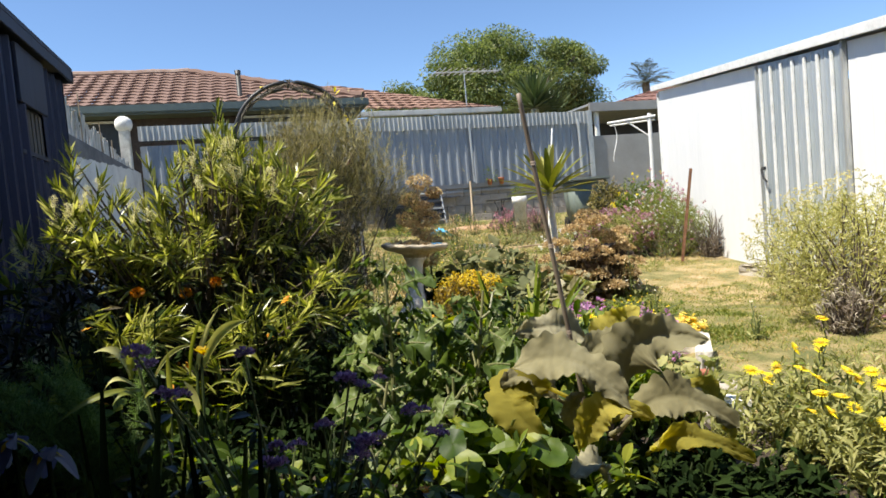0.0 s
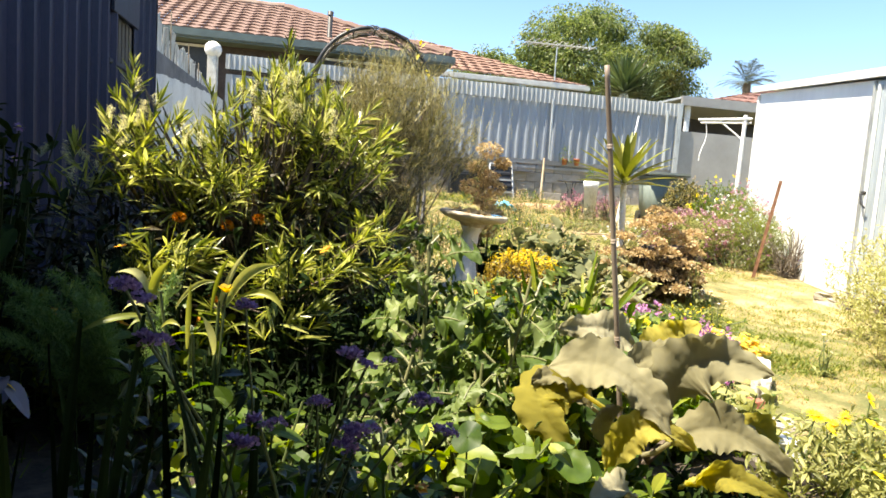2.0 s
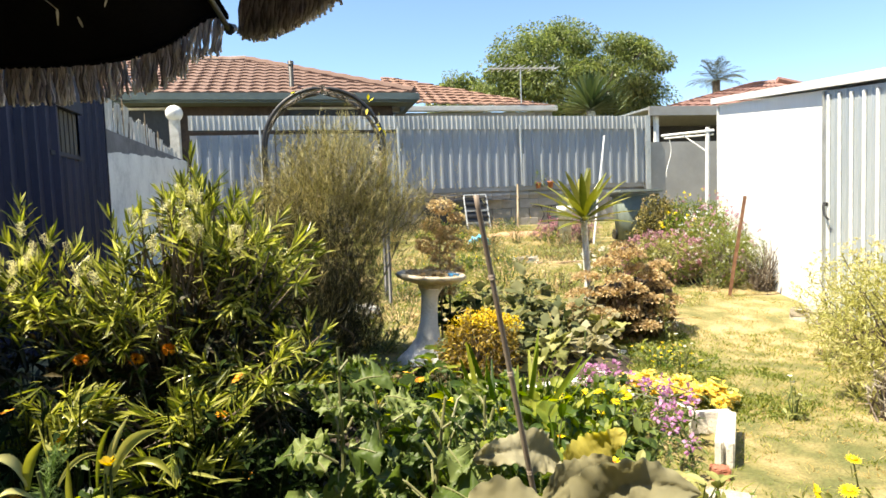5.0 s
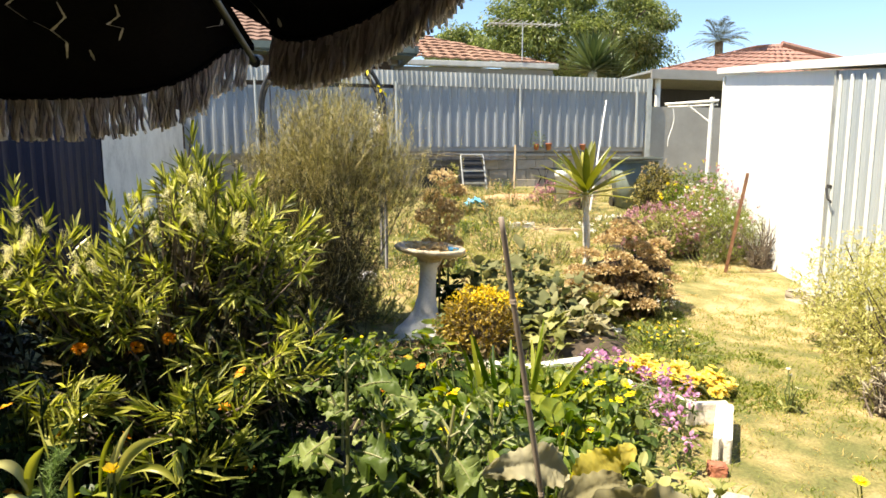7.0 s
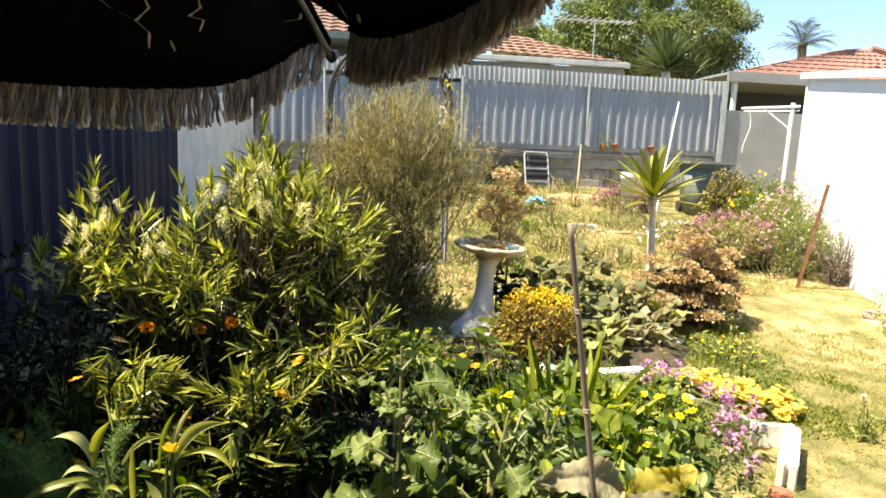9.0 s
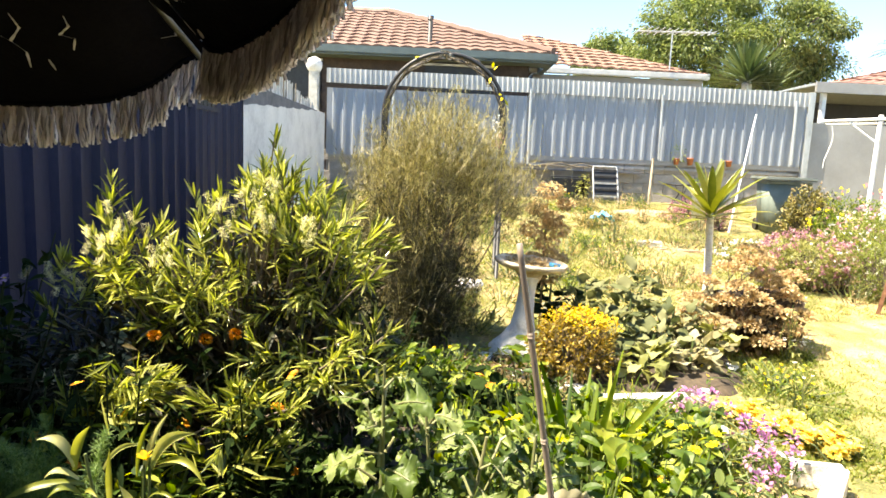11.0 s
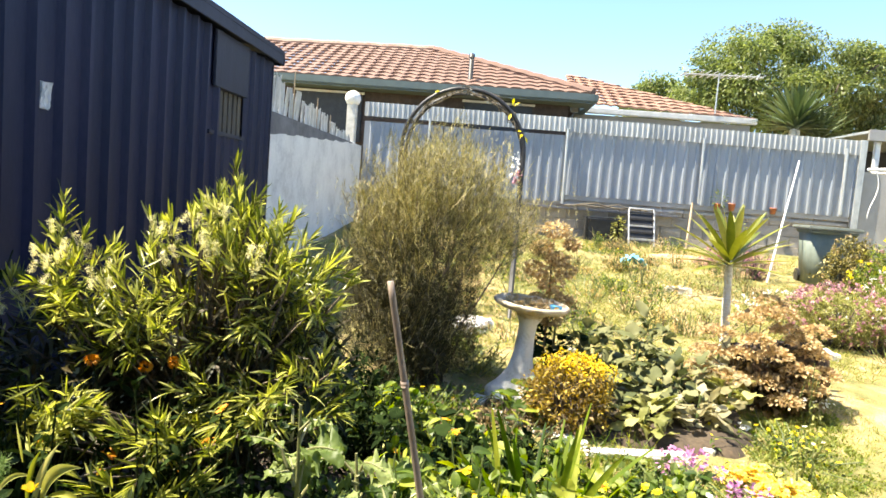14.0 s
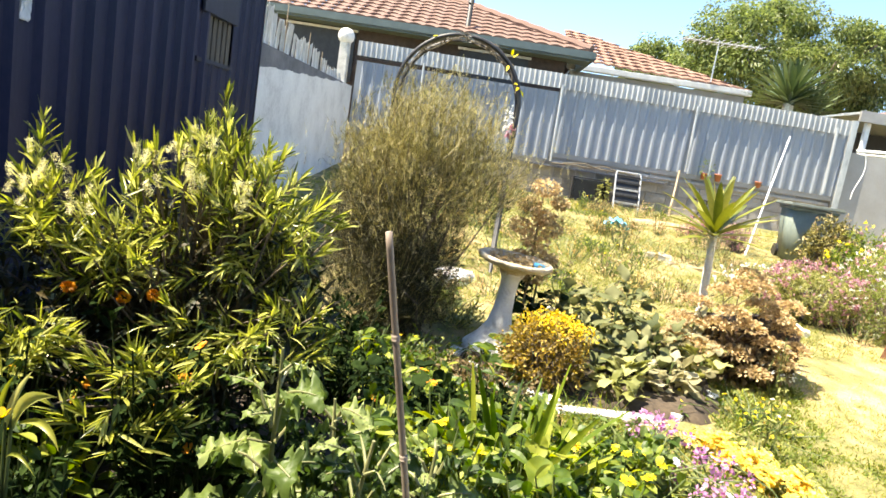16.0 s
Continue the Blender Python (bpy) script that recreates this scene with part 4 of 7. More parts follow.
def neighbour_house():
    h = thing("house", (0, 15, 0), "neighbour's brown brick house with a terracotta tiled hip roof", "house")
    inv = Matrix.Translation((0, -15, 0))
    made = []
    ez = 3.61
    made.append(tiled_roof("roof_front", ((-10, 14.95, ez), (2.86, 14.95, ez), (-0.9, 18.1, 4.98), (-10, 18.1, 4.87)), "tile", None))
    made.append(tiled_roof("roof_hip", ((2.86, 14.95, ez), (2.86, 21.25, ez), (-0.9, 18.1, 4.98), (-0.9, 18.1, 4.98)), "tile", None))
    for p0, p1 in (((-10, 18.1, 4.92), (-0.9, 18.1, 5.03)), ((-0.9, 18.1, 5.03), (2.89, 14.93, 3.68))):
        n = 22
        q = np.linspace(0, 1, n)[:, None]
        pts = np.array(p0) + (np.array(p1) - np.array(p0)) * q
        pts[:, 2] += 0.02 * (np.arange(n) % 2)
        made.append(part("ridge_capping", Soup().add(tube(pts, 0.09, 0.09, 8)), "tile"))
    made.append(part("gutter", box(-3.68, 14.86, 3.55, 13.2, 0.16, 0.16, 0.02), "fascia_green", None, "green-grey gutter and fascia"))
    made.append(part("gutter", box(2.91, 18.0, 3.55, 0.16, 6.4, 0.16, 0.02), "fascia_green"))
    made.append(part("soffit", box(-3.68, 15.2, 3.45, 13.1, 0.7, 0.03), "fascia_green"))
    made.append(part("wall", box(-3.85, 18.0, 1.9, 12.6, 5.2, 3.2), "brick", None, "brown brick wall in shade"))
    for x in (-5.5, -2.9, 0.9):
        w = part("window", box(x, 15.37, 2.85, 1.5, 0.06, 1.1, 0.005), "black_plastic", None, "dark window under the eaves")
        fr = part("window_frame", box(x, 15.33, 3.38, 1.6, 0.06, 0.05, 0.005), "fascia_white")
        made.append(w)
        made.append(fr)
    f = Soup().add(tube([(0.23, 15.35, 3.85), (0.23, 15.35, 4.37)], 0.055, 0.055, 10)).add(tube([(0.23, 15.35, 4.33), (0.23, 15.35, 4.41)], 0.068, 0.068, 10))
    made.append(part("flue", f, "dark_steel", None, "dark metal flue pipe", True))
    # lower wing to the right
    made.append(tiled_roof("roof_wing", ((2.7, 16.95, 3.72), (7.0, 16.95, 3.6), (2.9, 19.6, 4.86), (2.7, 19.6, 4.86)), "tile_wing", None))
    made.append(part("wing_gutter", box(4.85, 16.88, 3.58, 4.4, 0.14, 0.14, 0.02), "fascia_white", None, "cream gutter"))
    made.append(part("wing_wall", box(4.85, 18.4, 2.0, 4.2, 2.8, 3.0), "panel_grey"))
    for ob in made:
        ob.parent = h
        ob.matrix_parent_inverse = inv


def tv_antenna():
    a = thing("tv_antenna", (6.03, 16.8, 3.7), "weathered white TV aerial on a thin mast", "antenna")
    part("mast", Soup().add(tube([(0, 0, 0), (0, 0, 0.95)], 0.018, 0.016, 8)), "post", a)
    part("boom", Soup().add(tube([(-0.85, 0, 0.88), (1.05, 0.1, 0.93)], 0.022, 0.022, 6)), "post", a)
    for k in range(12):
        x = -0.8 + k * 0.16
        w = 0.5 - 0.02 * k
        part("element", Soup().add(tube([(x, -w, 0.9), (x, w, 0.9)], 0.01, 0.01, 6)), "post", a)
    part("element", Soup().add(tube([(0.75, -0.3, 0.8), (1.05, 0.3, 1.05)], 0.012, 0.012, 6)), "post", a)


def carport():
    c = thing("carport", (9.5, 15.5, 0), "neighbour's flat-roofed carport with a white fascia", "carport")
    part("roof", box(1.4, 0.6, 3.2, 5.2, 3.4, 0.06, 0.01), "post", c)
    part("fascia", box(1.4, -1.1, 3.14, 5.2, 0.06, 0.22, 0.01), "panel_grey", c, "grey fascia board")
    # dark sheet painted in place of the shade under the carport roof
    part("back_panel", box(1.4, 2.2, 1.9, 5.2, 0.06, 2.6), "navy_dark", c)
    part("post", box(-0.9, -0.9, 1.9, 0.1, 0.1, 2.6, 0.01), "white_metal", c)
    w = part("wall_northeast", box(9.35, FY + 0.05, 1.44, 3.25, 0.08, 1.78, 0.006), "panel_grey")
    tagged(w, "smooth grey cement sheet fence panel", "fence", kind="structure")


def red_house():
    h = thing("house", (19, 26, 0), "far house with a plain red hip roof", "house")
    inv = Matrix.Translation((-19, -26, 0))
    a = [tiled_roof("roof_front", ((13.6, 23, 4.4), (25, 23, 4.4), (22, 27, 6.3), (19.3, 24.8, 5.8)), "tile_red", None, 0.4, 0.4),
         tiled_roof("roof_hip", ((13.6, 29, 4.4), (13.6, 23, 4.4), (19.3, 24.8, 5.8), (19.3, 27, 5.8)), "tile_red", None, 0.4, 0.4),
         part("ridge_capping", Soup().add(tube([(25, 23, 4.45), (19.5, 24.0, 5.75)], 0.12, 0.12, 8)), "tile_red"),
         part("wall", box(19.5, 26.5, 2.2, 10.5, 5.5, 4.2), "brick")]
    for ob in a:
        ob.parent = h
        ob.matrix_parent_inverse = inv


neighbour_house()
tv_antenna()
carport()
red_house()


def big_tree(name, at, crown, radii, trunk_h, n, leaf, label, seed, material="tree"):
    r = np.random.default_rng(seed)
    t = thing(name, at, label, "tree")
    c = np.array(crown) - np.array(at)
    s = Soup()
    s.add(tube([(0, 0, 0), (0.1, 0, trunk_h * 0.6), tuple(c * 0.7)], 0.32, 0.16, 10))
    lobes, _ = ball_points(120, c, np.array(radii) * 0.9, r, 0.45)
    for q in lobes[:14]:
        m = (c * 0.55 + q) / 2 + r.normal(0, 0.25, 3)
        s.add(tube([c * 0.5, m, q], 0.12, 0.03, 6))
    part("trunk", s, "bark", t, smooth=True)
    pts, nrm = [], []
    for q in lobes:
        k, u = ball_points(n // 120, q, np.array(radii) * r.uniform(0.1, 0.24), r, 0.3)
        pts.append(k)
        nrm.append(u)
    pts, nrm = np.concatenate(pts), np.concatenate(nrm)
    d = nrm + r.normal(0, 0.6, nrm.shape)
    d[:, 2] -= 0.3
    part("crown", blades(pts, d, r.uniform(0.6, 1.3, len(pts)) * leaf, leaf * 0.42, 0.25, 2, 0.15, 0.7, 0.5, 0.8, 2, r), material, t)


big_tree("tree", (13.4, 30, 0.6), (13.5, 30, 6.9), (5.1, 2.8, 3.1), 4.0, 70000, 0.15, "large leafy green tree beyond the houses", 21)
big_tree("tree", (9.3, 36, 0.6), (9.1, 36, 6.9), (2.3, 1.6, 1.5), 3.0, 16000, 0.16, "smaller leafy tree behind the neighbour's roof", 22)


def palm_tree():
    r = np.random.default_rng(3)
    t = thing("palm_tree", (23.6, 34, 0.6), "distant grey-green date palm", "palm")
    part("trunk", Soup().add(tube([(0, 0, 0), (0.05, 0, 3.6), (0, 0, 7.0)], 0.3, 0.22, 10)), "bark", t)
    s = Soup()
    for k in range(44):
        a, e = r.uniform(0, 2 * np.pi), r.uniform(0.1, 1.35)
        d = np.array([math.cos(a) * math.cos(e), math.sin(a) * math.cos(e), math.sin(e)])
        q = np.linspace(0.02, 1, 26)
        L = r.uniform(1.7, 2.3)
        pts = np.array([0, 0, 7.0]) + d * L * q[:, None] - np.array([0, 0, 1]) * (0.42 * L * q**2.4)[:, None]
        sd = unit(np.cross(d, (0, 0, 1)))
        for sg in (-1, 1):
            dirs = d * 0.7 + sd * sg * 0.5 + np.array([0, 0, -0.3])
            s.add(blades(pts, np.repeat(dirs[None], 26, 0), 0.46 * np.sin(np.pi * (0.12 + 0.86 * q)), 0.085, 0.2, 1, 0, 0.6, 0.5, 0.3, 2, r))
    part("foliage", s, "palm", t)


palm_tree()


# ---- yard things by the back fence ----
def wheelie_bin():
    b = thing("wheelie_bin", (5.72, 10.35, ground_z(10.35)), "dark green wheelie bin with a faded lid, closed", "bin", turn=-8)
    bm = bmesh.new()
    bmesh.ops.create_cube(bm, size=1)
    for v in bm.verts:
        k = 0.5 if v.co.z > 0 else 0.4
        v.co = Vector((v.co.x * 2 * k * 0.56, v.co.y * 2 * k * 0.62, (v.co.z + 0.5) * 0.78))
    bmesh.ops.bevel(bm, geom=bm.edges, offset=0.03, segments=3, affect="EDGES")
    part("body", bm, "bin_green", b, smooth=True)
    part("rim", box(0, 0, 0.76, 0.61, 0.67, 0.04, 0.01), "bin_green", b)
    bm = box(0, -0.01, 0.815, 0.72, 0.76, 0.055, 0.02)
    part("lid", bm, "bin_lid", b, "faded grey-green lid")
    part("handle", Soup().add(tube([(-0.24, 0.38, 0.76), (0.24, 0.38, 0.76)], 0.016, 0.016, 8)), "bin_green", b)
    for x in (-0.24, 0.24):
        w = revolve([(0.001, -0.025), (0.1, -0.025), (0.1, 0.025), (0.001, 0.025)], 16)
        part("wheel", moved(w, pose(x, 0.24, 0.1, 0, 90, 0)), "black_plastic", b)


def clothes_hoist():
    c = thing("clothes_line", (5.78, 8.42, ground_z(8.4)), "folded white metal clothes line on a post", "clothes line")
    part("post", Soup().add(tube([(0, 0, 0), (0.02, 0, 1.78)], 0.03, 0.028, 10)), "white_metal", c)
    part("arm", Soup().add(tube([(0.08, -0.06, 1.73), (-0.5, 0.3, 1.7)], 0.02, 0.018, 8)), "white_metal", c)
    part("arm", Soup().add(tube([(0.1, -0.02, 1.68), (-0.42, 0.36, 1.67)], 0.012, 0.012, 8)), "white_metal", c)
    part("brace", Soup().add(tube([(0.0, 0, 1.45), (-0.25, 0.16, 1.69)], 0.012, 0.012, 6)), "white_metal", c)
    q = np.linspace(0, 1, 9)
    part("cord", Soup().add(tube(np.stack([-0.42 + 0.04 * np.sin(5 * q), 0.25 + 0 * q, 1.68 - 0.55 * q], 1), 0.005, 0.005, 6)), "white_metal", c)
    part("cord", Soup().add(tube([(0.12, -0.1, 1.7), (0.1, -0.12, 1.2), (0.13, -0.1, 0.95)], 0.012, 0.01, 6)), "white_metal", c, "hanging rag and cord")


def folding_chair():
    c = thing("folding_chair", (3.72, 13.1, ground_z(13.1)), "folded grey metal chair leaning on the block wall", "chair")
    c.scale = (1.05, 1.0, 1.2)
    for x in (-0.22, 0.22):
        part("frame_leg", Soup().add(tube([(x, -0.3, 0.0), (x, -0.05, 0.5), (x * 0.94, -0.02, 0.56)], 0.014, 0.014, 8)), "post", c)
    part("top_rail", Soup().add(tube([(-0.21, -0.02, 0.56), (0.21, -0.02, 0.56)], 0.013, 0.013, 8)), "post", c)
    seat = box(0, 0, 0, 0.39, 0.014, 0.4, 0.004)
    bmesh.ops.transform(seat, matrix=pose(0, -0.14, 0.3, -26.6, 0, 0), verts=seat.verts)
    part("backrest", seat, "black_plastic", c, "dark folded seat panel")
    for z in (0.1, 0.2, 0.3, 0.4, 0.5):
        part("slat", box(0, -0.32 + 0.5 * z, z, 0.42, 0.025, 0.03, 0.004), "post" if z in (0.1, 0.3) else "dark_steel", c)


def box_planter():
    c = thing("planter_frame", (3.07, 13.15, ground_z(13.1)), "black plastic crate with a climbing weed by the wall", "crate")
    for x in (-0.34, 0.34):
        part("side", box(x, 0, 0.22, 0.03, 0.22, 0.44, 0.005), "black_plastic", c)
    part("back", box(0, 0.1, 0.22, 0.66, 0.02, 0.4, 0.004), "black_plastic", c)
    part("top", box(0, 0, 0.45, 0.72, 0.24, 0.02, 0.004), "black_plastic", c)
    part("liner", box(-0.06, -0.06, 0.2, 0.5, 0.03, 0.36, 0.004), "black_plastic", c)
    for z in (0.04, 0.4):
        part("rail", box(0, -0.1, z, 0.68, 0.025, 0.05, 0.005), "black_plastic", c)
    r = np.random.default_rng(31)
    p, u = ball_points(130, (0.24, -0.14, 0.27), (0.1, 0.08, 0.26), r)
    part("weed", blades(p, u, 0.07, 0.035, 0.3, 2, 0.2, r=r), "sage", c)


def timber_stakes():
    s = part("garden_stake", Soup().add(tube([(0, 0, 0), (0.1, 0.25, 0.88)], 0.024, 0.022, 6)), "timber")
    tagged(s, "pale timber stake leaning at a fence post", "stake")
    s.location = (4.55, 12.9, ground_z(12.9))
    s = part("cane", Soup().add(tube([(0, 0, 0), (0.2, 0.2, 0.85), (0.41, 0.39, 1.77)], 0.016, 0.014, 8)), "white_metal")
    tagged(s, "thin white cane leaning in the grass", "stake")
    s.location = (4.9, 10.15, 0.42)
    s = part("star_picket", Soup().add(tube([(0, 0, -0.02), (0.08, -0.14, 1.0)], 0.022, 0.02, 4)), "rust")
    tagged(s, "leaning rusty iron stake in the lawn", "stake")
    s.location = (4.535, 6.2, ground_z(6.2))


def small_table():
    t = thing("garden_table", (4.94, 12.3, ground_z(12.3)), "small dark round garden table", "table")
    part("tabletop", revolve([(0.001, 0.46), (0.27, 0.46), (0.285, 0.475), (0.28, 0.49), (0.001, 0.49)], 28), "dark_steel", t)
    for k in range(3):
        a = 2.1 * k + 0.4
        part("leg", Soup().add(tube([(0.22 * math.cos(a), 0.22 * math.sin(a), 0), (0.05 * math.cos(a), 0.05 * math.sin(a), 0.3), (0.12 * math.cos(a), 0.12 * math.sin(a), 0.46)], 0.012, 0.012, 8)), "dark_steel", t)
    b = part("bucket", revolve([(0.001, 0.0), (0.1, 0.0), (0.13, 0.27), (0.14, 0.275), (0.12, 0.27), (0.09, 0.02), (0.001, 0.02)], 24), "teal", smooth=True)
    tagged(b, "teal plastic bucket beside the garden table", "bucket")
    b.location = (5.2, 12.15, ground_z(12.15))


def pot(name, at, rad, h, mat, label, seed=0, plant=None):
    p = thing(name, at, label, "pot")
    part("pot_body", revolve([(0.001, 0), (rad * 0.68, 0), (rad * 0.95, h * 0.82), (rad * 1.06, h * 0.83), (rad * 1.06, h), (rad * 0.92, h), (rad * 0.88, h * 0.86), (0.001, h * 0.86)], 24), mat, p, smooth=True)
    if plant:
        r = np.random.default_rng(seed)
        q, u = ball_points(plant[1], (0, 0, h + plant[2] * 0.6), (plant[2], plant[2], plant[2] * 1.1), r, 0.3)
        part("foliage", blades(q, u + (0, 0, 0.4), plant[2] * 0.4, plant[2] * 0.13, 0.3, 2, 0.2, r=r), plant[0], p)
    return p


wheelie_bin()
clothes_hoist()
folding_chair()
box_planter()
timber_stakes()
small_table()
ledge = part("shelf_plank", box(3.0, 13.32, 1.215, 2.9, 0.14, 0.03, 0.004), "render_grey")
tagged(ledge, "grey weathered board shelf on the block wall", "shelf", kind="structure")
pot("flower_pot", (5.44, 13.36, 1.41), 0.065, 0.14, "terracotta", "terracotta pot on top of the block wall")
pot("flower_pot", (5.17, 13.36, 1.41), 0.06, 0.12, "terracotta", "small terracotta pot with a straggly plant", 5, ("green", 90, 0.16))
pot("flower_pot", (6.2, 13.36, 1.41), 0.06, 0.12, "terracotta", "small terracotta pot on top of the block wall")
pot("white_planter", (4.5, 10.35, ground_z(10.35)), 0.12, 0.62, "stone_white", "tall flaking white tub with a small green plant", 9, ("green", 120, 0.12))


def clutter():
    r = np.random.default_rng(14)
    # sticks and rails stored on the ledge
    for k in range(5):
        x = 2.3 + 0.2 * k
        s = part("branch", Soup().add(tube([(x, 13.24, 1.27 + 0.03 * (k % 3)), (x + 0.4, 13.22, 1.3 + 0.05 * (k % 2)), (x + 0.75, 13.2, 1.28)], 0.013, 0.01, 6)), "twig")
        tagged(s, "dry branch lying on the wall shelf", "branch", "branches on the shelf")
    # crumpled blue plastic
    g = np.linspace(-1, 1, 9)
    gx, gy = np.meshgrid(g, g)
    v = np.stack([gx * 0.17, gy * 0.13, 0.05 + r.uniform(0, 0.16, gx.shape) * (1.2 - gx**2 * 0.6)], -1)
    ob = part("plastic_sheet", (v.reshape(-1, 3), grid_quads(9, 9)), "blue", smooth=True)
    tagged(ob, "crumpled blue plastic sheet on the ground", "plastic")
    ob.location = (3.07, 10.4, ground_z(10.4) - 0.02)
    for k, (x, y, s, mat, lab) in enumerate(((3.28, 8.84, 0.22, "stone", "pale flat rock in the grass"), (1.6, 5.95, 0.13, "stone", "rough pale rock near the bird bath"), (0.78, 6.3, 0.3, "stone_white", "white board lying in the grass"), (3.95, 6.55, 0.16, "stone_white", "small pale rock in the lawn"), (1.9, 5.6, 0.15, "stone", "weathered rock among the succulents"))):
        ob = part("rock", rough_box(s * 1.4, s * 0.9, s * 0.35, 2, s * 0.05, 40 + k), mat)
        tagged(ob, lab, "rock")
        ob.matrix_world = pose(x, y, ground_z(y) - 0.01, 0, 0, 30 * k)
    q = np.linspace(0, 1, 24)
    ob = part("hose", Soup().add(tube(np.stack([3.3 + 0.7 * q, 8.5 + 0.25 * np.sin(4 * q), 0.3 + 0.02 * q + 0.012 * np.sin(9 * q)], 1), 0.012, 0.012, 8)), "timber", smooth=True)
    tagged(ob, "faded garden hose lying in the grass", "hose")
    # bare orange earth heap in front of the chair
    th = np.linspace(0, 2 * np.pi, 33)[:-1]
    ring = [np.stack([0.75 * k * np.cos(th), 0.4 * k * np.sin(th), np.full(32, h) + r.normal(0, 0.008, 32)], 1) for k, h in ((1, -0.03), (0.8, 0.02), (0.5, 0.045), (0.2, 0.055), (0.01, 0.055))]
    i, j = np.meshgrid(np.arange(4), np.arange(32), indexing="ij")
    jn = (j + 1) % 32
    ob = part("earth_mound", (np.concatenate(ring), np.stack([i * 32 + j, i * 32 + jn, (i + 1) * 32 + jn, (i + 1) * 32 + j], -1).reshape(-1, 4)), "orange", smooth=True)
    tagged(ob, "low heap of orange earth", "soil")
    ob.location = (4.2, 11.8, ground_z(11.8))


clutter()


# ---- bird bath, arch, blocks, planks ----
def bird_bath():
    b = thing("bird_bath", (1.175, 4.88, 0.02), "pale weathered concrete bird bath with leaf litter", "bird bath")
    b.matrix_world = pose(1.175, 4.88, 0.02) @ pose(0, 0, 0, 1, 4.5, 0)
    part("pedestal", revolve([(0.001, -0.03), (0.205, -0.03), (0.21, 0.02), (0.195, 0.045), (0.16, 0.075), (0.12, 0.13), (0.085, 0.19), (0.064, 0.3), (0.058, 0.42), (0.06, 0.5), (0.075, 0.53), (0.085, 0.545), (0.001, 0.545)], 24, 0.0015), "stone_white", b, "white flaking pedestal", True)
    part("bowl", revolve([(0.08, 0.54), (0.09, 0.568), (0.14, 0.582), (0.2, 0.597), (0.234, 0.612), (0.247, 0.626), (0.246, 0.641), (0.234, 0.648), (0.22, 0.638), (0.18, 0.622), (0.1, 0.614), (0.001, 0.612)], 40, 0.0022), "stone_tan", b, "", True)
    r = np.random.default_rng(17)
    p, _ = ball_points(110, (0, 0, 0.64), (0.18, 0.18, 0.02), r)
    part("leaf_litter", blades(p, unit(r.normal(size=(110, 3)) * (1, 1, 0.3)), 0.05, 0.03, 0.1, 2, 0.4, r=r), "tan", b, "dry leaves lying in the bowl")
    part("stone_chip", rough_box(0.07, 0.05, 0.03, 1, 0.003, 8), "blue", b, "small blue stone on the rim").location = (0.15, -0.06, 0.62)


def garden_arch():
    a = thing("garden_arch", (0.6, 7.0, 0.0), "black wire garden arch with dead vine and yellow ties", "arch")
    w, top, spring = 0.575, 2.3, 1.72
    z0 = ground_z(7.0)
    for dy in (-0.17, 0.17):
        th = np.linspace(0, np.pi, 25)
        pts = [(w, dy, z0)] + [(w * math.cos(t), dy, spring + (top - spring) * math.sin(t)) for t in th] + [(-w, dy, z0)]
        part("hoop", Soup().add(tube(pts, 0.019, 0.019, 8)), "black_plastic", a, smooth=True)
    for t in np.linspace(0.1, np.pi - 0.1, 9):
        x, z = w * math.cos(t), spring + (top - spring) * math.sin(t)
        part("rung", Soup().add(tube([(x, -0.17, z), (x, 0.17, z)], 0.008, 0.008, 6)), "black_plastic", a)
    for sx in (-1, 1):
        for z in (0.5, 0.9, 1.3, 1.65):
            part("rung", Soup().add(tube([(sx * w, -0.17, z), (sx * w, 0.17, z)], 0.006, 0.006, 6)), "black_plastic", a)
    r = np.random.default_rng(19)
    s = Soup()
    for k in range(14):
        t = np.linspace(0.15 + 0.1 * k, 1.2 + 0.13 * k, 10).clip(0.05, 3.05)
        s.add(tube(np.stack([w * np.cos(t) + r.normal(0, 0.02, 10), r.uniform(-0.17, 0.17) + r.normal(0, 0.02, 10), spring + (top - spring) * np.sin(t) + r.normal(0, 0.02, 10)], 1), 0.006, 0.004, 5, False))
    part("dead_vine", s, "twig", a, "tangle of dead grey vine")
    for t, dy in ((0.75, -0.17), (2.0, -0.15), (0.35, -0.17)):
        for q, u in zip(*ball_points(3, (w * math.cos(t) * 1.02, dy, spring + (top - spring) * math.sin(t) + 0.02), (0.03, 0.02, 0.05), r)):
            part("tie", blades(q[None], u[None], 0.07, 0.03, 0.1, 2, 0.2, r=r), "yellow", a, "yellow plastic leaf tie")
    p, u = ball_points(46, (0.5, -0.17, 1.62), (0.035, 0.03, 0.14), r)
    part("blossom", blades(p, u, 0.03, 0.02, 0.2, 2, 0.2, r=r), "white_petal", a, "faded plastic flowers")
    p, u = ball_points(40, (0.53, -0.19, 1.52), (0.04, 0.03, 0.05), r)
    part("blossom", blades(p, u, 0.03, 0.022, 0.2, 2, 0.2, r=r), "magenta", a, "faded pink plastic flowers")


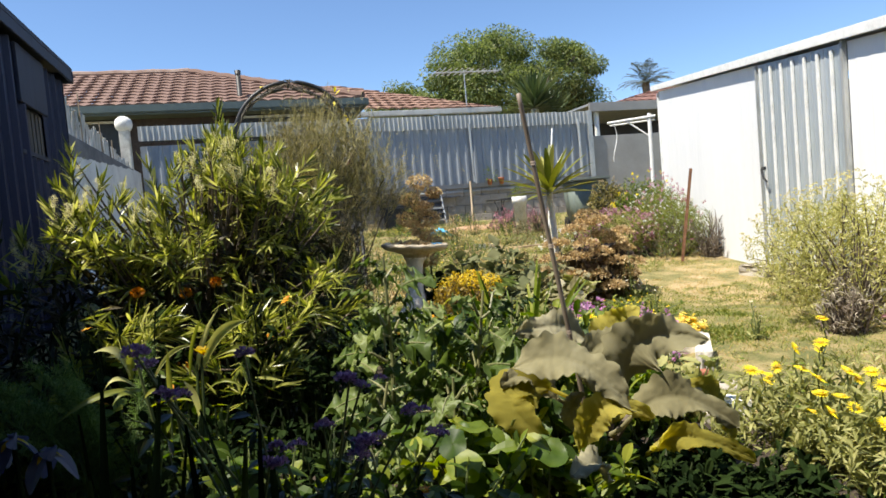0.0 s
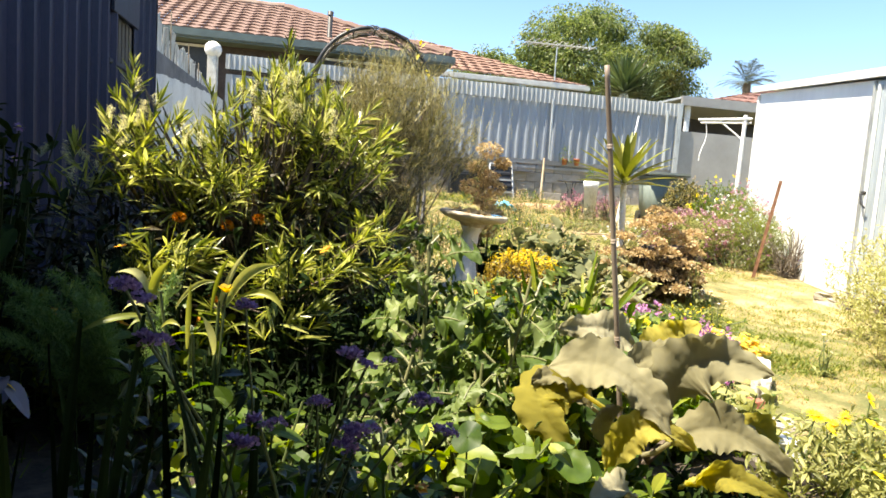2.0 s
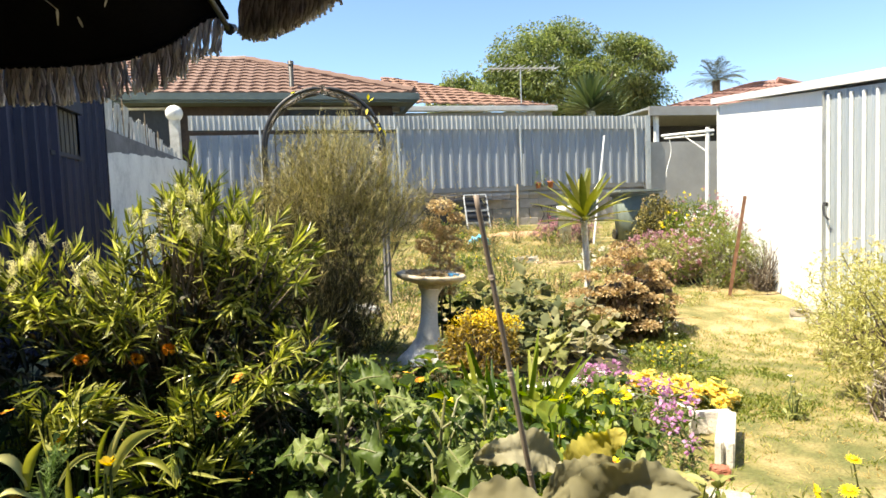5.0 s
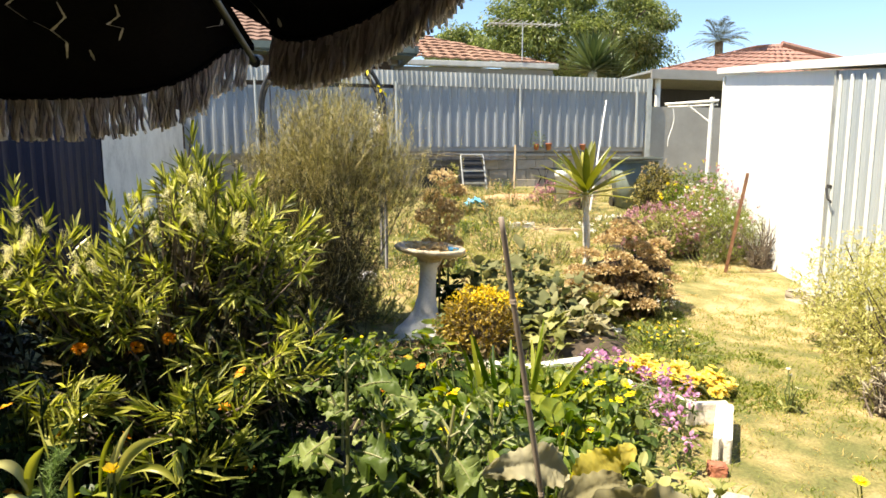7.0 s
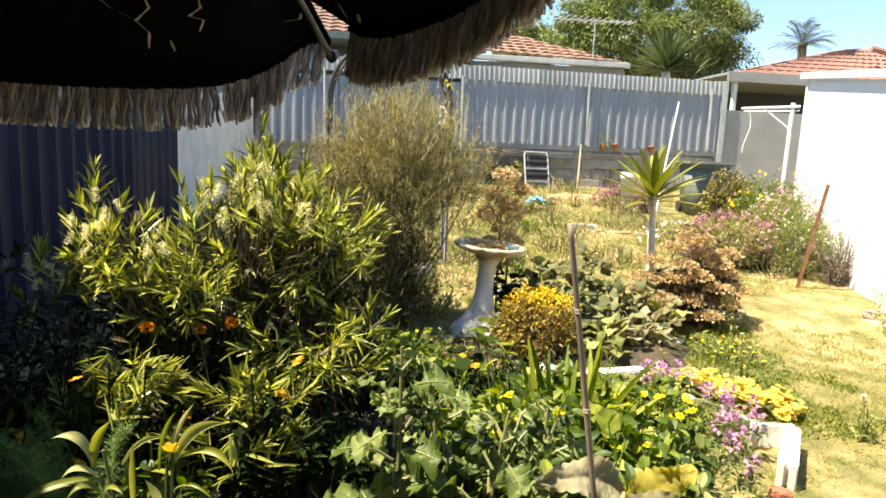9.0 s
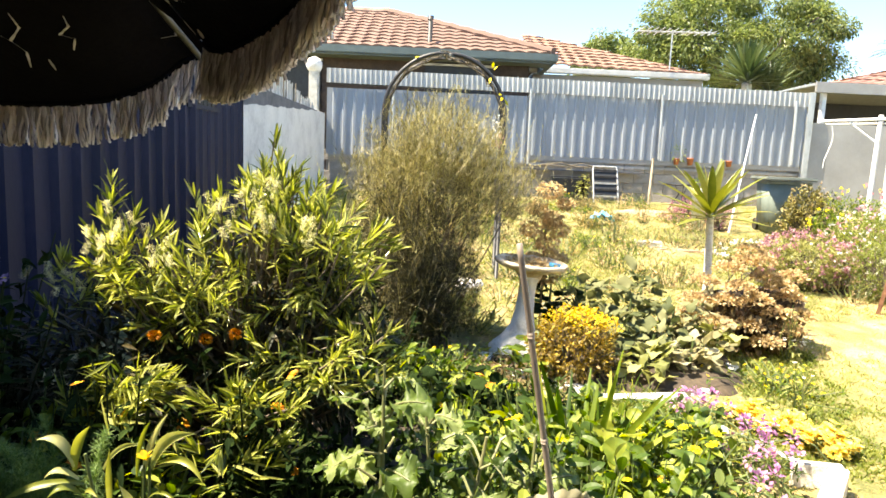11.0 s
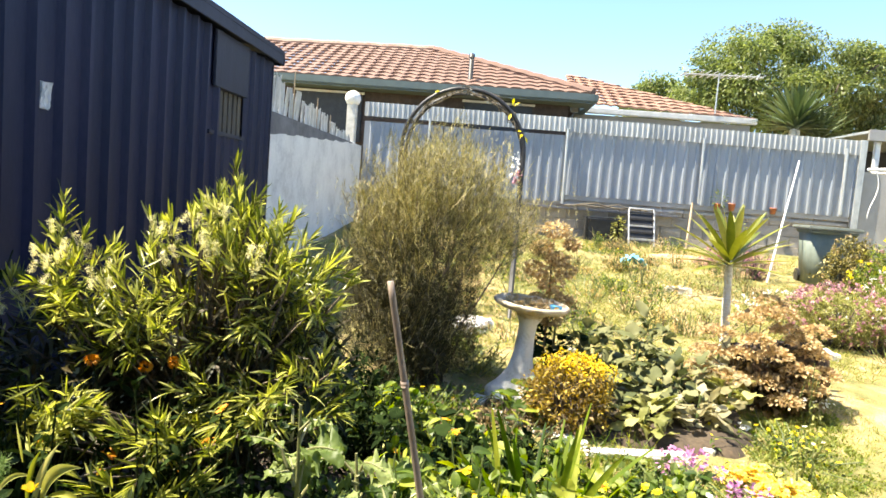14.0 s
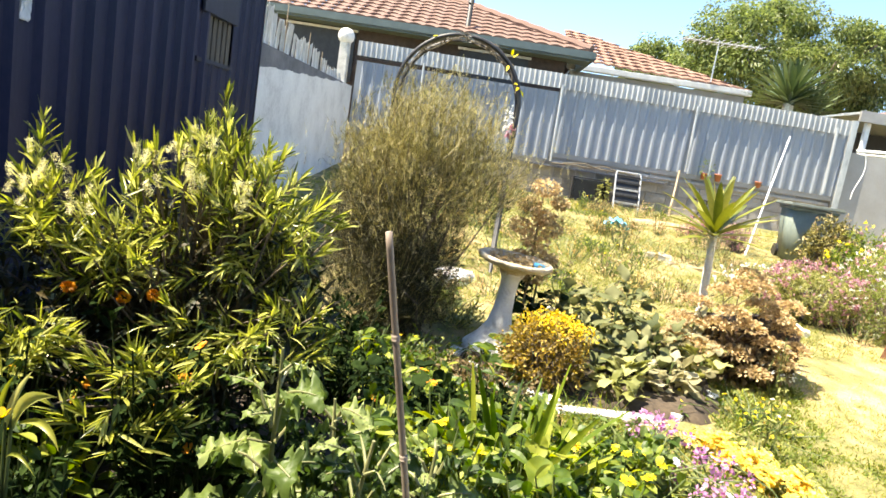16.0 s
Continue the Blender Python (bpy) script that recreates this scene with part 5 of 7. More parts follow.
def edging():
    for k, (x, y, l, w, t, mat) in enumerate(((1.79, 4.1, 0.56, 0.075, 9, "stone_white"), (2.4, 4.52, 0.66, 0.1, 52, "stone_white"), (1.38, 4.26, 0.36, 0.07, -36, "stone_white"), (1.1, 4.47, 0.24, 0.08, -36, "stone_white"), (0.93, 4.72, 0.16, 0.09, 70, "stone_white"))):
        ob = part("edging_plank", rough_box(l, w, 0.035, 2, 0.003, 60 + k), mat)
        tagged(ob, "flaking white painted edging plank on the grass", "plank", "white edging planks")
        ob.matrix_world = pose(x, y, ground_z(y) - 0.008, 0, 0, t)


def block_stack():
    """A broken corner of a hollow block, with smaller bricks before it."""
    bm = bmesh.new()
    pieces = (((2.235, 3.128), (0.2, 0.036), -8), ((2.154, 2.93), (0.03, 0.43), -37), ((2.19, 2.904), (0.032, 0.43), -37), ((2.176, 2.922), (0.05, 0.37), -37))
    for (x, y), (sx, sy), turn in pieces:
        b = box(x - 2.25, y - 3.0, 0.07, sx, sy, 0.15 + 0.008 * (sx == 0.05) - 0.008 * (sx == 0.2), 0.005, turn)
        me = bpy.data.meshes.new("tmp")
        b.to_mesh(me)
        b.free()
        bm.from_mesh(me)
        bpy.data.meshes.remove(me)
    ob = part("concrete_block", bm, "block_pale")
    tagged(ob, "broken pale corner of a hollow concrete block", "block")
    ob.matrix_world = pose(2.25, 3.0, -0.03)
    for k, (x, y, z, s, mat, t, lab) in enumerate(((1.76, 2.36, 0.0, (0.2, 0.12, 0.1), "paver", -30, "grey edging brick in the flower bed"), (1.69, 2.22, 0.0, (0.17, 0.13, 0.09), "stone_white", -10, "white painted edging stone"), (1.96, 2.66, 0.0, (0.07, 0.06, 0.06), "red_brick", -25, "worn red edging brick"), (1.6, 2.08, 0.0, (0.16, 0.11, 0.08), "paver", 70, "grey edging brick in the flower bed"))):
        ob = part("edging_brick", rough_box(*s, 2, 0.003, 80 + k), mat)
        tagged(ob, lab, "brick", "edging bricks")
        ob.matrix_world = pose(x, y, z - 0.01, 0, 4, t)


def bamboo_stake():
    b = thing("bamboo_stake", (0.965, 1.865, 0.03), "long grey bamboo cane stuck in the bed", "stake")
    a, e = np.array([0.0, 0, 0]), np.array([-0.222, -0.122, 1.13])
    n = 40
    q = np.linspace(0, 1, n)
    v, f = tube(a + (e - a) * q[:, None], 0.0075, 0.006, 12)
    part("cane", (v, f), "bamboo", b, smooth=True)
    for t in (0.2, 0.42, 0.64, 0.84):
        c = a + (e - a) * t
        d = (e - a) / np.linalg.norm(e - a)
        part("node", Soup().add(tube([c - d * 0.005, c, c + d * 0.005], 0.0076, 0.0074, 12)), "bamboo", b, smooth=True)


bird_bath()
garden_arch()
edging()
block_stack()
bamboo_stake()


# ---- plants ----
def shoots_of(tips, dirs, length, leaves, leaf, width, droop, r, spread=0.9, tilt=0.5, segs=3, cols=3, power=0.8):
    """Leaves set round shoots that end at tips."""
    n = len(tips)
    t = r.uniform(0, 1, (n, leaves, 1))
    p = tips[:, None] - dirs[:, None] * t * np.broadcast_to(np.asarray(length, float), n)[:, None, None]
    d = dirs[:, None] * (0.75 - 0.35 * t) + unit(r.normal(size=(n, leaves, 3))) * spread
    m = n * leaves
    return blades(p.reshape(-1, 3), d.reshape(-1, 3), r.uniform(0.6, 1.15, m) * leaf, r.uniform(0.75, 1.1, m) * width, droop, segs, 0.25, power, 0.45, tilt, cols, r)


def stems_to(base, tips, r, r0=0.008, r1=0.003, sag=0.04, sides=5, spread=0.04, split=0.5):
    s = Soup()
    for q in tips:
        b = np.asarray(base) + r.normal(0, spread, 3) * (1, 1, 0)
        mid = b + (q - b) * split + np.array([0, 0, np.linalg.norm(q - b) * 0.12]) + r.normal(0, sag, 3)
        s.add(tube([b, mid, q], r0, r1, sides, False))
    return s


def willow_bush():
    r = np.random.default_rng(101)
    at = np.array([-0.12, 3.05, 0.03])
    b = thing("bottlebrush_bush", tuple(at), "bushy willow-leaved shrub with cream brush flowers", "shrub")
    # crown masses: centre, radii, number of shoots; the left flank thins out into single sprays
    lobes = [((-0.03, 2.95, 0.86), (0.34, 0.26, 0.26), 40), ((-0.02, 3.02, 1.1), (0.19, 0.15, 0.17), 26), ((0.22, 2.92, 0.9), (0.24, 0.22, 0.26), 44), ((-0.44, 2.78, 0.9), (0.2, 0.16, 0.16), 18),
             ((-0.7, 2.84, 0.76), (0.12, 0.12, 0.08), 3), ((-0.26, 2.72, 0.8), (0.2, 0.14, 0.16), 18), ((0.16, 2.68, 0.62), (0.26, 0.14, 0.16), 20), ((-0.33, 2.46, 0.56), (0.15, 0.07, 0.08), 11), ((0.04, 2.44, 0.53), (0.2, 0.08, 0.08), 10), ((-0.46, 2.5, 0.52), (0.1, 0.08, 0.07), 5),
             ((0.0, 2.38, 0.42), (0.22, 0.06, 0.06), 6), ((0.36, 2.8, 0.6), (0.12, 0.14, 0.18), 10)]
    tips, dirs = [], []
    for c, rad, n in lobes:
        p, u = ball_points(n, np.array(c), rad, r, 0.75)
        tips.append(p)
        dirs.append(unit(u * 0.9 + np.array([0.1, -0.25, 0.35]) + r.normal(0, 0.35, u.shape)))
    for x, y, z, lx in ((-0.03, 2.97, 1.36, -0.1), (0.07, 2.99, 1.27, 0.55), (-0.14, 3.0, 1.22, -0.5), (0.2, 3.0, 1.19, 0.6), (-0.53, 2.76, 1.19, 0.0), (-0.44, 2.74, 1.08, 0.3), (-0.3, 2.9, 1.14, -0.2), (-0.62, 2.8, 1.0, -0.3), (0.36, 2.95, 1.06, 0.7)):
        lean = np.array([lx + r.normal(0, 0.08), r.normal(-0.05, 0.12), 1.0])
        for k in range(3):
            tips.append(np.array([[x, y, z]]) - unit(lean) * 0.08 * k)
            dirs.append(unit(lean)[None])
    # brush flowers crowd along these shoots
    spots = [(-0.49, 2.74, 1.03), (-0.55, 2.75, 0.95), (-0.3, 2.66, 0.95), (-0.04, 2.74, 1.13), (0.03, 2.72, 1.06), (-0.13, 2.72, 1.08), (0.14, 2.8, 1.03), (-0.7, 2.76, 0.84), (0.0, 2.84, 1.17)]
    for x, y, z in spots:
        for k in range(3):
            tips.append(np.array([[x, y + 0.04, z + 0.06]]) + r.normal(0, 0.045, (1, 3)))
            dirs.append(unit(np.array([[r.normal(-0.1, 0.35), r.normal(-0.1, 0.3), 1.0]])))
    tips, dirs = np.concatenate(tips) - at, np.concatenate(dirs)
    part("branchwork", stems_to((0, 0, 0), tips, r, 0.009, 0.0025, 0.03), "bark", b)
    # narrow leaves fan out round each shoot, the lower ones spreading and hanging
    n, m = len(tips), 22
    t = np.sort(r.uniform(0, 1, (n, m, 1)), 1) ** 1.5
    p = tips[:, None] - dirs[:, None] * t * r.uniform(0.12, 0.24, (n, 1, 1))
    side = unit(np.cross(r.normal(size=(n, m, 3)), dirs[:, None]))
    d = dirs[:, None] * (1.0 - 0.45 * t) + side * (0.35 + 0.6 * t) + np.array([0, 0, 0.12])
    L = r.uniform(0.6, 1.15, n * m) * (0.075 + 0.03 * t.reshape(-1))
    part("foliage", blades(p.reshape(-1, 3), d.reshape(-1, 3), L, 0.009 * r.uniform(0.7, 1.25, n * m), r.uniform(-0.08, 0.3, n * m), 4, 0.3, 0.65, 0.4, 1.2, 3, r), "willow", b)
    # near-black leaves inside the crown stand in for its shade
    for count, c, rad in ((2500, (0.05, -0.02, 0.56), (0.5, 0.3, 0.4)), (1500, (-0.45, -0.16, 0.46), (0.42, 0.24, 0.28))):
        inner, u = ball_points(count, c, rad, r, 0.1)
        part("foliage", blades(inner, u * 0.6 + r.normal(0, 0.6, u.shape), 0.1, 0.016, 0.2, 2, 0.2, r=r), "willow_inner_shaded", b)
    for k in range(54):
        x, y, z = np.array(spots[k % 9]) + (0, -0.05, 0.02) + r.normal(0, 1, 3) * (0.028, 0.022, 0.036)
        q = np.linspace(0, 1, 12)[:, None]
        ax = unit(np.array([r.normal(0, 0.4), r.normal(-0.2, 0.3), 0.9]))
        pts = np.repeat(np.array([x, y, z]) - at + ax * 0.045 * (q - 0.5), 11, 0)
        u = unit(r.normal(size=pts.shape))
        u = unit(u - ax * (u @ ax)[:, None])
        part("flower_brush", blades(pts, u, 0.014, 0.0035, 0.0, 1, 0, 0.6, 0.5, 0.5, 2, r), "willow_flower", b, "cream brush flower")


def broom_shrub():
    r = np.random.default_rng(102)
    at = np.array([0.6, 4.9, 0.04])
    b = thing("broom_shrub", tuple(at), "dense twiggy olive shrub with straw-coloured tips", "shrub")
    c, rad = np.array([0.0, -0.04, 0.86]), np.array([0.66, 0.54, 0.84])
    n = 7600
    u = unit(r.normal(size=(n, 3)))
    k = r.uniform(0.1, 1, (n, 1)) ** 0.42
    w = np.array([1 + 0.2 * noise.noise(Vector(q * 2.3)) + 0.26 * noise.noise(Vector(q * 5)) for q in u])[:, None]
    tips = c + u * k * w * rad
    tips[:, 2] = np.where(tips[:, 2] < 0.16, r.uniform(0.14, 0.4, n), tips[:, 2])
    waist = np.clip(0.66 + 0.4 * tips[:, 2], 0.62, 1)
    tips[:, :2] = c[:2] + (tips[:, :2] - c[:2]) * waist[:, None]
    # the flank by the bird bath is thin and open
    keep = ~((tips[:, 0] > 0.12) & (tips[:, 2] < 0.95) & (r.uniform(size=n) < np.clip(tips[:, 0] * 1.9, 0, 0.97)))
    keep &= ~((tips[:, 0] > 0.29) & (tips[:, 2] < 0.8) & (tips[:, 1] > -0.35))
    keep &= ~((tips[:, 0] > -0.05) & (tips[:, 1] < -0.2) & (tips[:, 2] < 1.5) & (r.uniform(size=n) < 0.93))
    tips, u = tips[keep], u[keep]
    skirt, su = ball_points(1500, (-0.24, -0.12, 0.42), (0.4, 0.36, 0.44), r, 0.5)
    skirt[:, 2] = np.clip(skirt[:, 2], 0.06, 2)
    tips, u = np.concatenate([tips, skirt]), np.concatenate([u, su])
    dirs = unit(u * 0.5 + np.array([0.05, 0, 0.8]) + r.normal(0, 0.33, tips.shape))
    part("branchwork", stems_to((0, 0, 0), tips[::190], r, 0.009, 0.0018, 0.07, 5, 0.05, 0.45), "bark", b)
    part("twigwork", blades(tips[::2] - dirs[::2] * 0.14, dirs[::2], 0.17, 0.0032, 0.0, 1, 0, 0.2, 0.5, 0.5, 2, r), "broom_tip", b)
    # low needles take the shaded colour, by height with some scatter
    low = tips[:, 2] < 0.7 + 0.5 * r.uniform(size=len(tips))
    for sel, mat in ((low, "broom_shaded"), (~low, "broom")):
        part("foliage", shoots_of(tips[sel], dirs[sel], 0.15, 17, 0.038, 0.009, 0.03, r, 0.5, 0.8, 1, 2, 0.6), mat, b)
    # core of dark needles for the shade within the shrub
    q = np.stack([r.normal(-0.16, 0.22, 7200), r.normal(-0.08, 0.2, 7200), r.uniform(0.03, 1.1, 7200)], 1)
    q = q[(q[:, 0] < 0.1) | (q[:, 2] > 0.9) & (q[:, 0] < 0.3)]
    part("foliage", blades(q, unit(r.normal(size=q.shape)), 0.05, 0.014, 0.1, 1, 0, 0.6, 0.5, 0.8, 2, r), "broom_shaded", b)
    m = len(tips)
    top = tips[(tips[:, 2] > 1.1) & (r.uniform(size=m) < 0.5) | (r.uniform(size=m) < 0.1) & (tips[:, 2] > 0.7)]
    top_d = unit(np.array([0, 0, 1.0]) + r.normal(0, 0.35, top.shape))
    part("dry_growth", shoots_of(top, top_d, 0.12, 6, 0.034, 0.006, 0.0, r, 0.3, 0.8, 1, 2, 0.6), "broom_tip", b)
    hi = np.stack([r.normal(0.04, 0.31, 230), r.normal(-0.05, 0.2, 230), r.uniform(1.46, 1.8, 230)], 1)
    hi[:, 2] -= 0.5 * abs(hi[:, 0] - 0.06) ** 1.2
    part("dry_growth", shoots_of(hi, unit(np.array([0, 0, 1.0]) + r.normal(0, 0.25, hi.shape)), 0.3, 22, 0.026, 0.0055, 0, r, 0.4, 0.8, 1, 2, 0.6), "broom_tip", b)


def lobed_leaf(length, width, r, lobes=4, curl=0.25, ruffle=0.12, rows=11, cols=7):
    """One broad leaf with a stalk, toothed lobes, ruffled edges and a keel. It lies along +x."""
    s = np.linspace(0, 1, rows)
    t = np.linspace(-1, 1, cols)
    env = np.sin(np.pi * np.clip(s * 0.95 + 0.03, 0, 1) ** 1.05) ** 0.55 + 0.012
    ph, ph2 = r.uniform(0, 6, 2)
    a = abs(t)
    cut = 1 + a**1.5 * (0.26 * np.sin(s * lobes * 2 * np.pi + ph)[:, None] + 0.13 * np.sin(s * lobes * 5.2 * np.pi + ph2)[:, None]) + a**4 * r.normal(0, 0.06, (rows, cols))
    y = width / 2 * env[:, None] * t * cut
    x = length * s[:, None] + 0 * t + 0.07 * length * a * np.sin(s * 2 * np.pi)[:, None]
    z = -curl * length * (s[:, None] ** 2) + 0.22 * abs(y) * (1 - a) + ruffle * width * a**2 * np.sin(s * lobes * 2 * np.pi + ph)[:, None] * np.sign(t + 0.01) * 0.6
    return np.stack([x, y, z + 0 * x], -1).reshape(-1, 3), grid_quads(rows, cols)


def felt_leaf(base, mid, tip, width, face, r, fold=0.3, rows=57, cols=17):
    """A broad blunt leaf along a bent midrib, folded, with a finely scalloped and waving margin."""
    base, mid, tip = (np.array(q, float) for q in (base, mid, tip))
    s, t = np.linspace(0, 1, rows), np.linspace(-1, 1, cols)
    g = s[:, None]
    c = (1 - g) ** 2 * base + 2 * g * (1 - g) * (2 * mid - (base + tip) / 2) + g**2 * tip
    tan = unit(np.gradient(c, axis=0))
    side = unit(np.cross(np.array(face, float), tan))
    nrm = np.cross(tan, side)
    env = np.where(s < 0.34, 1 - (1 - s / 0.34) ** 2 * 0.9, np.clip((1 - s) / 0.66, 0, 1) ** 0.55) + 0.015
    ph, ph2, ph3 = r.uniform(0, 6, 3)
    a = abs(t)
    edge = 1 + 0.075 * np.sin(s * 2 * np.pi * 11 + ph)[:, None] * a**4 + 0.05 * np.sin(s * 2 * np.pi * 2.6 + ph3)[:, None]
    y = width / 2 * env[:, None] * t * edge
    lift = fold * abs(y) * (1 - 0.4 * a) + 0.15 * width * a**2 * np.sin(s * 2 * np.pi * 1.9 + ph)[:, None] * np.where(t < 0, 1, -1)
    lift = lift + 0.05 * width * a**4 * np.sin(s * 2 * np.pi * 8 + ph2)[:, None]
    v = c[:, None] + side[:, None] * y[..., None] + nrm[:, None] * lift[..., None]
    v = v + nrm[:, None] * r.normal(0, 0.0012, y.shape)[..., None]
    under = v - nrm[:, None] * 0.005
    q = grid_quads(rows, cols)
    return np.concatenate([v.reshape(-1, 3), under.reshape(-1, 3)]), np.concatenate([q, q[:, ::-1] + rows * cols])


def felt_plant():
    r = np.random.default_rng(103)
    at = np.array([1.03, 1.93, 0.03])
    b = thing("felt_bush", tuple(at), "large kalanchoe with drooping scalloped grey felt leaves", "succulent")
    part("stem", Soup().add(tube([(0, 0, 0), (0.02, 0.01, 0.15), (0.02, 0.03, 0.34)], 0.02, 0.012, 8)).add(tube([(0.01, 0, 0.08), (0.05, -0.08, 0.2)], 0.015, 0.01, 8)), "bark", b)

    def leaf(base, mid, tip, width, face, yellow=False, fold=0.3, held=None):
        base = np.array(base)
        s = Soup().add(felt_leaf(base - at, np.array(mid) - at, np.array(tip) - at, width, face, r, fold + 0.1))
        base = np.array(held or base)
        foot = np.array([1.04, 1.93, max(0.06, base[2] - 0.12)]) - at
        s.add(tube([foot, (foot + base - at) / 2 + (0, 0, -0.01), base - at], 0.008, 0.006, 6))
        part("leaf", s, "felt_yellow" if yellow else "felt", b, "yellowing felted leaf" if yellow else "grey felted leaf", True)

    leaf((0.69, 1.8, 0.43), (0.84, 1.72, 0.44), (0.96, 1.66, 0.3), 0.13, (-0.1, -0.75, 0.65), False, 0.3, (0.9, 1.78, 0.4))
    leaf((1.02, 1.8, 0.31), (1.07, 1.76, 0.46), (1.26, 1.72, 0.44), 0.17, (0, -0.95, 0.3), False, 0.35)
    leaf((0.82, 1.86, 0.34), (0.69, 1.84, 0.33), (0.78, 1.76, 0.2), 0.15, (-0.6, -0.65, 0.45), True, 0.35)
    leaf((0.83, 1.72, 0.2), (0.89, 1.68, 0.32), (1.02, 1.66, 0.27), 0.09, (0.1, -0.8, 0.5), True, 0.5)
    leaf((1.01, 1.74, 0.26), (1.14, 1.7, 0.3), (1.29, 1.66, 0.2), 0.12, (0, -0.8, 0.6), False, 0.5)
    leaf((1.22, 1.78, 0.3), (1.31, 1.76, 0.25), (1.32, 1.72, 0.12), 0.08, (0.3, -0.85, 0.3), True, 0.3)
    leaf((1.0, 1.66, 0.18), (1.08, 1.6, 0.23), (1.26, 1.56, 0.14), 0.075, (0.6, -0.75, 0.2), True, 0.8)
    leaf((1.02, 2.0, 0.44), (0.91, 1.98, 0.49), (0.77, 1.96, 0.49), 0.11, (-0.1, -0.85, 0.5), False, 0.4)
    leaf((1.02, 1.98, 0.41), (1.11, 1.97, 0.47), (1.19, 1.95, 0.52), 0.11, (0, -0.9, 0.4), True, 0.1)
    leaf((0.85, 1.88, 0.3), (0.77, 1.88, 0.38), (0.67, 1.86, 0.37), 0.09, (-0.3, -0.7, 0.6), False, 0.4)
    leaf((0.88, 1.8, 0.22), (0.84, 1.78, 0.3), (0.88, 1.76, 0.34), 0.06, (-0.2, -0.9, 0.3), False, 0.3)
    leaf((0.93, 1.9, 0.37), (1.06, 1.92, 0.44), (1.15, 1.9, 0.43), 0.09, (0.1, -0.8, 0.6), False, 0.4)
    leaf((0.83, 1.6, 0.17), (0.78, 1.56, 0.23), (0.69, 1.5, 0.24), 0.09, (-0.2, -0.5, 0.8), False, 0.4)


def kale(at, h, seed, n=16, size=0.2, label="leggy blue-green brassica plant gone to seed"):
    r = np.random.default_rng(seed)
    b = thing("kale_plant", at, label, "vegetable", "kale plants")
    lean = r.normal(0, 0.05, 2)
    stem = np.array([(0, 0, 0), (lean[0] * 0.5 + 0.01, lean[1] * 0.5, h * 0.5), (lean[0], lean[1], h)])
    part("stem", Soup().add(tube(stem, 0.01, 0.004, 8)), "stem_pale", b)
    n = int(n * 1.3)
    for k in range(n):
        t = 0.15 + 0.85 * (k / n) ** 0.8
        az = k * 137.5 + r.uniform(-25, 25)
        L = size * (0.95 - 0.5 * t**2.5) * r.uniform(0.55, 1.2)
        curl = r.uniform(0.0, 0.7)
        v, f = lobed_leaf(L, L * r.uniform(0.65, 0.95), r, r.choice([2, 3, 3]), curl, 0.5, 33, 13)
        v[:, 2] += 0.05 * L * np.sin(v[:, 0] / L * 23 + k) * (abs(v[:, 1]) / L * 3) ** 1.5
        ob = part("leaf", (v + r.normal(0, 0.0015, v.shape), f), "kale", b, smooth=True)
        ob.matrix_local = pose(lean[0] * t, lean[1] * t, h * t, 0, 0, az) @ pose(L * 0.5, 0, 0, r.uniform(-35, 35), -r.uniform(-5, 50), 0)
        q = np.linspace(0, 0.85, 6)
        rib = np.stack([L * q, 0 * q, -curl * L * q**2 + 0.003], 1)
        part("midrib", Soup().add(tube(np.concatenate([[(-L * 0.5, 0, -0.02)], rib]), 0.0045, 0.0012, 6, False)), "stem_pale", ob, "pale leaf rib")


def leaf_patch(name, at, h, spread, stems, mat, label, category, seed, leaf=0.07, width=0.03, per=12, flower=None, group="", droop=0.3, lobed=False):
    """A clump of leafy stems; flower: (material, count, radius, petals)."""
    r = np.random.default_rng(seed)
    b = thing(name, at, label, category, group)
    q = r.normal(0, 0.5, (stems, 2)) * spread
    tips = np.concatenate([q, (h * r.uniform(0.55, 1.05, (stems, 1)))], 1)
    dirs = unit(np.concatenate([q / max(spread, 0.01) * 0.3 + r.normal(0, 0.15, (stems, 2)), np.ones((stems, 1))], 1))
    foot = tips * (0.45, 0.45, 0)
    s = Soup()
    for f0, t0 in zip(foot, tips):
        s.add(tube([f0, (f0 + t0) / 2 + r.normal(0, 0.015, 3), t0], 0.004, 0.0025, 5, False))
    # clumps with shade-darkened leaves get stems darkened to match
    part("stemwork", s, "stem_shaded" if mat == "shaded_dark_green" else "stem", b)
    part("foliage", shoots_of(tips, dirs, h * 0.85, per, leaf, width, droop, r, 1.0, 0.4, 4, 3, 0.65), mat, b)
    if flower:
        fm, count, rad, pet = flower
        k = r.choice(stems, min(count, stems), False)
        p = tips[k] + (0, 0, 0.012)
        part("blossom", daisy_heads(p, rad * r.uniform(0.75, 1.1, len(k)), pet, (0, -0.25, 1), r), fm, b)
        part("blossom", domes(p + (0, 0, 0.002), rad * 0.3), "gold" if fm != "yellow" else "orange_petal", b)
    return b


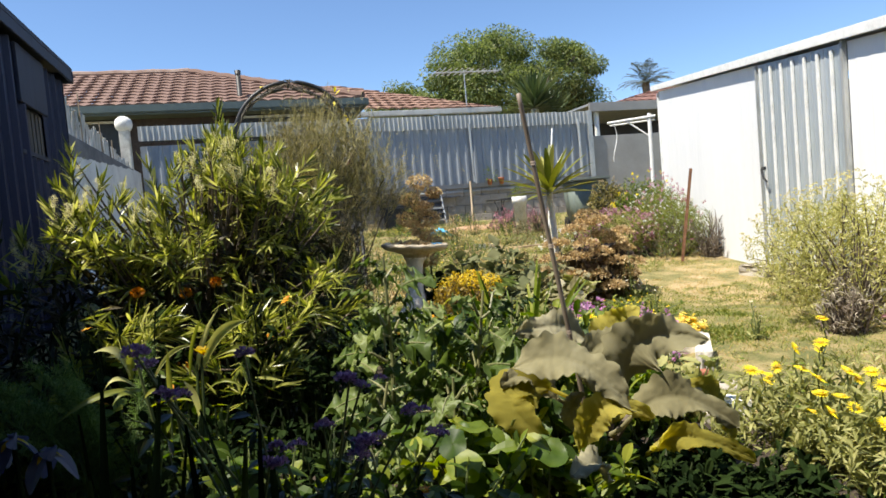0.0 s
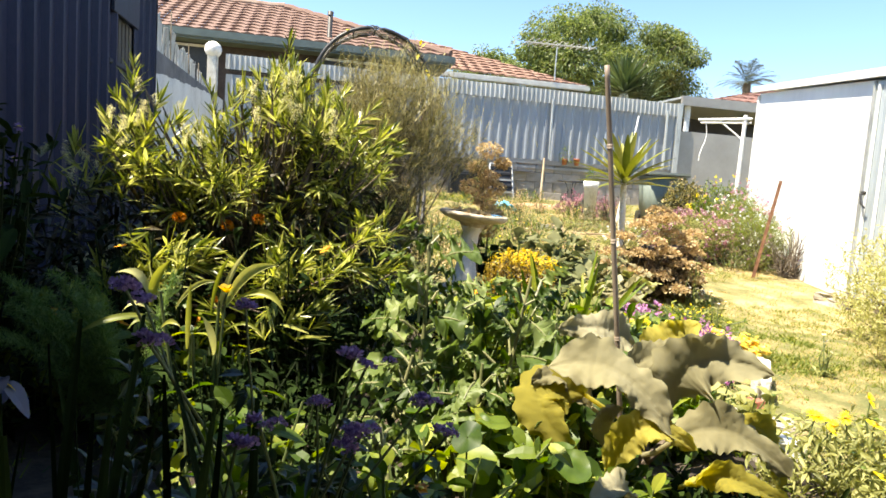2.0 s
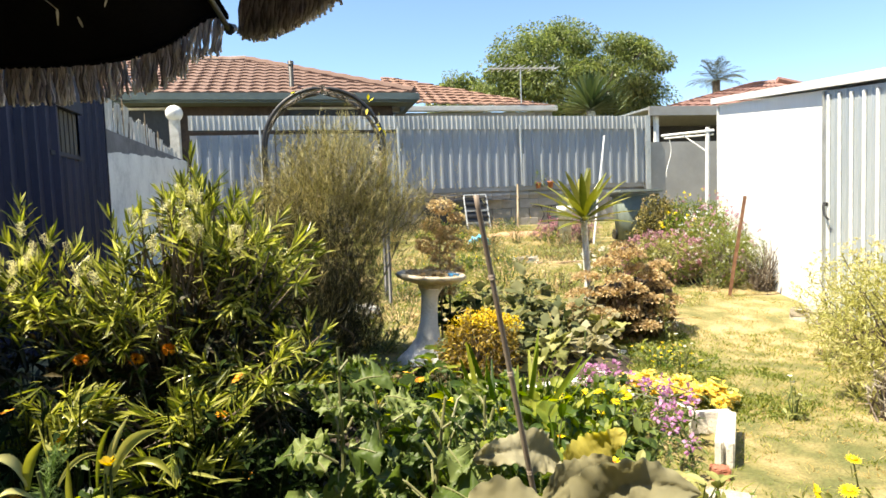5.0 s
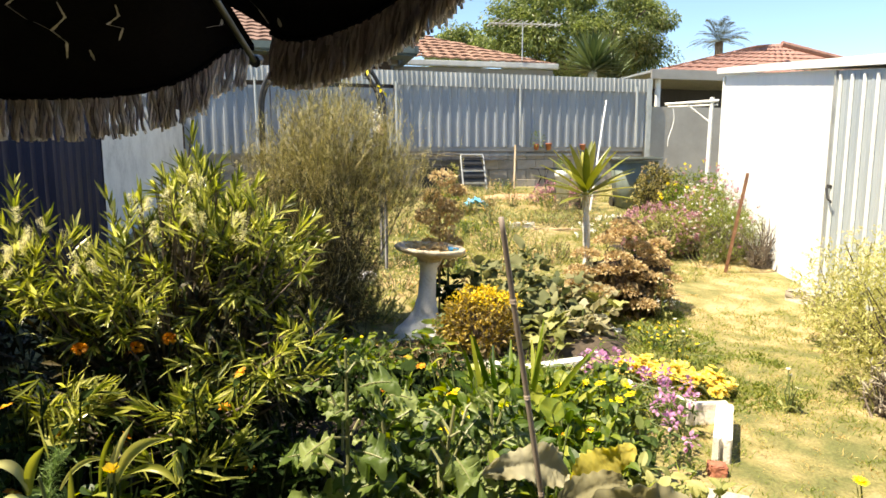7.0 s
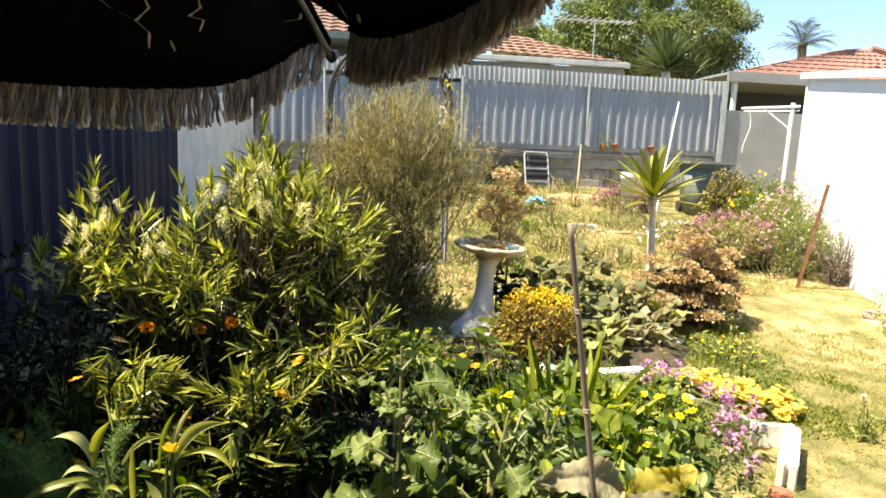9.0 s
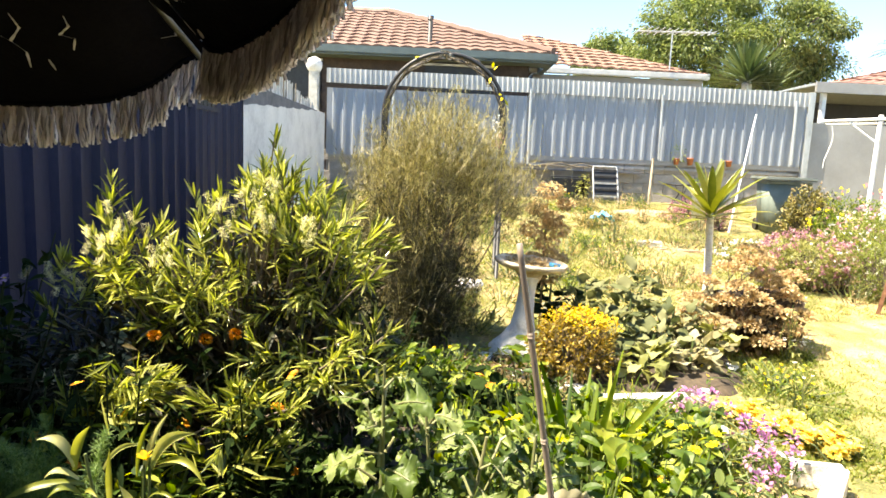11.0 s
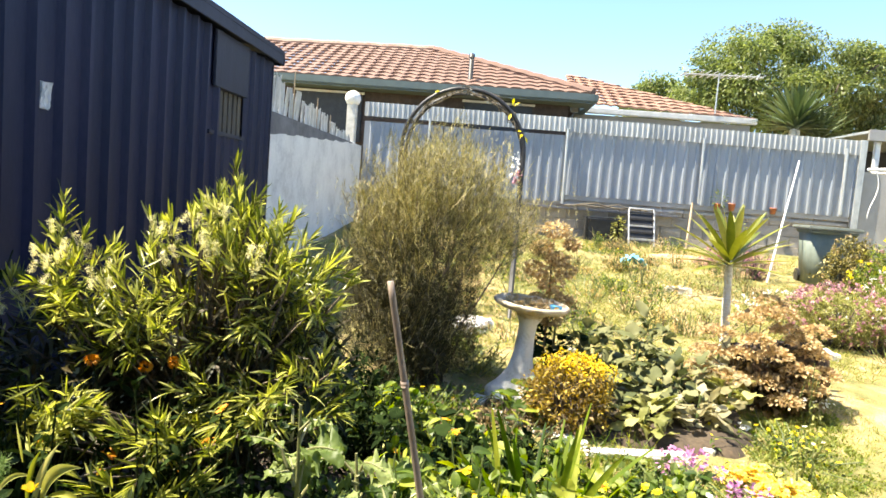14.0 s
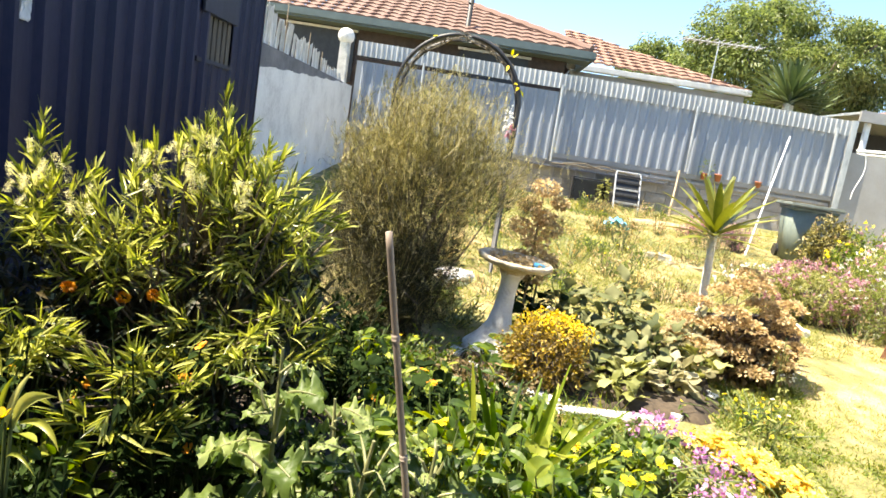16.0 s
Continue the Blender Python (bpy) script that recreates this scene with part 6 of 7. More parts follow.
def round_leaf_patch(at, spread, n, size, label, seed, mat="green", h=0.25):
    """Nasturtium-like round leaves held flat on thin stalks."""
    r = np.random.default_rng(seed)
    b = thing("nasturtium", at, label, "plant")
    s, st = Soup(), Soup()
    for k in range(n):
        x, y = r.normal(0, 0.5, 2) * spread
        z = h * r.uniform(0.4, 1.05)
        R = size * r.uniform(0.6, 1.1)
        th = np.linspace(0, 2 * np.pi, 15)
        ring = [np.stack([q * R * np.cos(th) * (1 + 0.05 * np.sin(5 * th)), q * R * np.sin(th), R * (0.25 * q**2 * r.uniform(-0.6, 1.2) + 0.13 * q**2 * np.sin(4 * th + k) + 0.05 * q**2 * np.sin(9 * th))], 1) for q in (0.04, 0.4, 0.75, 1.0)]
        v = np.concatenate(ring)
        tl = pose(x, y, z, r.normal(-12, 26), r.normal(0, 26), r.uniform(0, 360))
        s.add(moved((v, grid_quads(4, 15)), tl))
        st.add(tube([(x * 0.6, y * 0.6, 0), (x * 0.9, y * 0.9, z * 0.7), (x, y, z)], 0.003, 0.002, 5, False))
    part("foliage", s, mat, b, smooth=True)
    part("stemwork", st, "stem", b)


def yucca(name, at, top, n, leaf, width, trunk_r, mat, label, seed, flat=0.0):
    r = np.random.default_rng(seed)
    b = thing(name, at, label, "yucca")
    c = np.array(top) - np.array(at)
    k = 16
    q = np.linspace(0, 1, k)
    pts = c * q[:, None]
    v, f = tube(pts, trunk_r, trunk_r * 0.85, 12)
    v = v + r.normal(0, trunk_r * 0.09, v.shape)
    part("trunk", (v, f), "yucca_trunk", b, "pale ringed trunk", True)
    for i in range(n):
        az = i * 137.5
        e = 82 - 82 * (i / n) ** 0.85
        L = leaf * (0.72 + 0.4 * math.sin(math.pi * (0.2 + 0.7 * i / n))) * r.uniform(0.9, 1.08)
        d = np.array([[math.cos(radians(az)) * math.cos(radians(e)), math.sin(radians(az)) * math.cos(radians(e)), math.sin(radians(e))]])
        vf = blades(c[None] + d * trunk_r * 0.8 - np.array([[0, 0, 0.12 * leaf * i / n]]), d, L, width, 0.12 + flat, 7, 0.35, 0.55, 0.4, 0.05, 3, r)
        part("leaf", vf, mat, b, smooth=True)


def fern():
    r = np.random.default_rng(107)
    b = thing("asparagus_fern", (-0.37, 2.2, 0.08), "feathery bright green fern in the shade", "fern")
    for k in range(17):
        az, e = r.uniform(0.6, 4.2), r.uniform(0.8, 1.42)
        L = r.uniform(0.52, 0.72)
        d = np.array([math.cos(az) * math.cos(e), -math.sin(az) * math.cos(e) * 0.6, math.sin(e)])
        q = np.linspace(0.15, 1, 46)
        pts = d * L * q[:, None] - np.array([0, 0, 1]) * (0.22 * L * q**3)[:, None]
        s = Soup().add(tube(pts[::6], 0.003, 0.001, 5, False))
        pp = np.repeat(pts, 16, 0) + r.normal(0, 0.004, (46 * 16, 3))
        dd = unit(r.normal(size=(46 * 16, 3)) + d * 0.6)
        s.add(blades(pp, dd, 0.05 * np.repeat(1.15 - q, 16) + 0.015, 0.003, 0.1, 1, 0, 0.4, 0.5, 0.5, 2, r))
        part("frond", s, "fern", b)


def iris_clump():
    r = np.random.default_rng(108)
    b = thing("iris_clump", (-0.22, 1.12, 0.03), "clump of upright iris blades with white and violet flowers", "iris")
    n = 46
    p = np.concatenate([r.normal(0, 0.5, (n, 2)) * (0.2, 0.12), np.zeros((n, 1))], 1)
    d = unit(np.concatenate([r.normal(0, 0.14, (n, 2)), np.ones((n, 1))], 1))
    part("foliage", blades(p, d, r.uniform(0.4, 0.66, n), 0.016, 0.03, 5, 0.2, 0.35, 0.4, 0.6, 3, r), "shaded_dark_green", b)
    for x, y, z, m in ((-0.1, -0.02, 0.6, "blue_petal"), (-0.018, -0.02, 0.575, "iris_pale_shaded"), (-0.132, -0.03, 0.55, "blue_petal"), (-0.058, -0.01, 0.595, "iris_pale_shaded")):
        fl = Soup()
        fl.add(tube([(x * 0.5, y * 0.5, 0), (x, y, z)], 0.004, 0.003, 6))
        f = part("flower", fl, "shaded_dark_green", b, "iris flower on a stalk")
        th = np.linspace(0, 2 * np.pi, 7)[:-1]
        dd = np.stack([np.cos(th) * 0.6, np.sin(th) * 0.6, np.where(np.arange(6) % 2, 1.0, -0.1)], 1)
        part("petal_ring", blades(np.repeat([[x, y, z]], 6, 0), dd, np.where(np.arange(6) % 2, 0.03, 0.032), np.where(np.arange(6) % 2, 0.024, 0.03), 1.1, 6, 0.3, 0.6, 0.6, 0.2, 5, r), m, f)
        part("beard", blades(np.repeat([[x, y, z + 0.003]], 3, 0), dd[::2], np.full(3, 0.018), np.full(3, 0.007), 0.5, 3, 0.3, 0.6, 0.6, 0.2, 3, r), "gold", f, "yellow beard of the flower")


def heliotrope():
    r = np.random.default_rng(109)
    b = thing("heliotrope", (0.06, 1.28, 0.03), "dark-leaved heliotrope with mauve flower heads", "flower")
    heads = [(-0.15, 1.262, 0.69), (-0.15, 1.376, 0.645), (0.008, 1.3, 0.66), (-0.104, 1.2, 0.63), (0.17, 1.227, 0.612), (0.19, 1.23, 0.6), (0.03, 1.03, 0.56), (0.05, 1.1, 0.552), (0.119, 1.22, 0.545), (0.16, 1.1, 0.525), (0.175, 1.11, 0.54), (0.292, 1.3, 0.516), (0.324, 1.25, 0.484), (0.218, 1.1, 0.432)]
    at = np.array([0.06, 1.28, 0.03])
    tips = np.array(heads) - at
    for q in tips:
        part("stem", stems_to((0, 0, 0), [q], r, 0.0032, 0.002, 0.02, 6, 0.05), "stem", b)
    inner = np.concatenate([tips - (0, 0, 0.1), tips - (0, 0, 0.2), r.normal(0, 1, (46, 3)) * (0.16, 0.08, 0.08) + (0.0, -0.04, 0.25)])
    part("foliage", shoots_of(inner, unit(r.normal(0, 0.35, inner.shape) + (0, 0, 1.0)), 0.14, 16, 0.042, 0.014, 0.3, r, 1.0, 0.6, 4), "heliotrope_leaf", b)
    for q in tips:
        s = Soup()
        for k in range(r.integers(4, 7)):
            o = q + r.normal(0, 0.009, 3) * (1.2, 1, 0.5)
            p, u = ball_points(30, o, (0.009, 0.009, 0.007), r, 0.6, True)
            s.add(blades(p, u + (0, 0, 0.3), 0.006, 0.006, 0.0, 2, 0.3, 0.5, 0.6, 0.5, 3, r))
        part("flower_head", s, "purple", b, "mauve flower head")


def strap_leaf(base, mid, tip, width, lean=0.0, rows=13):
    """A smooth folded blade from base over mid to tip, broadest past its middle."""
    a, b, c = (np.array(q, float) for q in (base, mid, tip))
    q = np.linspace(0, 1, rows)[:, None]
    line = a * (1 - q) ** 2 + (2 * b - (a + c) / 2) * 2 * q * (1 - q) + c * q**2
    side = unit(np.cross(c - a, np.array([0.1, -0.8, 0.6]))) + np.array([0, 0.5, lean])
    half = width * 0.5 * (0.18 + 0.82 * np.sin(math.pi * np.clip(q * 0.92 + 0.06, 0, 1)) ** 0.8) * (1 - q**7)
    cup = np.array([0, -0.35, 0.25])
    v = np.stack([line - side * half + cup * half, line - side * half * 0.5 + cup * half * 0.3, line, line + side * half * 0.5 + cup * half * 0.3, line + side * half + cup * half], 1)
    return v.reshape(-1, 3), grid_quads(rows, 5)


def lily():
    r = np.random.default_rng(110)
    at = np.array([-0.17, 2.12, 0.03])
    b = thing("ginger_lily", tuple(at), "yellow-green broad-leaved lily at the bed front", "lily")
    blades_at = (((-0.117, 2.102, 0.494), (-0.062, 2.069, 0.587), (0.020, 2.047, 0.619), 0.048), ((-0.095, 2.091, 0.516), (-0.013, 2.058, 0.540), (0.038, 2.036, 0.492), 0.036), ((-0.301, 2.080, 0.494), (-0.289, 2.080, 0.565), (-0.253, 2.069, 0.619), 0.034), ((-0.301, 2.080, 0.505), (-0.329, 2.069, 0.576), (-0.383, 2.058, 0.581), 0.026),
                 ((-0.138, 2.102, 0.472), (-0.111, 2.091, 0.570), (-0.062, 2.080, 0.658), 0.02), ((-0.155, 2.102, 0.472), (-0.138, 2.091, 0.570), (-0.106, 2.080, 0.636), 0.016), ((-0.207, 2.069, 0.385), (-0.204, 2.058, 0.483), (-0.201, 2.058, 0.568), 0.018), ((-0.280, 2.080, 0.461), (-0.378, 2.047, 0.467), (-0.476, 2.026, 0.418), 0.02), ((-0.138, 2.058, 0.374), (-0.144, 2.047, 0.429), (-0.169, 2.036, 0.483), 0.022),
                 ((-0.291, 2.080, 0.472), (-0.329, 2.058, 0.505), (-0.362, 2.047, 0.483), 0.02), ((-0.285, 2.080, 0.429), (-0.313, 2.047, 0.467), (-0.345, 2.026, 0.440), 0.02), ((-0.280, 2.080, 0.429), (-0.247, 2.047, 0.461), (-0.215, 2.026, 0.451), 0.022), ((-0.117, 2.080, 0.429), (-0.062, 2.047, 0.461), (-0.008, 2.026, 0.429), 0.022), ((-0.247, 2.113, 0.483), (-0.193, 2.102, 0.549), (-0.127, 2.091, 0.560), 0.02))
    for base, mid, tip, w in blades_at:
        part("leaf", strap_leaf(base - at, mid - at, tip - at, w * 0.72, r.normal(0, 0.15)), "lily_leaf", b, smooth=True)
    for x, z in ((-0.135, 0.51), (-0.12, 0.53), (-0.285, 0.53), (-0.2, 0.42)):
        part("stem", Soup().add(tube([((x - at[0]) * 0.3, 0, 0), ((x - at[0]) * 0.7, -0.01, z * 0.5), (x - at[0], -0.02, z - at[2])], 0.006, 0.004, 8)), "stem", b)
    part("flower", blades(np.repeat([(0.055, -0.06, 0.51)], 6, 0), np.array([(math.cos(a) * 0.6, math.sin(a) * 0.5 - 0.2, 0.5) for a in range(6)]), 0.026, 0.02, 0.0, 4, 0.3, 0.5, 0.6, 0.2, 3, r), "gold", b, "yellow cup-shaped flower")


def marigolds(at, heads, seed):
    """A leafy plant, coloured dark for the shade, with a few large orange heads."""
    r = np.random.default_rng(seed)
    b = thing("marigold", at, "marigold with big orange flower heads, leaves coloured dark for shade", "flower", "marigolds under the shrub")
    at = np.array(at)
    for h in heads:
        q = np.array(h) - at
        part("stem", stems_to((0, 0, 0), [q], r, 0.004, 0.003, 0.01, 6, 0.02), "stem_shaded", b)
        p, u = ball_points(80, q, (0.015, 0.015, 0.011), r, 0.7)
        part("flower_head", blades(p, u + r.normal(0, 0.4, u.shape), 0.012, 0.011, 0.1, 3, 0.3, 0.5, 0.65, 0.6, 3, r), "orange_petal", b, "ruffled orange flower")
    tips = np.array(heads) - at
    inner = np.concatenate([tips - (0, 0, 0.06 + 0.09 * k) for k in range(4)]) + r.normal(0, 0.04, (4 * len(heads), 3))
    part("foliage", shoots_of(inner, unit(r.normal(0, 0.4, inner.shape) + (0, 0, 1.0)), 0.1, 12, 0.06, 0.022, 0.2, r, 1.0, 0.5, 3), "shaded_dark_green", b)


def yellow_daisies():
    r = np.random.default_rng(111)
    at = np.array([1.72, 1.86, 0.02])
    heads = [(1.79, 0.42), (1.57, 0.3), (1.7, 0.33), (1.48, 0.3), (1.56, 0.27), (1.72, 0.2), (1.93, 0.22), (1.62, 0.22), (1.75, 0.35), (1.66, 0.28), (1.84, 0.3)]
    b = thing("daisy_bush", tuple(at), "sprawling yellow daisies with grey-green leaves", "flower")
    p = np.array([(x, 1.85 + r.normal(0, 0.06), z) for x, z in heads])
    more = np.stack([r.uniform(1.45, 2.05, 26), r.uniform(1.35, 1.75, 26), r.uniform(0.18, 0.34, 26)], 1)
    p = np.concatenate([p, more]) - at
    st = Soup()
    for q in p:
        u = r.normal(0, 0.03, 2)
        st.add(tube([(q[0] * 0.75 + u[0], q[1] * 0.75 + u[1], -0.02), (q[0] * 0.85 - u[1], q[1] * 0.85 + u[0], q[2] * 0.45), (q[0] + u[1] * 0.3, q[1], q[2] * 0.8), q], 0.0035, 0.002, 5, False))
    part("stemwork", st, "stem", b)
    inner = np.concatenate([p - (0, 0, 0.05), np.stack([r.uniform(-0.3, 0.34, 260), r.uniform(-0.5, 0.14, 260), r.uniform(0.05, 0.26, 260)], 1)])
    part("foliage", shoots_of(inner, unit(r.normal(0, 0.4, inner.shape) + (0, 0, 1.0)), 0.16, 20, 0.048, 0.011, 0.2, r, 0.9, 0.5, 3), "sage", b)
    part("blossom", domes(inner[-40:] + (0, 0, 0.02), 0.008), "green", b)
    for q in p:
        h = part("flower_head", daisy_heads(q[None], 0.026 * r.uniform(0.85, 1.15), 17, (0.0, -0.35, 1), r), "yellow", b, "yellow daisy flower")
        part("flower_eye", domes(q[None] + (0, -0.002, 0.003), 0.01), "gold", h)


def bloom_shrub(name, at, c, rad, n, leafm, leaf, width, label, seed, blooms=(), per=12, tall=0.4):
    """A rounded shrub with uneven outline; blooms: (material, count, size)."""
    r = np.random.default_rng(seed)
    b = thing(name, at, label, "shrub")
    u = unit(r.normal(size=(n, 3)))
    w = np.array([1 + 0.25 * noise.noise(Vector(q * 2.0) + Vector((seed, 0, 0))) for q in u])[:, None]
    tips = np.array(c) + u * r.uniform(0.45, 1, (n, 1)) ** 0.6 * w * np.array(rad)
    tips = tips[tips[:, 2] > 0.02]
    dirs = unit(u[: len(tips)] * 0.5 + np.array([0, 0, tall + 0.4]) + r.normal(0, 0.3, tips.shape))
    part("branchwork", stems_to((0, 0, 0), tips[:: max(1, len(tips) // 60)], r, 0.007, 0.002), "bark", b)
    part("foliage", shoots_of(tips, dirs, rad[2] * 0.35, per, leaf, width, 0.15, r, 0.9, 0.6, 2, 3), leafm, b)
    for mat, count, size in blooms:
        k = r.choice(len(tips), min(count, len(tips)), False)
        o = (tips[k] - c) / rad
        p = np.array(c) + unit(o) * np.array(rad) * r.uniform(0.92, 1.06, (len(k), 1)) + (0, 0, 0.02)
        pts = np.repeat(p, 9, 0) + r.normal(0, size * 0.5, (len(p) * 9, 3))
        part("blossom", specks(pts, size * 0.55, r), mat, b)
    return b


def dry_stump():
    r = np.random.default_rng(120)
    b = thing("tree_stump", (3.08, 5.38, ground_z(5.38) - 0.02), "dark rotting log lying under dry tan flower heads", "log")
    q = np.linspace(0, 1, 14)
    v, f = tube(np.stack([-0.34 + 0.54 * q, -0.1 + 0.06 * q, 0.19 + 0.04 * q + 0.03 * np.sin(3 * q)], 1), 0.2, 0.17, 36)
    v = v + np.array([noise.noise(Vector(p * 7)) * 0.09 + noise.noise(Vector(p * 24)) * 0.06 for p in v])[:, None] * unit(r.normal(size=(len(v), 3)) * 0.3 + 1)
    part("log", (v, f), "log", b, smooth=True)
    k = thing("dried_hydrangea", (2.75, 5.2, ground_z(5.2)), "dry tan flower heads sprawling over a log", "flower")
    heads = [(2.79, 5.15, 0.66), (2.96, 5.15, 0.56), (2.84, 5.0, 0.42), (2.5, 5.1, 0.52), (3.0, 5.0, 0.33), (2.78, 4.98, 0.24), (2.66, 5.1, 0.62), (2.9, 5.1, 0.68), (2.62, 5.0, 0.4), (3.05, 5.1, 0.5), (2.42, 5.05, 0.4), (2.86, 5.2, 0.74), (2.72, 5.0, 0.5), (2.35, 4.95, 0.3), (2.55, 4.92, 0.26), (3.08, 4.98, 0.22), (2.9, 4.92, 0.14), (3.14, 5.14, 0.42), (3.18, 5.2, 0.56), (3.2, 5.08, 0.3)]
    at = np.array([2.75, 5.2, float(ground_z(5.2))])
    part("stemwork", stems_to((0, 0, 0), np.array(heads) - at, r, 0.006, 0.003), "twig", k)
    for q in heads:
        p, u = ball_points(300, np.array(q) - at, (0.11, 0.1, 0.06), r, 0.55, True)
        part("flower_head", blades(p, u + r.normal(0, 0.6, u.shape), 0.026, 0.02, 0.1, 2, 0.3, r=r), "tan", k)
    p, u = ball_points(420, (0.17, -0.12, 0.22), (0.34, 0.16, 0.22), r, 0.3)
    part("dead_foliage", blades(p + (0, 0, -0.05), r.normal(size=u.shape), 0.06, 0.036, 0.4, 3, 0.3, r=r), "dry_brown", k, "curled dead leaves")
    p, u = ball_points(50, (0.32, -0.22, 0.14), (0.16, 0.1, 0.08), r, 0.3)
    part("blossom", blades(p, u, 0.022, 0.018, 0.1, 2, 0.3, r=r), "white_petal", k)


def felt_clump():
    """Lower felt-leaved succulents between the bath and the log."""
    r = np.random.default_rng(121)
    for k, (x, y, h, n, mat) in enumerate(((1.95, 5.0, 0.38, 18, "felt_green"), (2.2, 4.85, 0.34, 16, "felt_green"), (1.65, 5.1, 0.42, 22, "felt_green"), (2.42, 4.95, 0.3, 15, "felt"), (2.1, 5.25, 0.45, 16, "felt_green"), (1.42, 5.2, 0.45, 20, "shaded_dark_green"), (2.0, 4.62, 0.22, 14, "felt_green"), (2.6, 5.35, 0.3, 12, "felt"), (1.75, 4.78, 0.3, 16, "felt_green"), (2.25, 4.6, 0.2, 14, "felt"), (2.5, 4.8, 0.2, 12, "sage"), (1.9, 4.42, 0.16, 12, "sage"), (1.2, 4.5, 0.14, 10, "green"))):
        b = thing("felt_leaf_plant", (x, y, ground_z(y) + 0.03), "low clump of broad dull grey-green leaves" if mat != "shaded_dark_green" else "dark broad-leaved plant beside the bird bath", "plant", "clumps in the middle bed")
        s = Soup()
        for i in range(int(n * 3.2)):
            L = r.uniform(0.06, 0.14)
            v, f = lobed_leaf(L, L * r.uniform(0.55, 0.8), r, 1, r.uniform(0.1, 0.6), 0.2, 11, 7)
            s.add(moved((v, f), pose(r.normal(0, 0.04), r.normal(0, 0.04), h * r.uniform(0.15, 1.05), 0, 0, r.uniform(0, 360)) @ pose(r.uniform(0.02, 0.12), 0, 0, r.uniform(-35, 35), -r.uniform(-15, 80), 0)))
        part("foliage", s, mat, b, smooth=True)
        part("stem", Soup().add(tube([(0, 0, -0.03), (0.01, 0, h)], 0.012, 0.007, 6)), "stem", b)


def dry_spike():
    r = np.random.default_rng(122)
    b = thing("dried_flower_stalk", (1.36, 5.2, 0.05), "tall tan dried flower stalk behind the bird bath", "flower")
    part("stem", Soup().add(tube([(0, 0, 0), (0.0, 0, 0.6), (0.0, -0.03, 1.08)], 0.009, 0.005, 6)), "twig", b)
    for x, z, w in ((0.0, 1.08, 0.085), (0.12, 0.99, 0.05), (-0.08, 0.95, 0.07), (0.03, 0.88, 0.07), (-0.1, 0.8, 0.08), (0.09, 0.8, 0.07), (0.0, 0.7, 0.08), (0.08, 0.6, 0.07), (-0.07, 0.58, 0.07), (0.02, 0.47, 0.08)):
        y = r.normal(-0.03, 0.04)
        head = Soup().add(tube([(0, -0.01, z - 0.14), (x * 0.6, y * 0.6, z - 0.05), (x, y, z)], 0.004, 0.003, 5, False))
        p, u = ball_points(260, (x, y, z), (w * 1.15, w * 1.15, w * 0.65), r, 0.4)
        head.add(blades(p, u + r.normal(0, 0.7, u.shape), 0.026, 0.02, 0.1, 2, 0.3, r=r))
        part("flower_head", head, "tan", b)


def golden_bush():
    r = np.random.default_rng(123)
    b = bloom_shrub("golden_shrub", (1.45, 4.42, 0.03), (0, 0, 0.19), (0.29, 0.24, 0.2), 520, "golden_mix", 0.032, 0.013, "rounded shrub with golden yellow leaves", 124, (), 9)
    p, u = ball_points(2200, (0.02, 0, 0.2), (0.3, 0.25, 0.22), r, 0.8, True)
    p[:, 2] += 0.035 * np.sin(p[:, 0] * 31) * np.cos(p[:, 1] * 27)
    p = p[p[:, 2] > 0.3 + 0.1 * r.uniform(size=2200) - 0.25 * p[:, 0] * 0.4]
    part("foliage", blades(p, r.normal(size=p.shape) + (0, 0, 0.6), 0.022, 0.014, 0.2, 2, 0.2, r=r), "gold", b)
    p, u = ball_points(320, (0, 0, 0.12), (0.27, 0.22, 0.14), r, 0.5)
    part("foliage", blades(p, u, 0.045, 0.02, 0.2, 3, 0.2, r=r), "dry_brown", b)


def pink_stocks():
    r = np.random.default_rng(125)
    b = thing("stock_flowers", (1.92, 3.45, 0.0), "pink stock flowers on thin grey-green stems", "flower")
    heads = np.array([(1.76, 3.4, 0.2), (1.82, 3.42, 0.26), (1.88, 3.4, 0.28), (2.02, 3.35, 0.2), (2.08, 3.25, 0.14), (1.92, 3.3, 0.12), (1.97, 3.42, 0.23), (2.1, 3.1, 0.22), (2.05, 2.98, 0.2), (1.95, 3.2, 0.24), (1.86, 3.5, 0.24), (2.0, 3.15, 0.26), (1.9, 3.6, 0.22), (2.12, 3.3, 0.2), (1.98, 3.05, 0.16), (1.86, 2.96, 0.2), (1.8, 2.76, 0.2), (1.9, 2.84, 0.18), (1.84, 2.66, 0.16), (1.93, 3.0, 0.24), (1.8, 3.5, 0.26), (1.74, 3.46, 0.24)]) - (1.92, 3.45, 0)
    part("stemwork", stems_to((0.03, -0.2, 0), heads, r, 0.004, 0.003, 0.01, 5, 0.2), "stem", b)
    q = np.concatenate([heads - (0, 0, 0.06), heads - (0.02, 0, 0.12)])
    part("foliage", shoots_of(q, unit(r.normal(0, 0.3, q.shape) + (0, 0, 1.0)), 0.12, 12, 0.06, 0.012, 0.25, r), "kale", b)
    for h in heads:
        p, u = ball_points(26, h + (0, 0, 0.0), (0.025, 0.025, 0.04), r, 0.4)
        part("flower_spike", blades(p, u + (0, 0, 0.2), 0.02, 0.016, 0.05, 2, 0.25, r=r), "pink", b, "pink flower spike")


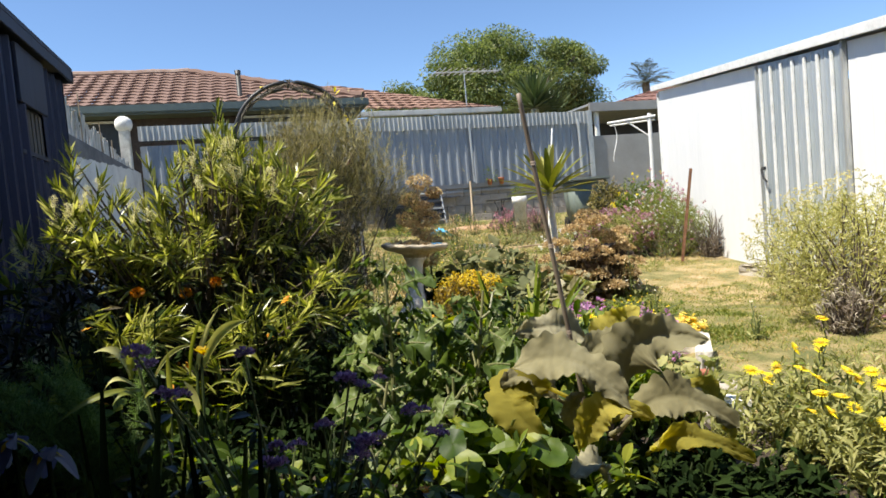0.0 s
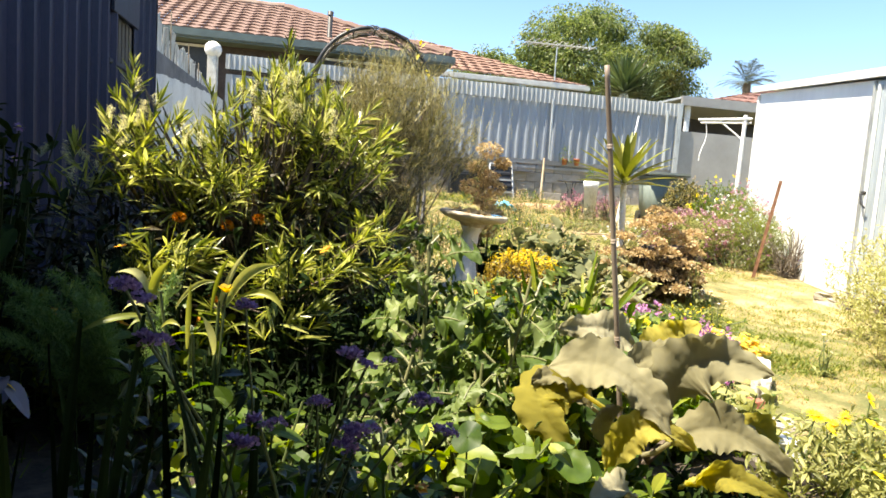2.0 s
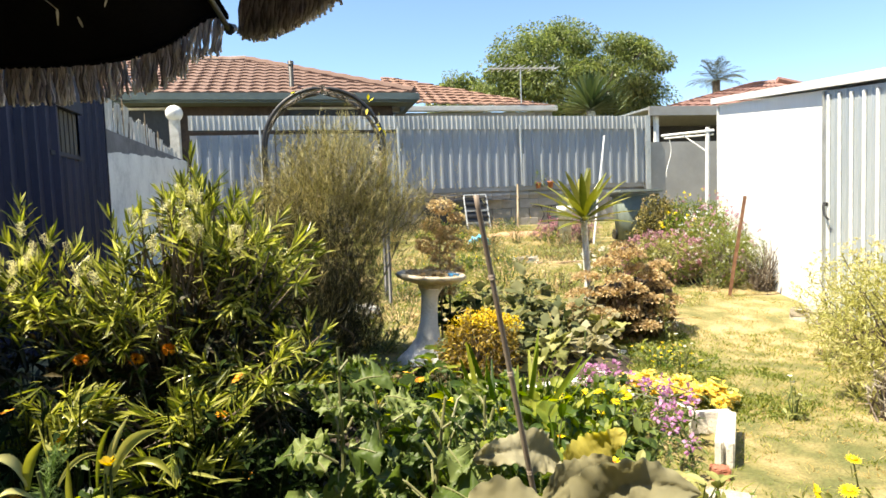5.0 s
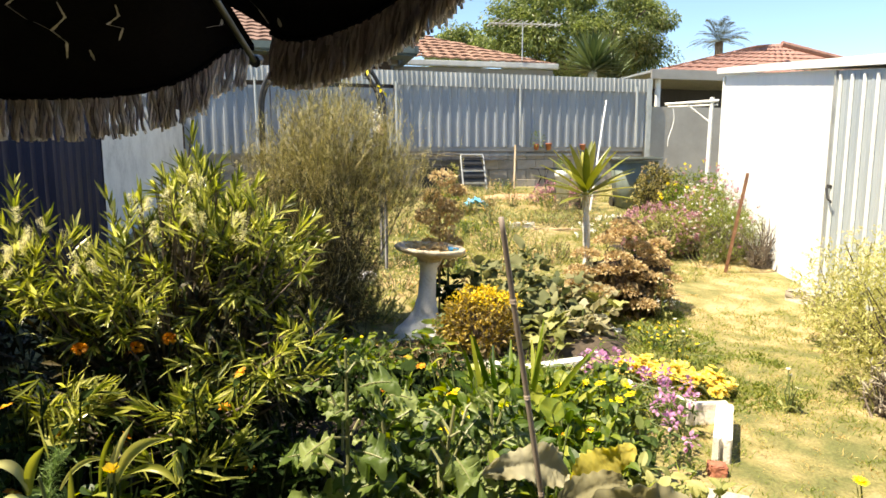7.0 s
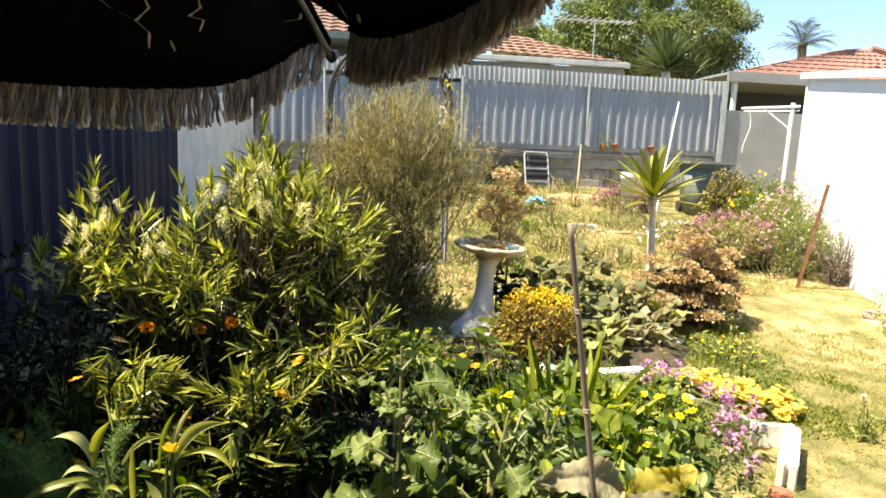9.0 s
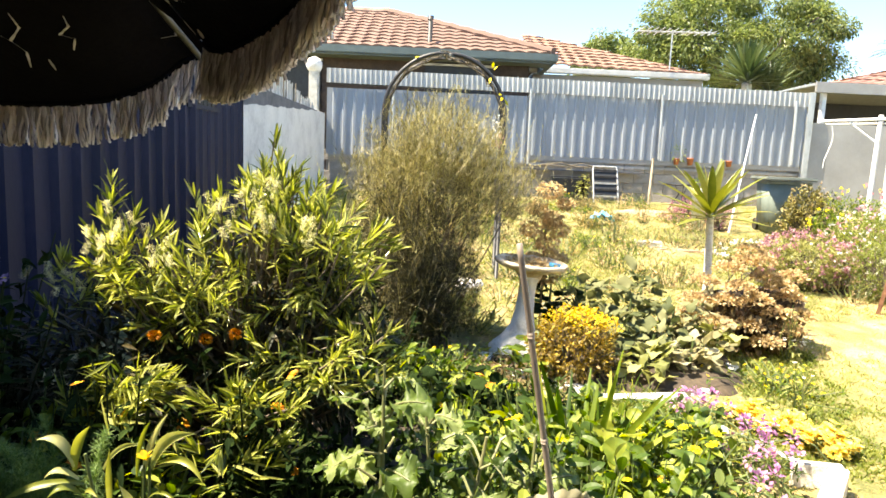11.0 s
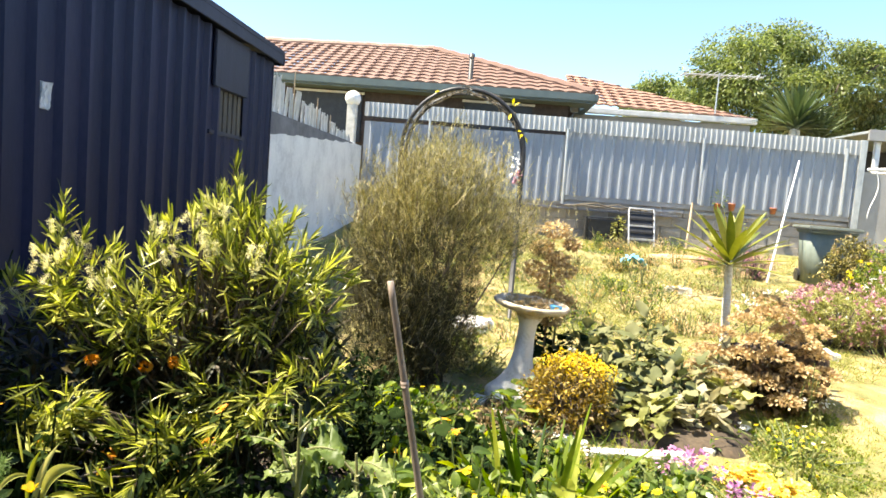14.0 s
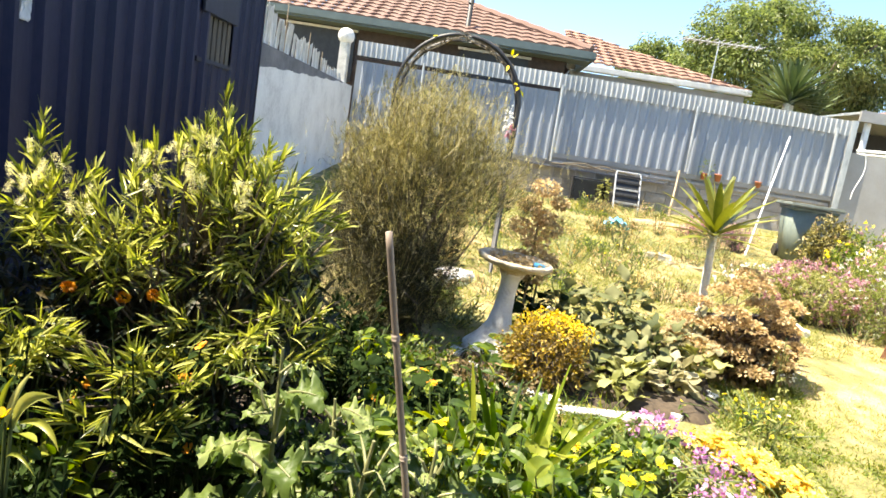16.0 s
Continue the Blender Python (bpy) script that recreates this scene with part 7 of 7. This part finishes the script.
def yellow_carpet():
    r = np.random.default_rng(126)
    b = thing("ground_cover_flowers", (2.3, 3.6, 0.0), "carpet of golden yellow ground-cover flowers", "flower")
    n = 460
    s, w = r.uniform(-0.08, 1.08, n), r.normal(0, 0.055, n)
    p = np.stack([-0.1 + 0.31 * s + 0.8 * w, 0.25 - 0.44 * s + 0.57 * w, r.uniform(0.03, 0.1, n) + 0.04 * np.sin(9 * s) ** 2], 1)
    part("blossom", daisy_heads(p, 0.02, 8, (0, -0.2, 1), r), "soft_gold", b)
    q = p + r.normal(0, 0.03, p.shape) - (0, 0, 0.04)
    part("foliage", blades(q, unit(r.normal(size=q.shape) + (0, 0, 0.5)), 0.04, 0.012, 0.2, 2, 0.2, r=r), "sage", b)
    q = np.array([(x - 2.3, y - 3.6, z) for x, y, z in ((1.72, 3.2, 0.2), (1.8, 3.22, 0.19), (2.0, 3.0, 0.2), (1.85, 3.18, 0.22), (2.06, 3.02, 0.17))])
    part("blossom", daisy_heads(q, 0.022, 8, (0, -0.3, 1), r), "white_petal", b, "small white flower heads")
    part("stemwork", stems_to((-0.38, -0.45, 0), q, r, 0.003, 0.002, 0.01, 5, 0.1), "stem", b)


def sword_leaves():
    r = np.random.default_rng(127)
    b = thing("gladiolus_clump", (1.18, 2.92, 0.03), "clump of long green sword leaves", "lily")
    n = 30
    p = np.concatenate([r.normal(0, 0.07, (n, 2)), np.zeros((n, 1))], 1)
    d = unit(np.concatenate([r.normal(0, 0.32, (n, 2)), np.ones((n, 1))], 1))
    for k in range(n):
        part("leaf", blades(p[k : k + 1], d[k : k + 1], r.uniform(0.4, 0.68), 0.026, 0.12, 7, 0.25, 0.4, 0.4, 0.8, 3, r), "green", b, smooth=True)


def weeds(name, n, xr, yr, hr, mat, label, seed, keep, w=0.004, tuft=6):
    """Grass blades in tufts over the lawn."""
    r = np.random.default_rng(seed)
    x, y = r.uniform(*xr, n), r.uniform(*yr, n)
    ok = np.array([keep(a, b) for a, b in zip(x, y)])
    x, y = x[ok], y[ok]
    p = np.repeat(np.stack([x, y, ground_z(y) - 0.006], 1), tuft, 0)
    m = len(p)
    p[:, :2] += r.normal(0, 0.018, (m, 2))
    d = unit(np.concatenate([r.normal(0, 0.55, (m, 2)), np.ones((m, 1))], 1))
    ob = part(name, blades(p, d, r.uniform(*hr, m), w, 0.35, 2, 0, 0.4, 0.4, 0.8, 2, r), mat)
    tagged(ob, label, "grass", kind="stuff")


def patch_noise(x, y, s=1.1, o=0.0):
    return noise.noise((x * s, y * s, o)) + 0.5 * noise.noise((x * s * 2.7, y * s * 2.7, o + 3))


willow_bush()
broom_shrub()
felt_plant()
for k, (x, y, h, n, s) in enumerate(((0.44, 2.3, 0.7, 18, 0.15), (0.64, 2.15, 0.57, 17, 0.165), (0.3, 2.1, 0.34, 12, 0.125), (0.6, 2.5, 0.5, 15, 0.14), (0.84, 2.25, 0.52, 16, 0.13), (0.3, 1.72, 0.24, 10, 0.135), (0.54, 2.0, 0.34, 12, 0.145))):
    kale((x, y, 0.04), h, 200 + k, n, s)
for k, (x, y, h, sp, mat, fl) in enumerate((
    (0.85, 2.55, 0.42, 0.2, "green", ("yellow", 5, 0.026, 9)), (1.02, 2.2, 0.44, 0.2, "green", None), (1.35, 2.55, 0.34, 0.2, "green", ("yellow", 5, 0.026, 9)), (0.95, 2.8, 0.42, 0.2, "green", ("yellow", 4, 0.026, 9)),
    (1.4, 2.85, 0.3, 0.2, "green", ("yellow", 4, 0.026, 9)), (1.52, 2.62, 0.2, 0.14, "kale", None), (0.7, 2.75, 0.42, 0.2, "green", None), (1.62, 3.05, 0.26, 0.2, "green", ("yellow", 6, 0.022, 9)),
    (1.3, 3.2, 0.3, 0.2, "green", None), (0.85, 3.15, 0.34, 0.2, "shaded_dark_green", ("orange_petal", 3, 0.026, 8)), (1.1, 3.45, 0.26, 0.2, "shaded_dark_green", None), (0.62, 1.88, 0.22, 0.18, "green", None),
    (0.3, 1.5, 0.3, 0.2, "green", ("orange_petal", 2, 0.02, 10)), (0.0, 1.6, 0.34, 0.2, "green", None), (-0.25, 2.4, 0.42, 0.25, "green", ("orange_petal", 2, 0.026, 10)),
    (-0.75, 2.5, 0.5, 0.25, "green", ("orange_petal", 2, 0.03, 10)), (0.15, 2.45, 0.38, 0.2, "shaded_dark_green", ("orange_petal", 1, 0.024, 10)), (-1.0, 1.7, 0.34, 0.3, "shaded_dark_green", None), (-0.95, 2.35, 0.98, 0.3, "shaded_dark_green", ("purple", 5, 0.024, 9)), (-0.86, 2.2, 0.82, 0.2, "shaded_dark_green", ("purple", 4, 0.022, 9)), (-1.08, 2.6, 0.92, 0.3, "shaded_dark_green", ("purple", 3, 0.024, 9)), (0.1, 3.9, 0.35, 0.3, "shaded_dark_green", None), (0.3, 4.1, 0.3, 0.25, "shaded_dark_green", None), (0.45, 3.85, 0.3, 0.25, "green", None), (0.0, 4.4, 0.4, 0.3, "shaded_dark_green", None), (0.2, 3.45, 0.35, 0.25, "shaded_dark_green", None), (-1.2, 2.7, 0.36, 0.4, "shaded_dark_green", None), (-1.25, 3.3, 0.45, 0.4, "shaded_dark_green", None), (-0.85, 3.0, 0.36, 0.35, "shaded_dark_green", None), (-1.3, 2.0, 0.36, 0.35, "shaded_dark_green", None), (-0.75, 2.75, 0.4, 0.3, "shaded_dark_green", None), (-0.9, 1.95, 0.4, 0.25, "shaded_dark_green", None), (-0.15, 2.15, 0.3, 0.2, "shaded_dark_green", None), (0.1, 1.9, 0.3, 0.2, "shaded_dark_green", None),
    (1.75, 3.35, 0.2, 0.18, "kale", None), (0.3, 2.75, 0.3, 0.2, "shaded_dark_green", None), (0.9, 3.7, 0.22, 0.25, "green", None), (0.4, 3.6, 0.3, 0.3, "shaded_dark_green", None), (-0.4, 3.6, 0.5, 0.35, "shaded_dark_green", None), (1.3, 2.15, 0.22, 0.15, "green", None), (1.5, 2.25, 0.2, 0.16, "sage", None), (-0.4, 2.46, 0.62, 0.18, "shaded_dark_green", ("orange_petal", 3, 0.026, 10)), (0.05, 2.52, 0.6, 0.18, "shaded_dark_green", ("orange_petal", 3, 0.026, 10)), (1.0, 1.52, 0.15, 0.16, "shaded_dark_green", None), (1.18, 1.62, 0.12, 0.16, "shaded_dark_green", ("orange_petal", 1, 0.026, 10)), (0.82, 1.42, 0.1, 0.14, "shaded_dark_green", None), (1.25, 1.42, 0.12, 0.16, "shaded_dark_green", None), (1.1, 1.72, 0.1, 0.14, "shaded_dark_green", None), (0.84, 1.72, 0.16, 0.14, "green", None))):
    leaf_patch("bedding_plant", (x, y, 0.04), h, sp, 64 if h > 0.7 else 34, mat, {"green": "leafy fresh green bedding plant", "shaded_dark_green": "green bedding plant coloured near-black for the shade", "kale": "blue-green leafy bedding plant", "sage": "pale grey-green bedding plant"}[mat], "plant", 300 + k, *((0.085, 0.034, 18) if h > 0.7 else (0.06, 0.02, 16) if mat == "shaded_dark_green" else (0.075, 0.034, 12)), fl, "bedding plants")
for k, (x, y, sp, n, s, mat, h) in enumerate(((0.52, 1.8, 0.14, 24, 0.05, "green", 0.26), (0.7, 1.74, 0.12, 22, 0.046, "green", 0.2), (0.6, 1.78, 0.13, 20, 0.045, "green", 0.22), (1.2, 2.75, 0.2, 24, 0.045, "green", 0.38), (0.75, 3.3, 0.25, 26, 0.045, "shaded_dark_green", 0.34), (0.95, 2.05, 0.15, 16, 0.045, "green", 0.2))):
    round_leaf_patch((x, y, 0.04), sp, n, s, "round-leaved nasturtium, some leaves in shade", 400 + k, mat, h)
yucca("yucca", (2.7, 5.49, float(ground_z(5.49)) - 0.02), (2.645, 5.45, 1.0), 34, 0.44, 0.062, 0.03, "yucca_leaf", "small yucca with a pale trunk and yellow-green blades", 130)
yucca("yucca", (6.95, 14.6, 0.6), (6.95, 14.6, 3.25), 150, 0.85, 0.075, 0.12, "yucca_far", "big dark yucca behind the fence", 131)
yucca("yucca", (7.5, 14.8, 0.6), (7.55, 14.8, 3.05), 60, 0.7, 0.06, 0.1, "yucca_far", "big dark yucca behind the fence", 132)
fern()
iris_clump()
heliotrope()
lily()
yellow_daisies()
marigolds((-0.3, 2.7, 0.04), [(-0.35, 2.66, 0.685), (-0.2, 2.72, 0.66)], 171)
marigolds((-0.1, 2.72, 0.04), [(-0.09, 2.7, 0.69)], 172)
dry_stump()
felt_clump()
dry_spike()
golden_bush()
pink_stocks()
yellow_carpet()
sword_leaves()
g7 = float(ground_z(7.2))
bloom_shrub("flowering_shrub", (4.3, 7.05, g7), (0, 0, 0.25), (0.5, 0.36, 0.29), 760, "sage", 0.05, 0.012, "loose shrub covered in dull magenta flowers", 140, (("magenta", 330, 0.024), ("white_petal", 30, 0.014)))
bloom_shrub("flowering_shrub", (5.12, 7.3, g7), (0, 0, 0.38), (0.46, 0.4, 0.42), 760, "clover", 0.036, 0.008, "tall shrub with small white and pink flowers", 141, (("white_petal", 150, 0.014), ("magenta", 90, 0.022), ("pink", 40, 0.018)))
bloom_shrub("flowering_shrub", (4.92, 6.72, float(ground_z(6.7))), (0, 0, 0.3), (0.4, 0.32, 0.36), 620, "clover", 0.036, 0.008, "leafy shrub with small white flowers beside the shed", 151, (("white_petal", 90, 0.014), ("magenta", 40, 0.02)))
bloom_shrub("flowering_shrub", (5.38, 8.0, g7 + 0.06), (0, 0, 0.5), (0.5, 0.35, 0.45), 420, "green", 0.05, 0.014, "green shrub with a few yellow and pink flowers", 142, (("yellow", 60, 0.022), ("magenta", 60, 0.022)))
bloom_shrub("grey_shrub", (5.35, 7.1, g7), (0, 0, 0.34), (0.22, 0.22, 0.4), 60, "grey_leaf", 0.03, 0.006, "thin grey half-dead shrub against the shed", 143, (), 8, 0.8)
bloom_shrub("grey_shrub", (5.08, 6.35, 0.13), (0, 0, 0.24), (0.3, 0.24, 0.32), 110, "grey_leaf", 0.03, 0.006, "low grey dry shrub beside the shed wall", 144, (), 8, 0.6)
bloom_shrub("round_shrub", (5.72, 9.55, float(ground_z(9.5))), (0, 0, 0.4), (0.38, 0.34, 0.42), 420, "broom", 0.05, 0.024, "round olive and brown shrub before the bin", 145, (("tan", 50, 0.02),))
bloom_shrub("flowering_shrub", (4.35, 8.0, g7), (0, 0, 0.14), (0.65, 0.4, 0.18), 460, "sage", 0.04, 0.012, "low white-flowered plants in the grass", 146, (("white_petal", 130, 0.02),))
bloom_shrub("weed_shrub", (3.52, 3.2, 0.0), (0, 0, 0.42), (0.48, 0.42, 0.46), 620, "weed_leaf", 0.06, 0.009, "tall pale weeds with tiny cream flowers", 147, (("cream_bloom", 620, 0.012),), 10, 0.9)
bloom_shrub("weed_shrub", (3.95, 3.9, 0.0), (0, 0, 0.4), (0.45, 0.5, 0.4), 420, "weed_leaf", 0.06, 0.009, "tall pale weeds before the shed door", 148, (("cream_bloom", 420, 0.012),), 10, 0.9)
bloom_shrub("grey_shrub", (3.2, 3.0, 0.0), (0, 0, 0.16), (0.16, 0.15, 0.2), 80, "grey_leaf", 0.05, 0.008, "grey woolly dead plant at the bed edge", 149, (), 9, 0.7)
bloom_shrub("weed_shrub", (3.45, 2.75, 0.0), (0, 0, 0.08), (0.2, 0.15, 0.08), 90, "magenta", 0.05, 0.014, "low reddish succulent at the bed edge", 150, (), 8, 0.3)
bloom_shrub("weed_shrub", (4.7, 11.0, 0.46), (0, 0, 0.2), (0.5, 0.4, 0.26), 160, "magenta", 0.06, 0.014, "dry reddish weeds before the wall", 155)
bloom_shrub("grey_shrub", (4.85, 10.4, float(ground_z(10.4))), (0, 0, 0.2), (0.28, 0.25, 0.28), 130, "magenta", 0.03, 0.008, "dry reddish shrub beside the white tub", 156, (), 8, 0.6)
for k, (x, y, h, mat, lab) in enumerate(((0.75, 4.5, 0.16, "green", "low green weeds beside the bird bath"), (0.95, 4.28, 0.14, "dry_brown", "withered brown plant at the bed edge"), (0.6, 4.25, 0.2, "green", "low green weeds beside the bird bath"), (1.15, 4.1, 0.16, "dry_brown", "withered brown plant at the bed edge"), (0.85, 5.3, 0.2, "sage", "pale weeds behind the bird bath"), (0.7, 5.65, 0.16, "green", "low green weeds beside the bird bath"))):
    leaf_patch("low_weed", (x, y, float(ground_z(y))), h, 0.3, 44, mat, lab, "weed", 520 + k, 0.05, 0.016, 9, ("yellow", 3, 0.014, 7) if mat == "green" else None, "weeds round the bird bath")
for k, (x, y, h) in enumerate(((2.55, 3.9, 0.3), (3.05, 4.9, 0.42), (2.75, 3.2, 0.22))):
    leaf_patch("tall_weed", (x, y, float(ground_z(y))), h, 0.06, 5, "sage", "thin weed stalk standing in the lawn", "weed", 500 + k, 0.05, 0.014, 9, ("white_petal", 3, 0.012, 6), "thin weed stalks")
leaf_patch("yellow_weed", (2.72, 4.35, 0.0), 0.1, 0.35, 60, "green", "low green weed with small yellow flowers", "weed", 510, 0.04, 0.014, 6, ("yellow", 26, 0.014, 8))


def on_lawn(x, y):
    left = 1.75 if y < 3.3 else 1.1 if y < 4.08 else (2.45 if y < 5.4 else 1.2)
    right = 4.6 + 0.33 * (y - 5.2) if y < 8.3 else 7.4
    return left < x < right


def yard(x, y):
    return y > 5.8 and x < 4.2 or y > 9


for k in range(110):
    r0 = np.random.default_rng(700 + k)
    x, y = r0.uniform(-0.6, 4.6), r0.uniform(6.0, 12.8)
    leaf_patch("yard_weed", (x, y, float(ground_z(y))), r0.uniform(0.08, 0.3), r0.uniform(0.12, 0.42), 20, ("tan", "green", "dry_brown", "straw")[k % 4], ("pale tan seeding weed in the dry yard", "green straggling weed in the dry yard", "dead brown weed in the dry yard", "dry straw-coloured weed in the dry yard")[k % 4], "weed", 700 + k, 0.055, 0.013, 9, ("yellow", 3, 0.014, 7) if k % 4 == 1 else None, "weeds over the yard")
weeds("clover_patch", 6500, (1.1, 3.5), (3.2, 5.7), (0.02, 0.06), "clover", "low green clover spreading beside the flower bed", 163, lambda x, y: on_lawn(x, y) and patch_noise(x, y, 1.6, 4.0) > -0.3 + (0.9 * max(0, abs(x - 2.55 - 0.12 * (y - 4.2)) - 0.3) if x > 2.4 else 0), 0.009)
weeds("lawn_grass_green", 16500, (1.1, 5.8), (2.0, 9.5), (0.02, 0.065), "grass", "short green grass in patches over the lawn", 160, lambda x, y: on_lawn(x, y) and patch_noise(x, y) > (-0.22 if y > 2.9 else 0.1) - (0.6 if 3.3 < y < 5.9 and x < 3.5 else 0) + (0.35 if x > 3.2 and y > 5 else 0))
weeds("lawn_grass_dry", 11000, (1.3, 7.2), (1.6, 12.8), (0.015, 0.05), "straw", "dry straw-coloured lawn grass", 161, lambda x, y: on_lawn(x, y) and patch_noise(x, y, 1.4, 7) > -0.25)
weeds("yard_weeds", 6500, (-1.5, 7.0), (5.6, 13.1), (0.05, 0.18), "sage", "long pale weeds over the back yard", 162, lambda x, y: yard(x, y) and patch_noise(x, y, 0.9, 2) > -0.12, 0.006)
weeds("yard_grass", 6500, (-1.5, 4.6), (4.4, 13.1), (0.03, 0.1), "grass", "green grass and weeds round the arch and the wall", 164, lambda x, y: (yard(x, y) or y > 4.4 and x < 1.3) and patch_noise(x, y, 1.1, 9) > -0.15, 0.005)
weeds("bed_weeds", 1500, (-0.9, 1.9), (1.1, 4.4), (0.05, 0.2), "green", "fine weeds and grass among the bedding plants", 163, lambda x, y: patch_noise(x, y, 1.5, 5) > -0.1, 0.005)


# ---- the fringed umbrella overhead ----
def umbrella():
    tip = np.array([0.285, 1.397, 1.431])
    cx, cy, R = -0.245, 0.479, 1.0618
    gx, gy = -0.055, -0.261
    a0 = math.atan2(tip[1] - cy, tip[0] - cx)
    zp = lambda x, y: tip[2] + gx * (x - tip[0]) + gy * (y - tip[1])  # noqa: E731
    u = thing("fringed_umbrella", (cx, cy, 0.0), "black canvas garden umbrella with a cream cotton fringe", "umbrella")
    zc = zp(cx, cy)
    part("pole", Soup().add(tube([(0, 0, 0), (0, 0, zc + 0.42)], 0.02, 0.02, 10)), "rib_metal", u, smooth=True)
    r = np.random.default_rng(170)
    # rib ends round the rim: the one to the right stands nearer and higher
    angs = [a0, a0 + math.pi / 4] + [a0 + math.pi / 4 + (k + 1) * (7 * math.pi / 4 - 0.475) / 6 for k in range(6)]
    rads, rise = [R] * 7 + [0.988], [0.0] * 7 + [0.074]
    tears = {0: (((0.87, 0.32), (0.885, 0.3), (0.9, 0.3)), ((0.88, 0.275), (0.89, 0.27), (0.895, 0.285), (0.91, 0.27)), ((0.895, 0.21), (0.91, 0.213), (0.922, 0.245), (0.935, 0.235), (0.952, 0.25)), ((0.912, 0.262), (0.922, 0.245)),
                 ((0.908, 0.135), (0.918, 0.14), (0.923, 0.162), (0.93, 0.145), (0.94, 0.16)), ((0.945, 0.21), (0.957, 0.213)), ((0.968, 0.05), (0.972, 0.028), (0.965, 0.022))),
             7: (((0.93, 0.85), (0.943, 0.838), (0.962, 0.855), (0.97, 0.82), (0.985, 0.812)), ((0.93, 0.78), (0.948, 0.75), (0.944, 0.738), (0.95, 0.715)), ((0.975, 0.76), (0.985, 0.77)))}
    for k in range(8):
        e = (k + 1) % 8
        r1 = R - 0.058 if k == 7 else rads[e]
        q0 = np.array([rads[k] * math.cos(angs[k]), rads[k] * math.sin(angs[k])])
        q1 = np.array([r1 * math.cos(angs[e]), r1 * math.sin(angs[e])])
        n = 41
        s = np.linspace(0, 0.83 if k == 7 else 1, n)

        def rim(f):
            """The panel's lower edge: plan and height at fractions f of its way."""
            w = 4 * f * (1 - f)
            p = (q0 + (q1 - q0) * f[:, None]) * (1 - (0.012 if k < 7 else 0.0) * w)[:, None]
            sag, flat, soft = (0.085, 0.1, 0.12) if k == 7 else (0.079, 0.04, 0.085)
            near = np.maximum(np.minimum(f, 1 - f) - flat, 0)
            h = np.array([zp(cx + a, cy + b) for a, b in p]) + rise[k] * (1 - f) + rise[e] * f - sag * (1 - np.exp(-near / soft))
            return p, h

        edge, ez = rim(s)
        pm, pn = 41, 61

        def cloth(t, f):
            """Points of the panel at t of the way out from the hub and fractions f across."""
            p, h = rim(f)
            z = (zc + 0.4) * (1 - t) + h * t + 0.06 * math.sin(math.pi * t) - 0.12 * f * (1 - f) * t * (1 - t)
            return np.concatenate([p * t, z[:, None]], 1)

        rows = []
        for t in np.linspace(0, 1, pm):
            f = np.linspace(0, 1 if k != 7 else 1 - 0.17 * min(1, max(0, (t - 0.965) / 0.035)) ** 1.5, pn)
            rows.append(cloth(t, f))
        v = np.stack(rows, 0)
        vv, ff = v.reshape(-1, 3), grid_quads(pm, pn)
        panel = part("canopy_panel", (np.concatenate([vv, vv + [0, 0, 0.002]]), np.concatenate([ff, ff[:, ::-1] + len(vv)])), "canvas", u, smooth=True)
        rb = np.linspace(0, 1, 9)[:, None]
        rib = np.concatenate([q0 * rb, ((zc + 0.4) * (1 - rb) + (zp(cx + q0[0], cy + q0[1]) + rise[k]) * rb + 0.06 * np.sin(math.pi * rb) - 0.02)], 1)
        rb_ob = part("rib", Soup().add(tube(rib, 0.0045, 0.004, 8)), "rib_metal", u, smooth=True)
        part("rib_tip", Soup().add(tube([rib[-1], rib[-1] * 1.012 - (0, 0, 0.012)], 0.009, 0.006, 8)), "rib_metal", rb_ob)
        # frayed tears that show the pale weave of the old cloth
        for line in tears.get(k, ()):
            q = np.concatenate([cloth(a, np.array([b])) for a, b in line]) - (0, 0, 0.004)
            q = np.concatenate([q[i] + (q[i + 1] - q[i]) * np.linspace(0, 1, 9)[:-1, None] for i in range(len(q) - 1)] + [q[-1:]])
            side = np.cross(np.gradient(q, axis=0), (0, 0, 1.0))
            side = unit(side) * (0.0008 + 0.0017 * r.uniform(0, 1, (len(q), 1)) * np.sin(np.linspace(0.15, 3.0, len(q)))[:, None])
            part("frayed_tear", (np.concatenate([q - side, q + side]), grid_quads(2, len(q))), "fray", panel, "frayed pale tear")
        # hanging threads, and the braid they hang from
        part("edge_binding", Soup().add(tube(np.concatenate([edge, ez[:, None] - 0.002], 1), 0.0045, 0.0045, 6)), "canvas", panel, "black edge binding")
        fr = Soup()
        c = 520
        t = np.sort(r.uniform(0.01, 0.99, c)) * s[-1]
        px, py, pz = np.interp(t, s, edge[:, 0]), np.interp(t, s, edge[:, 1]), np.interp(t, s, ez)
        for x, y, z in zip(px, py, pz):
            L = r.uniform(0.047, 0.056)
            w = r.normal(0, 0.004, 2) + (0.004 * np.sin(17 * x + 9 * y), 0)
            g = np.linspace(0, 1, 6)
            ph = r.uniform(0, 6)
            pts = np.stack([x + w[0] * g + 0.0016 * np.sin(7 * g + ph), y + w[1] * g + 0.0016 * np.cos(6 * g + ph), z - 0.004 - L * g], 1)
            fr.add(tube(pts, 0.0022, 0.0017, 4, False))
        part("fringe", fr, "fringe", panel, "cream cotton fringe")


umbrella()
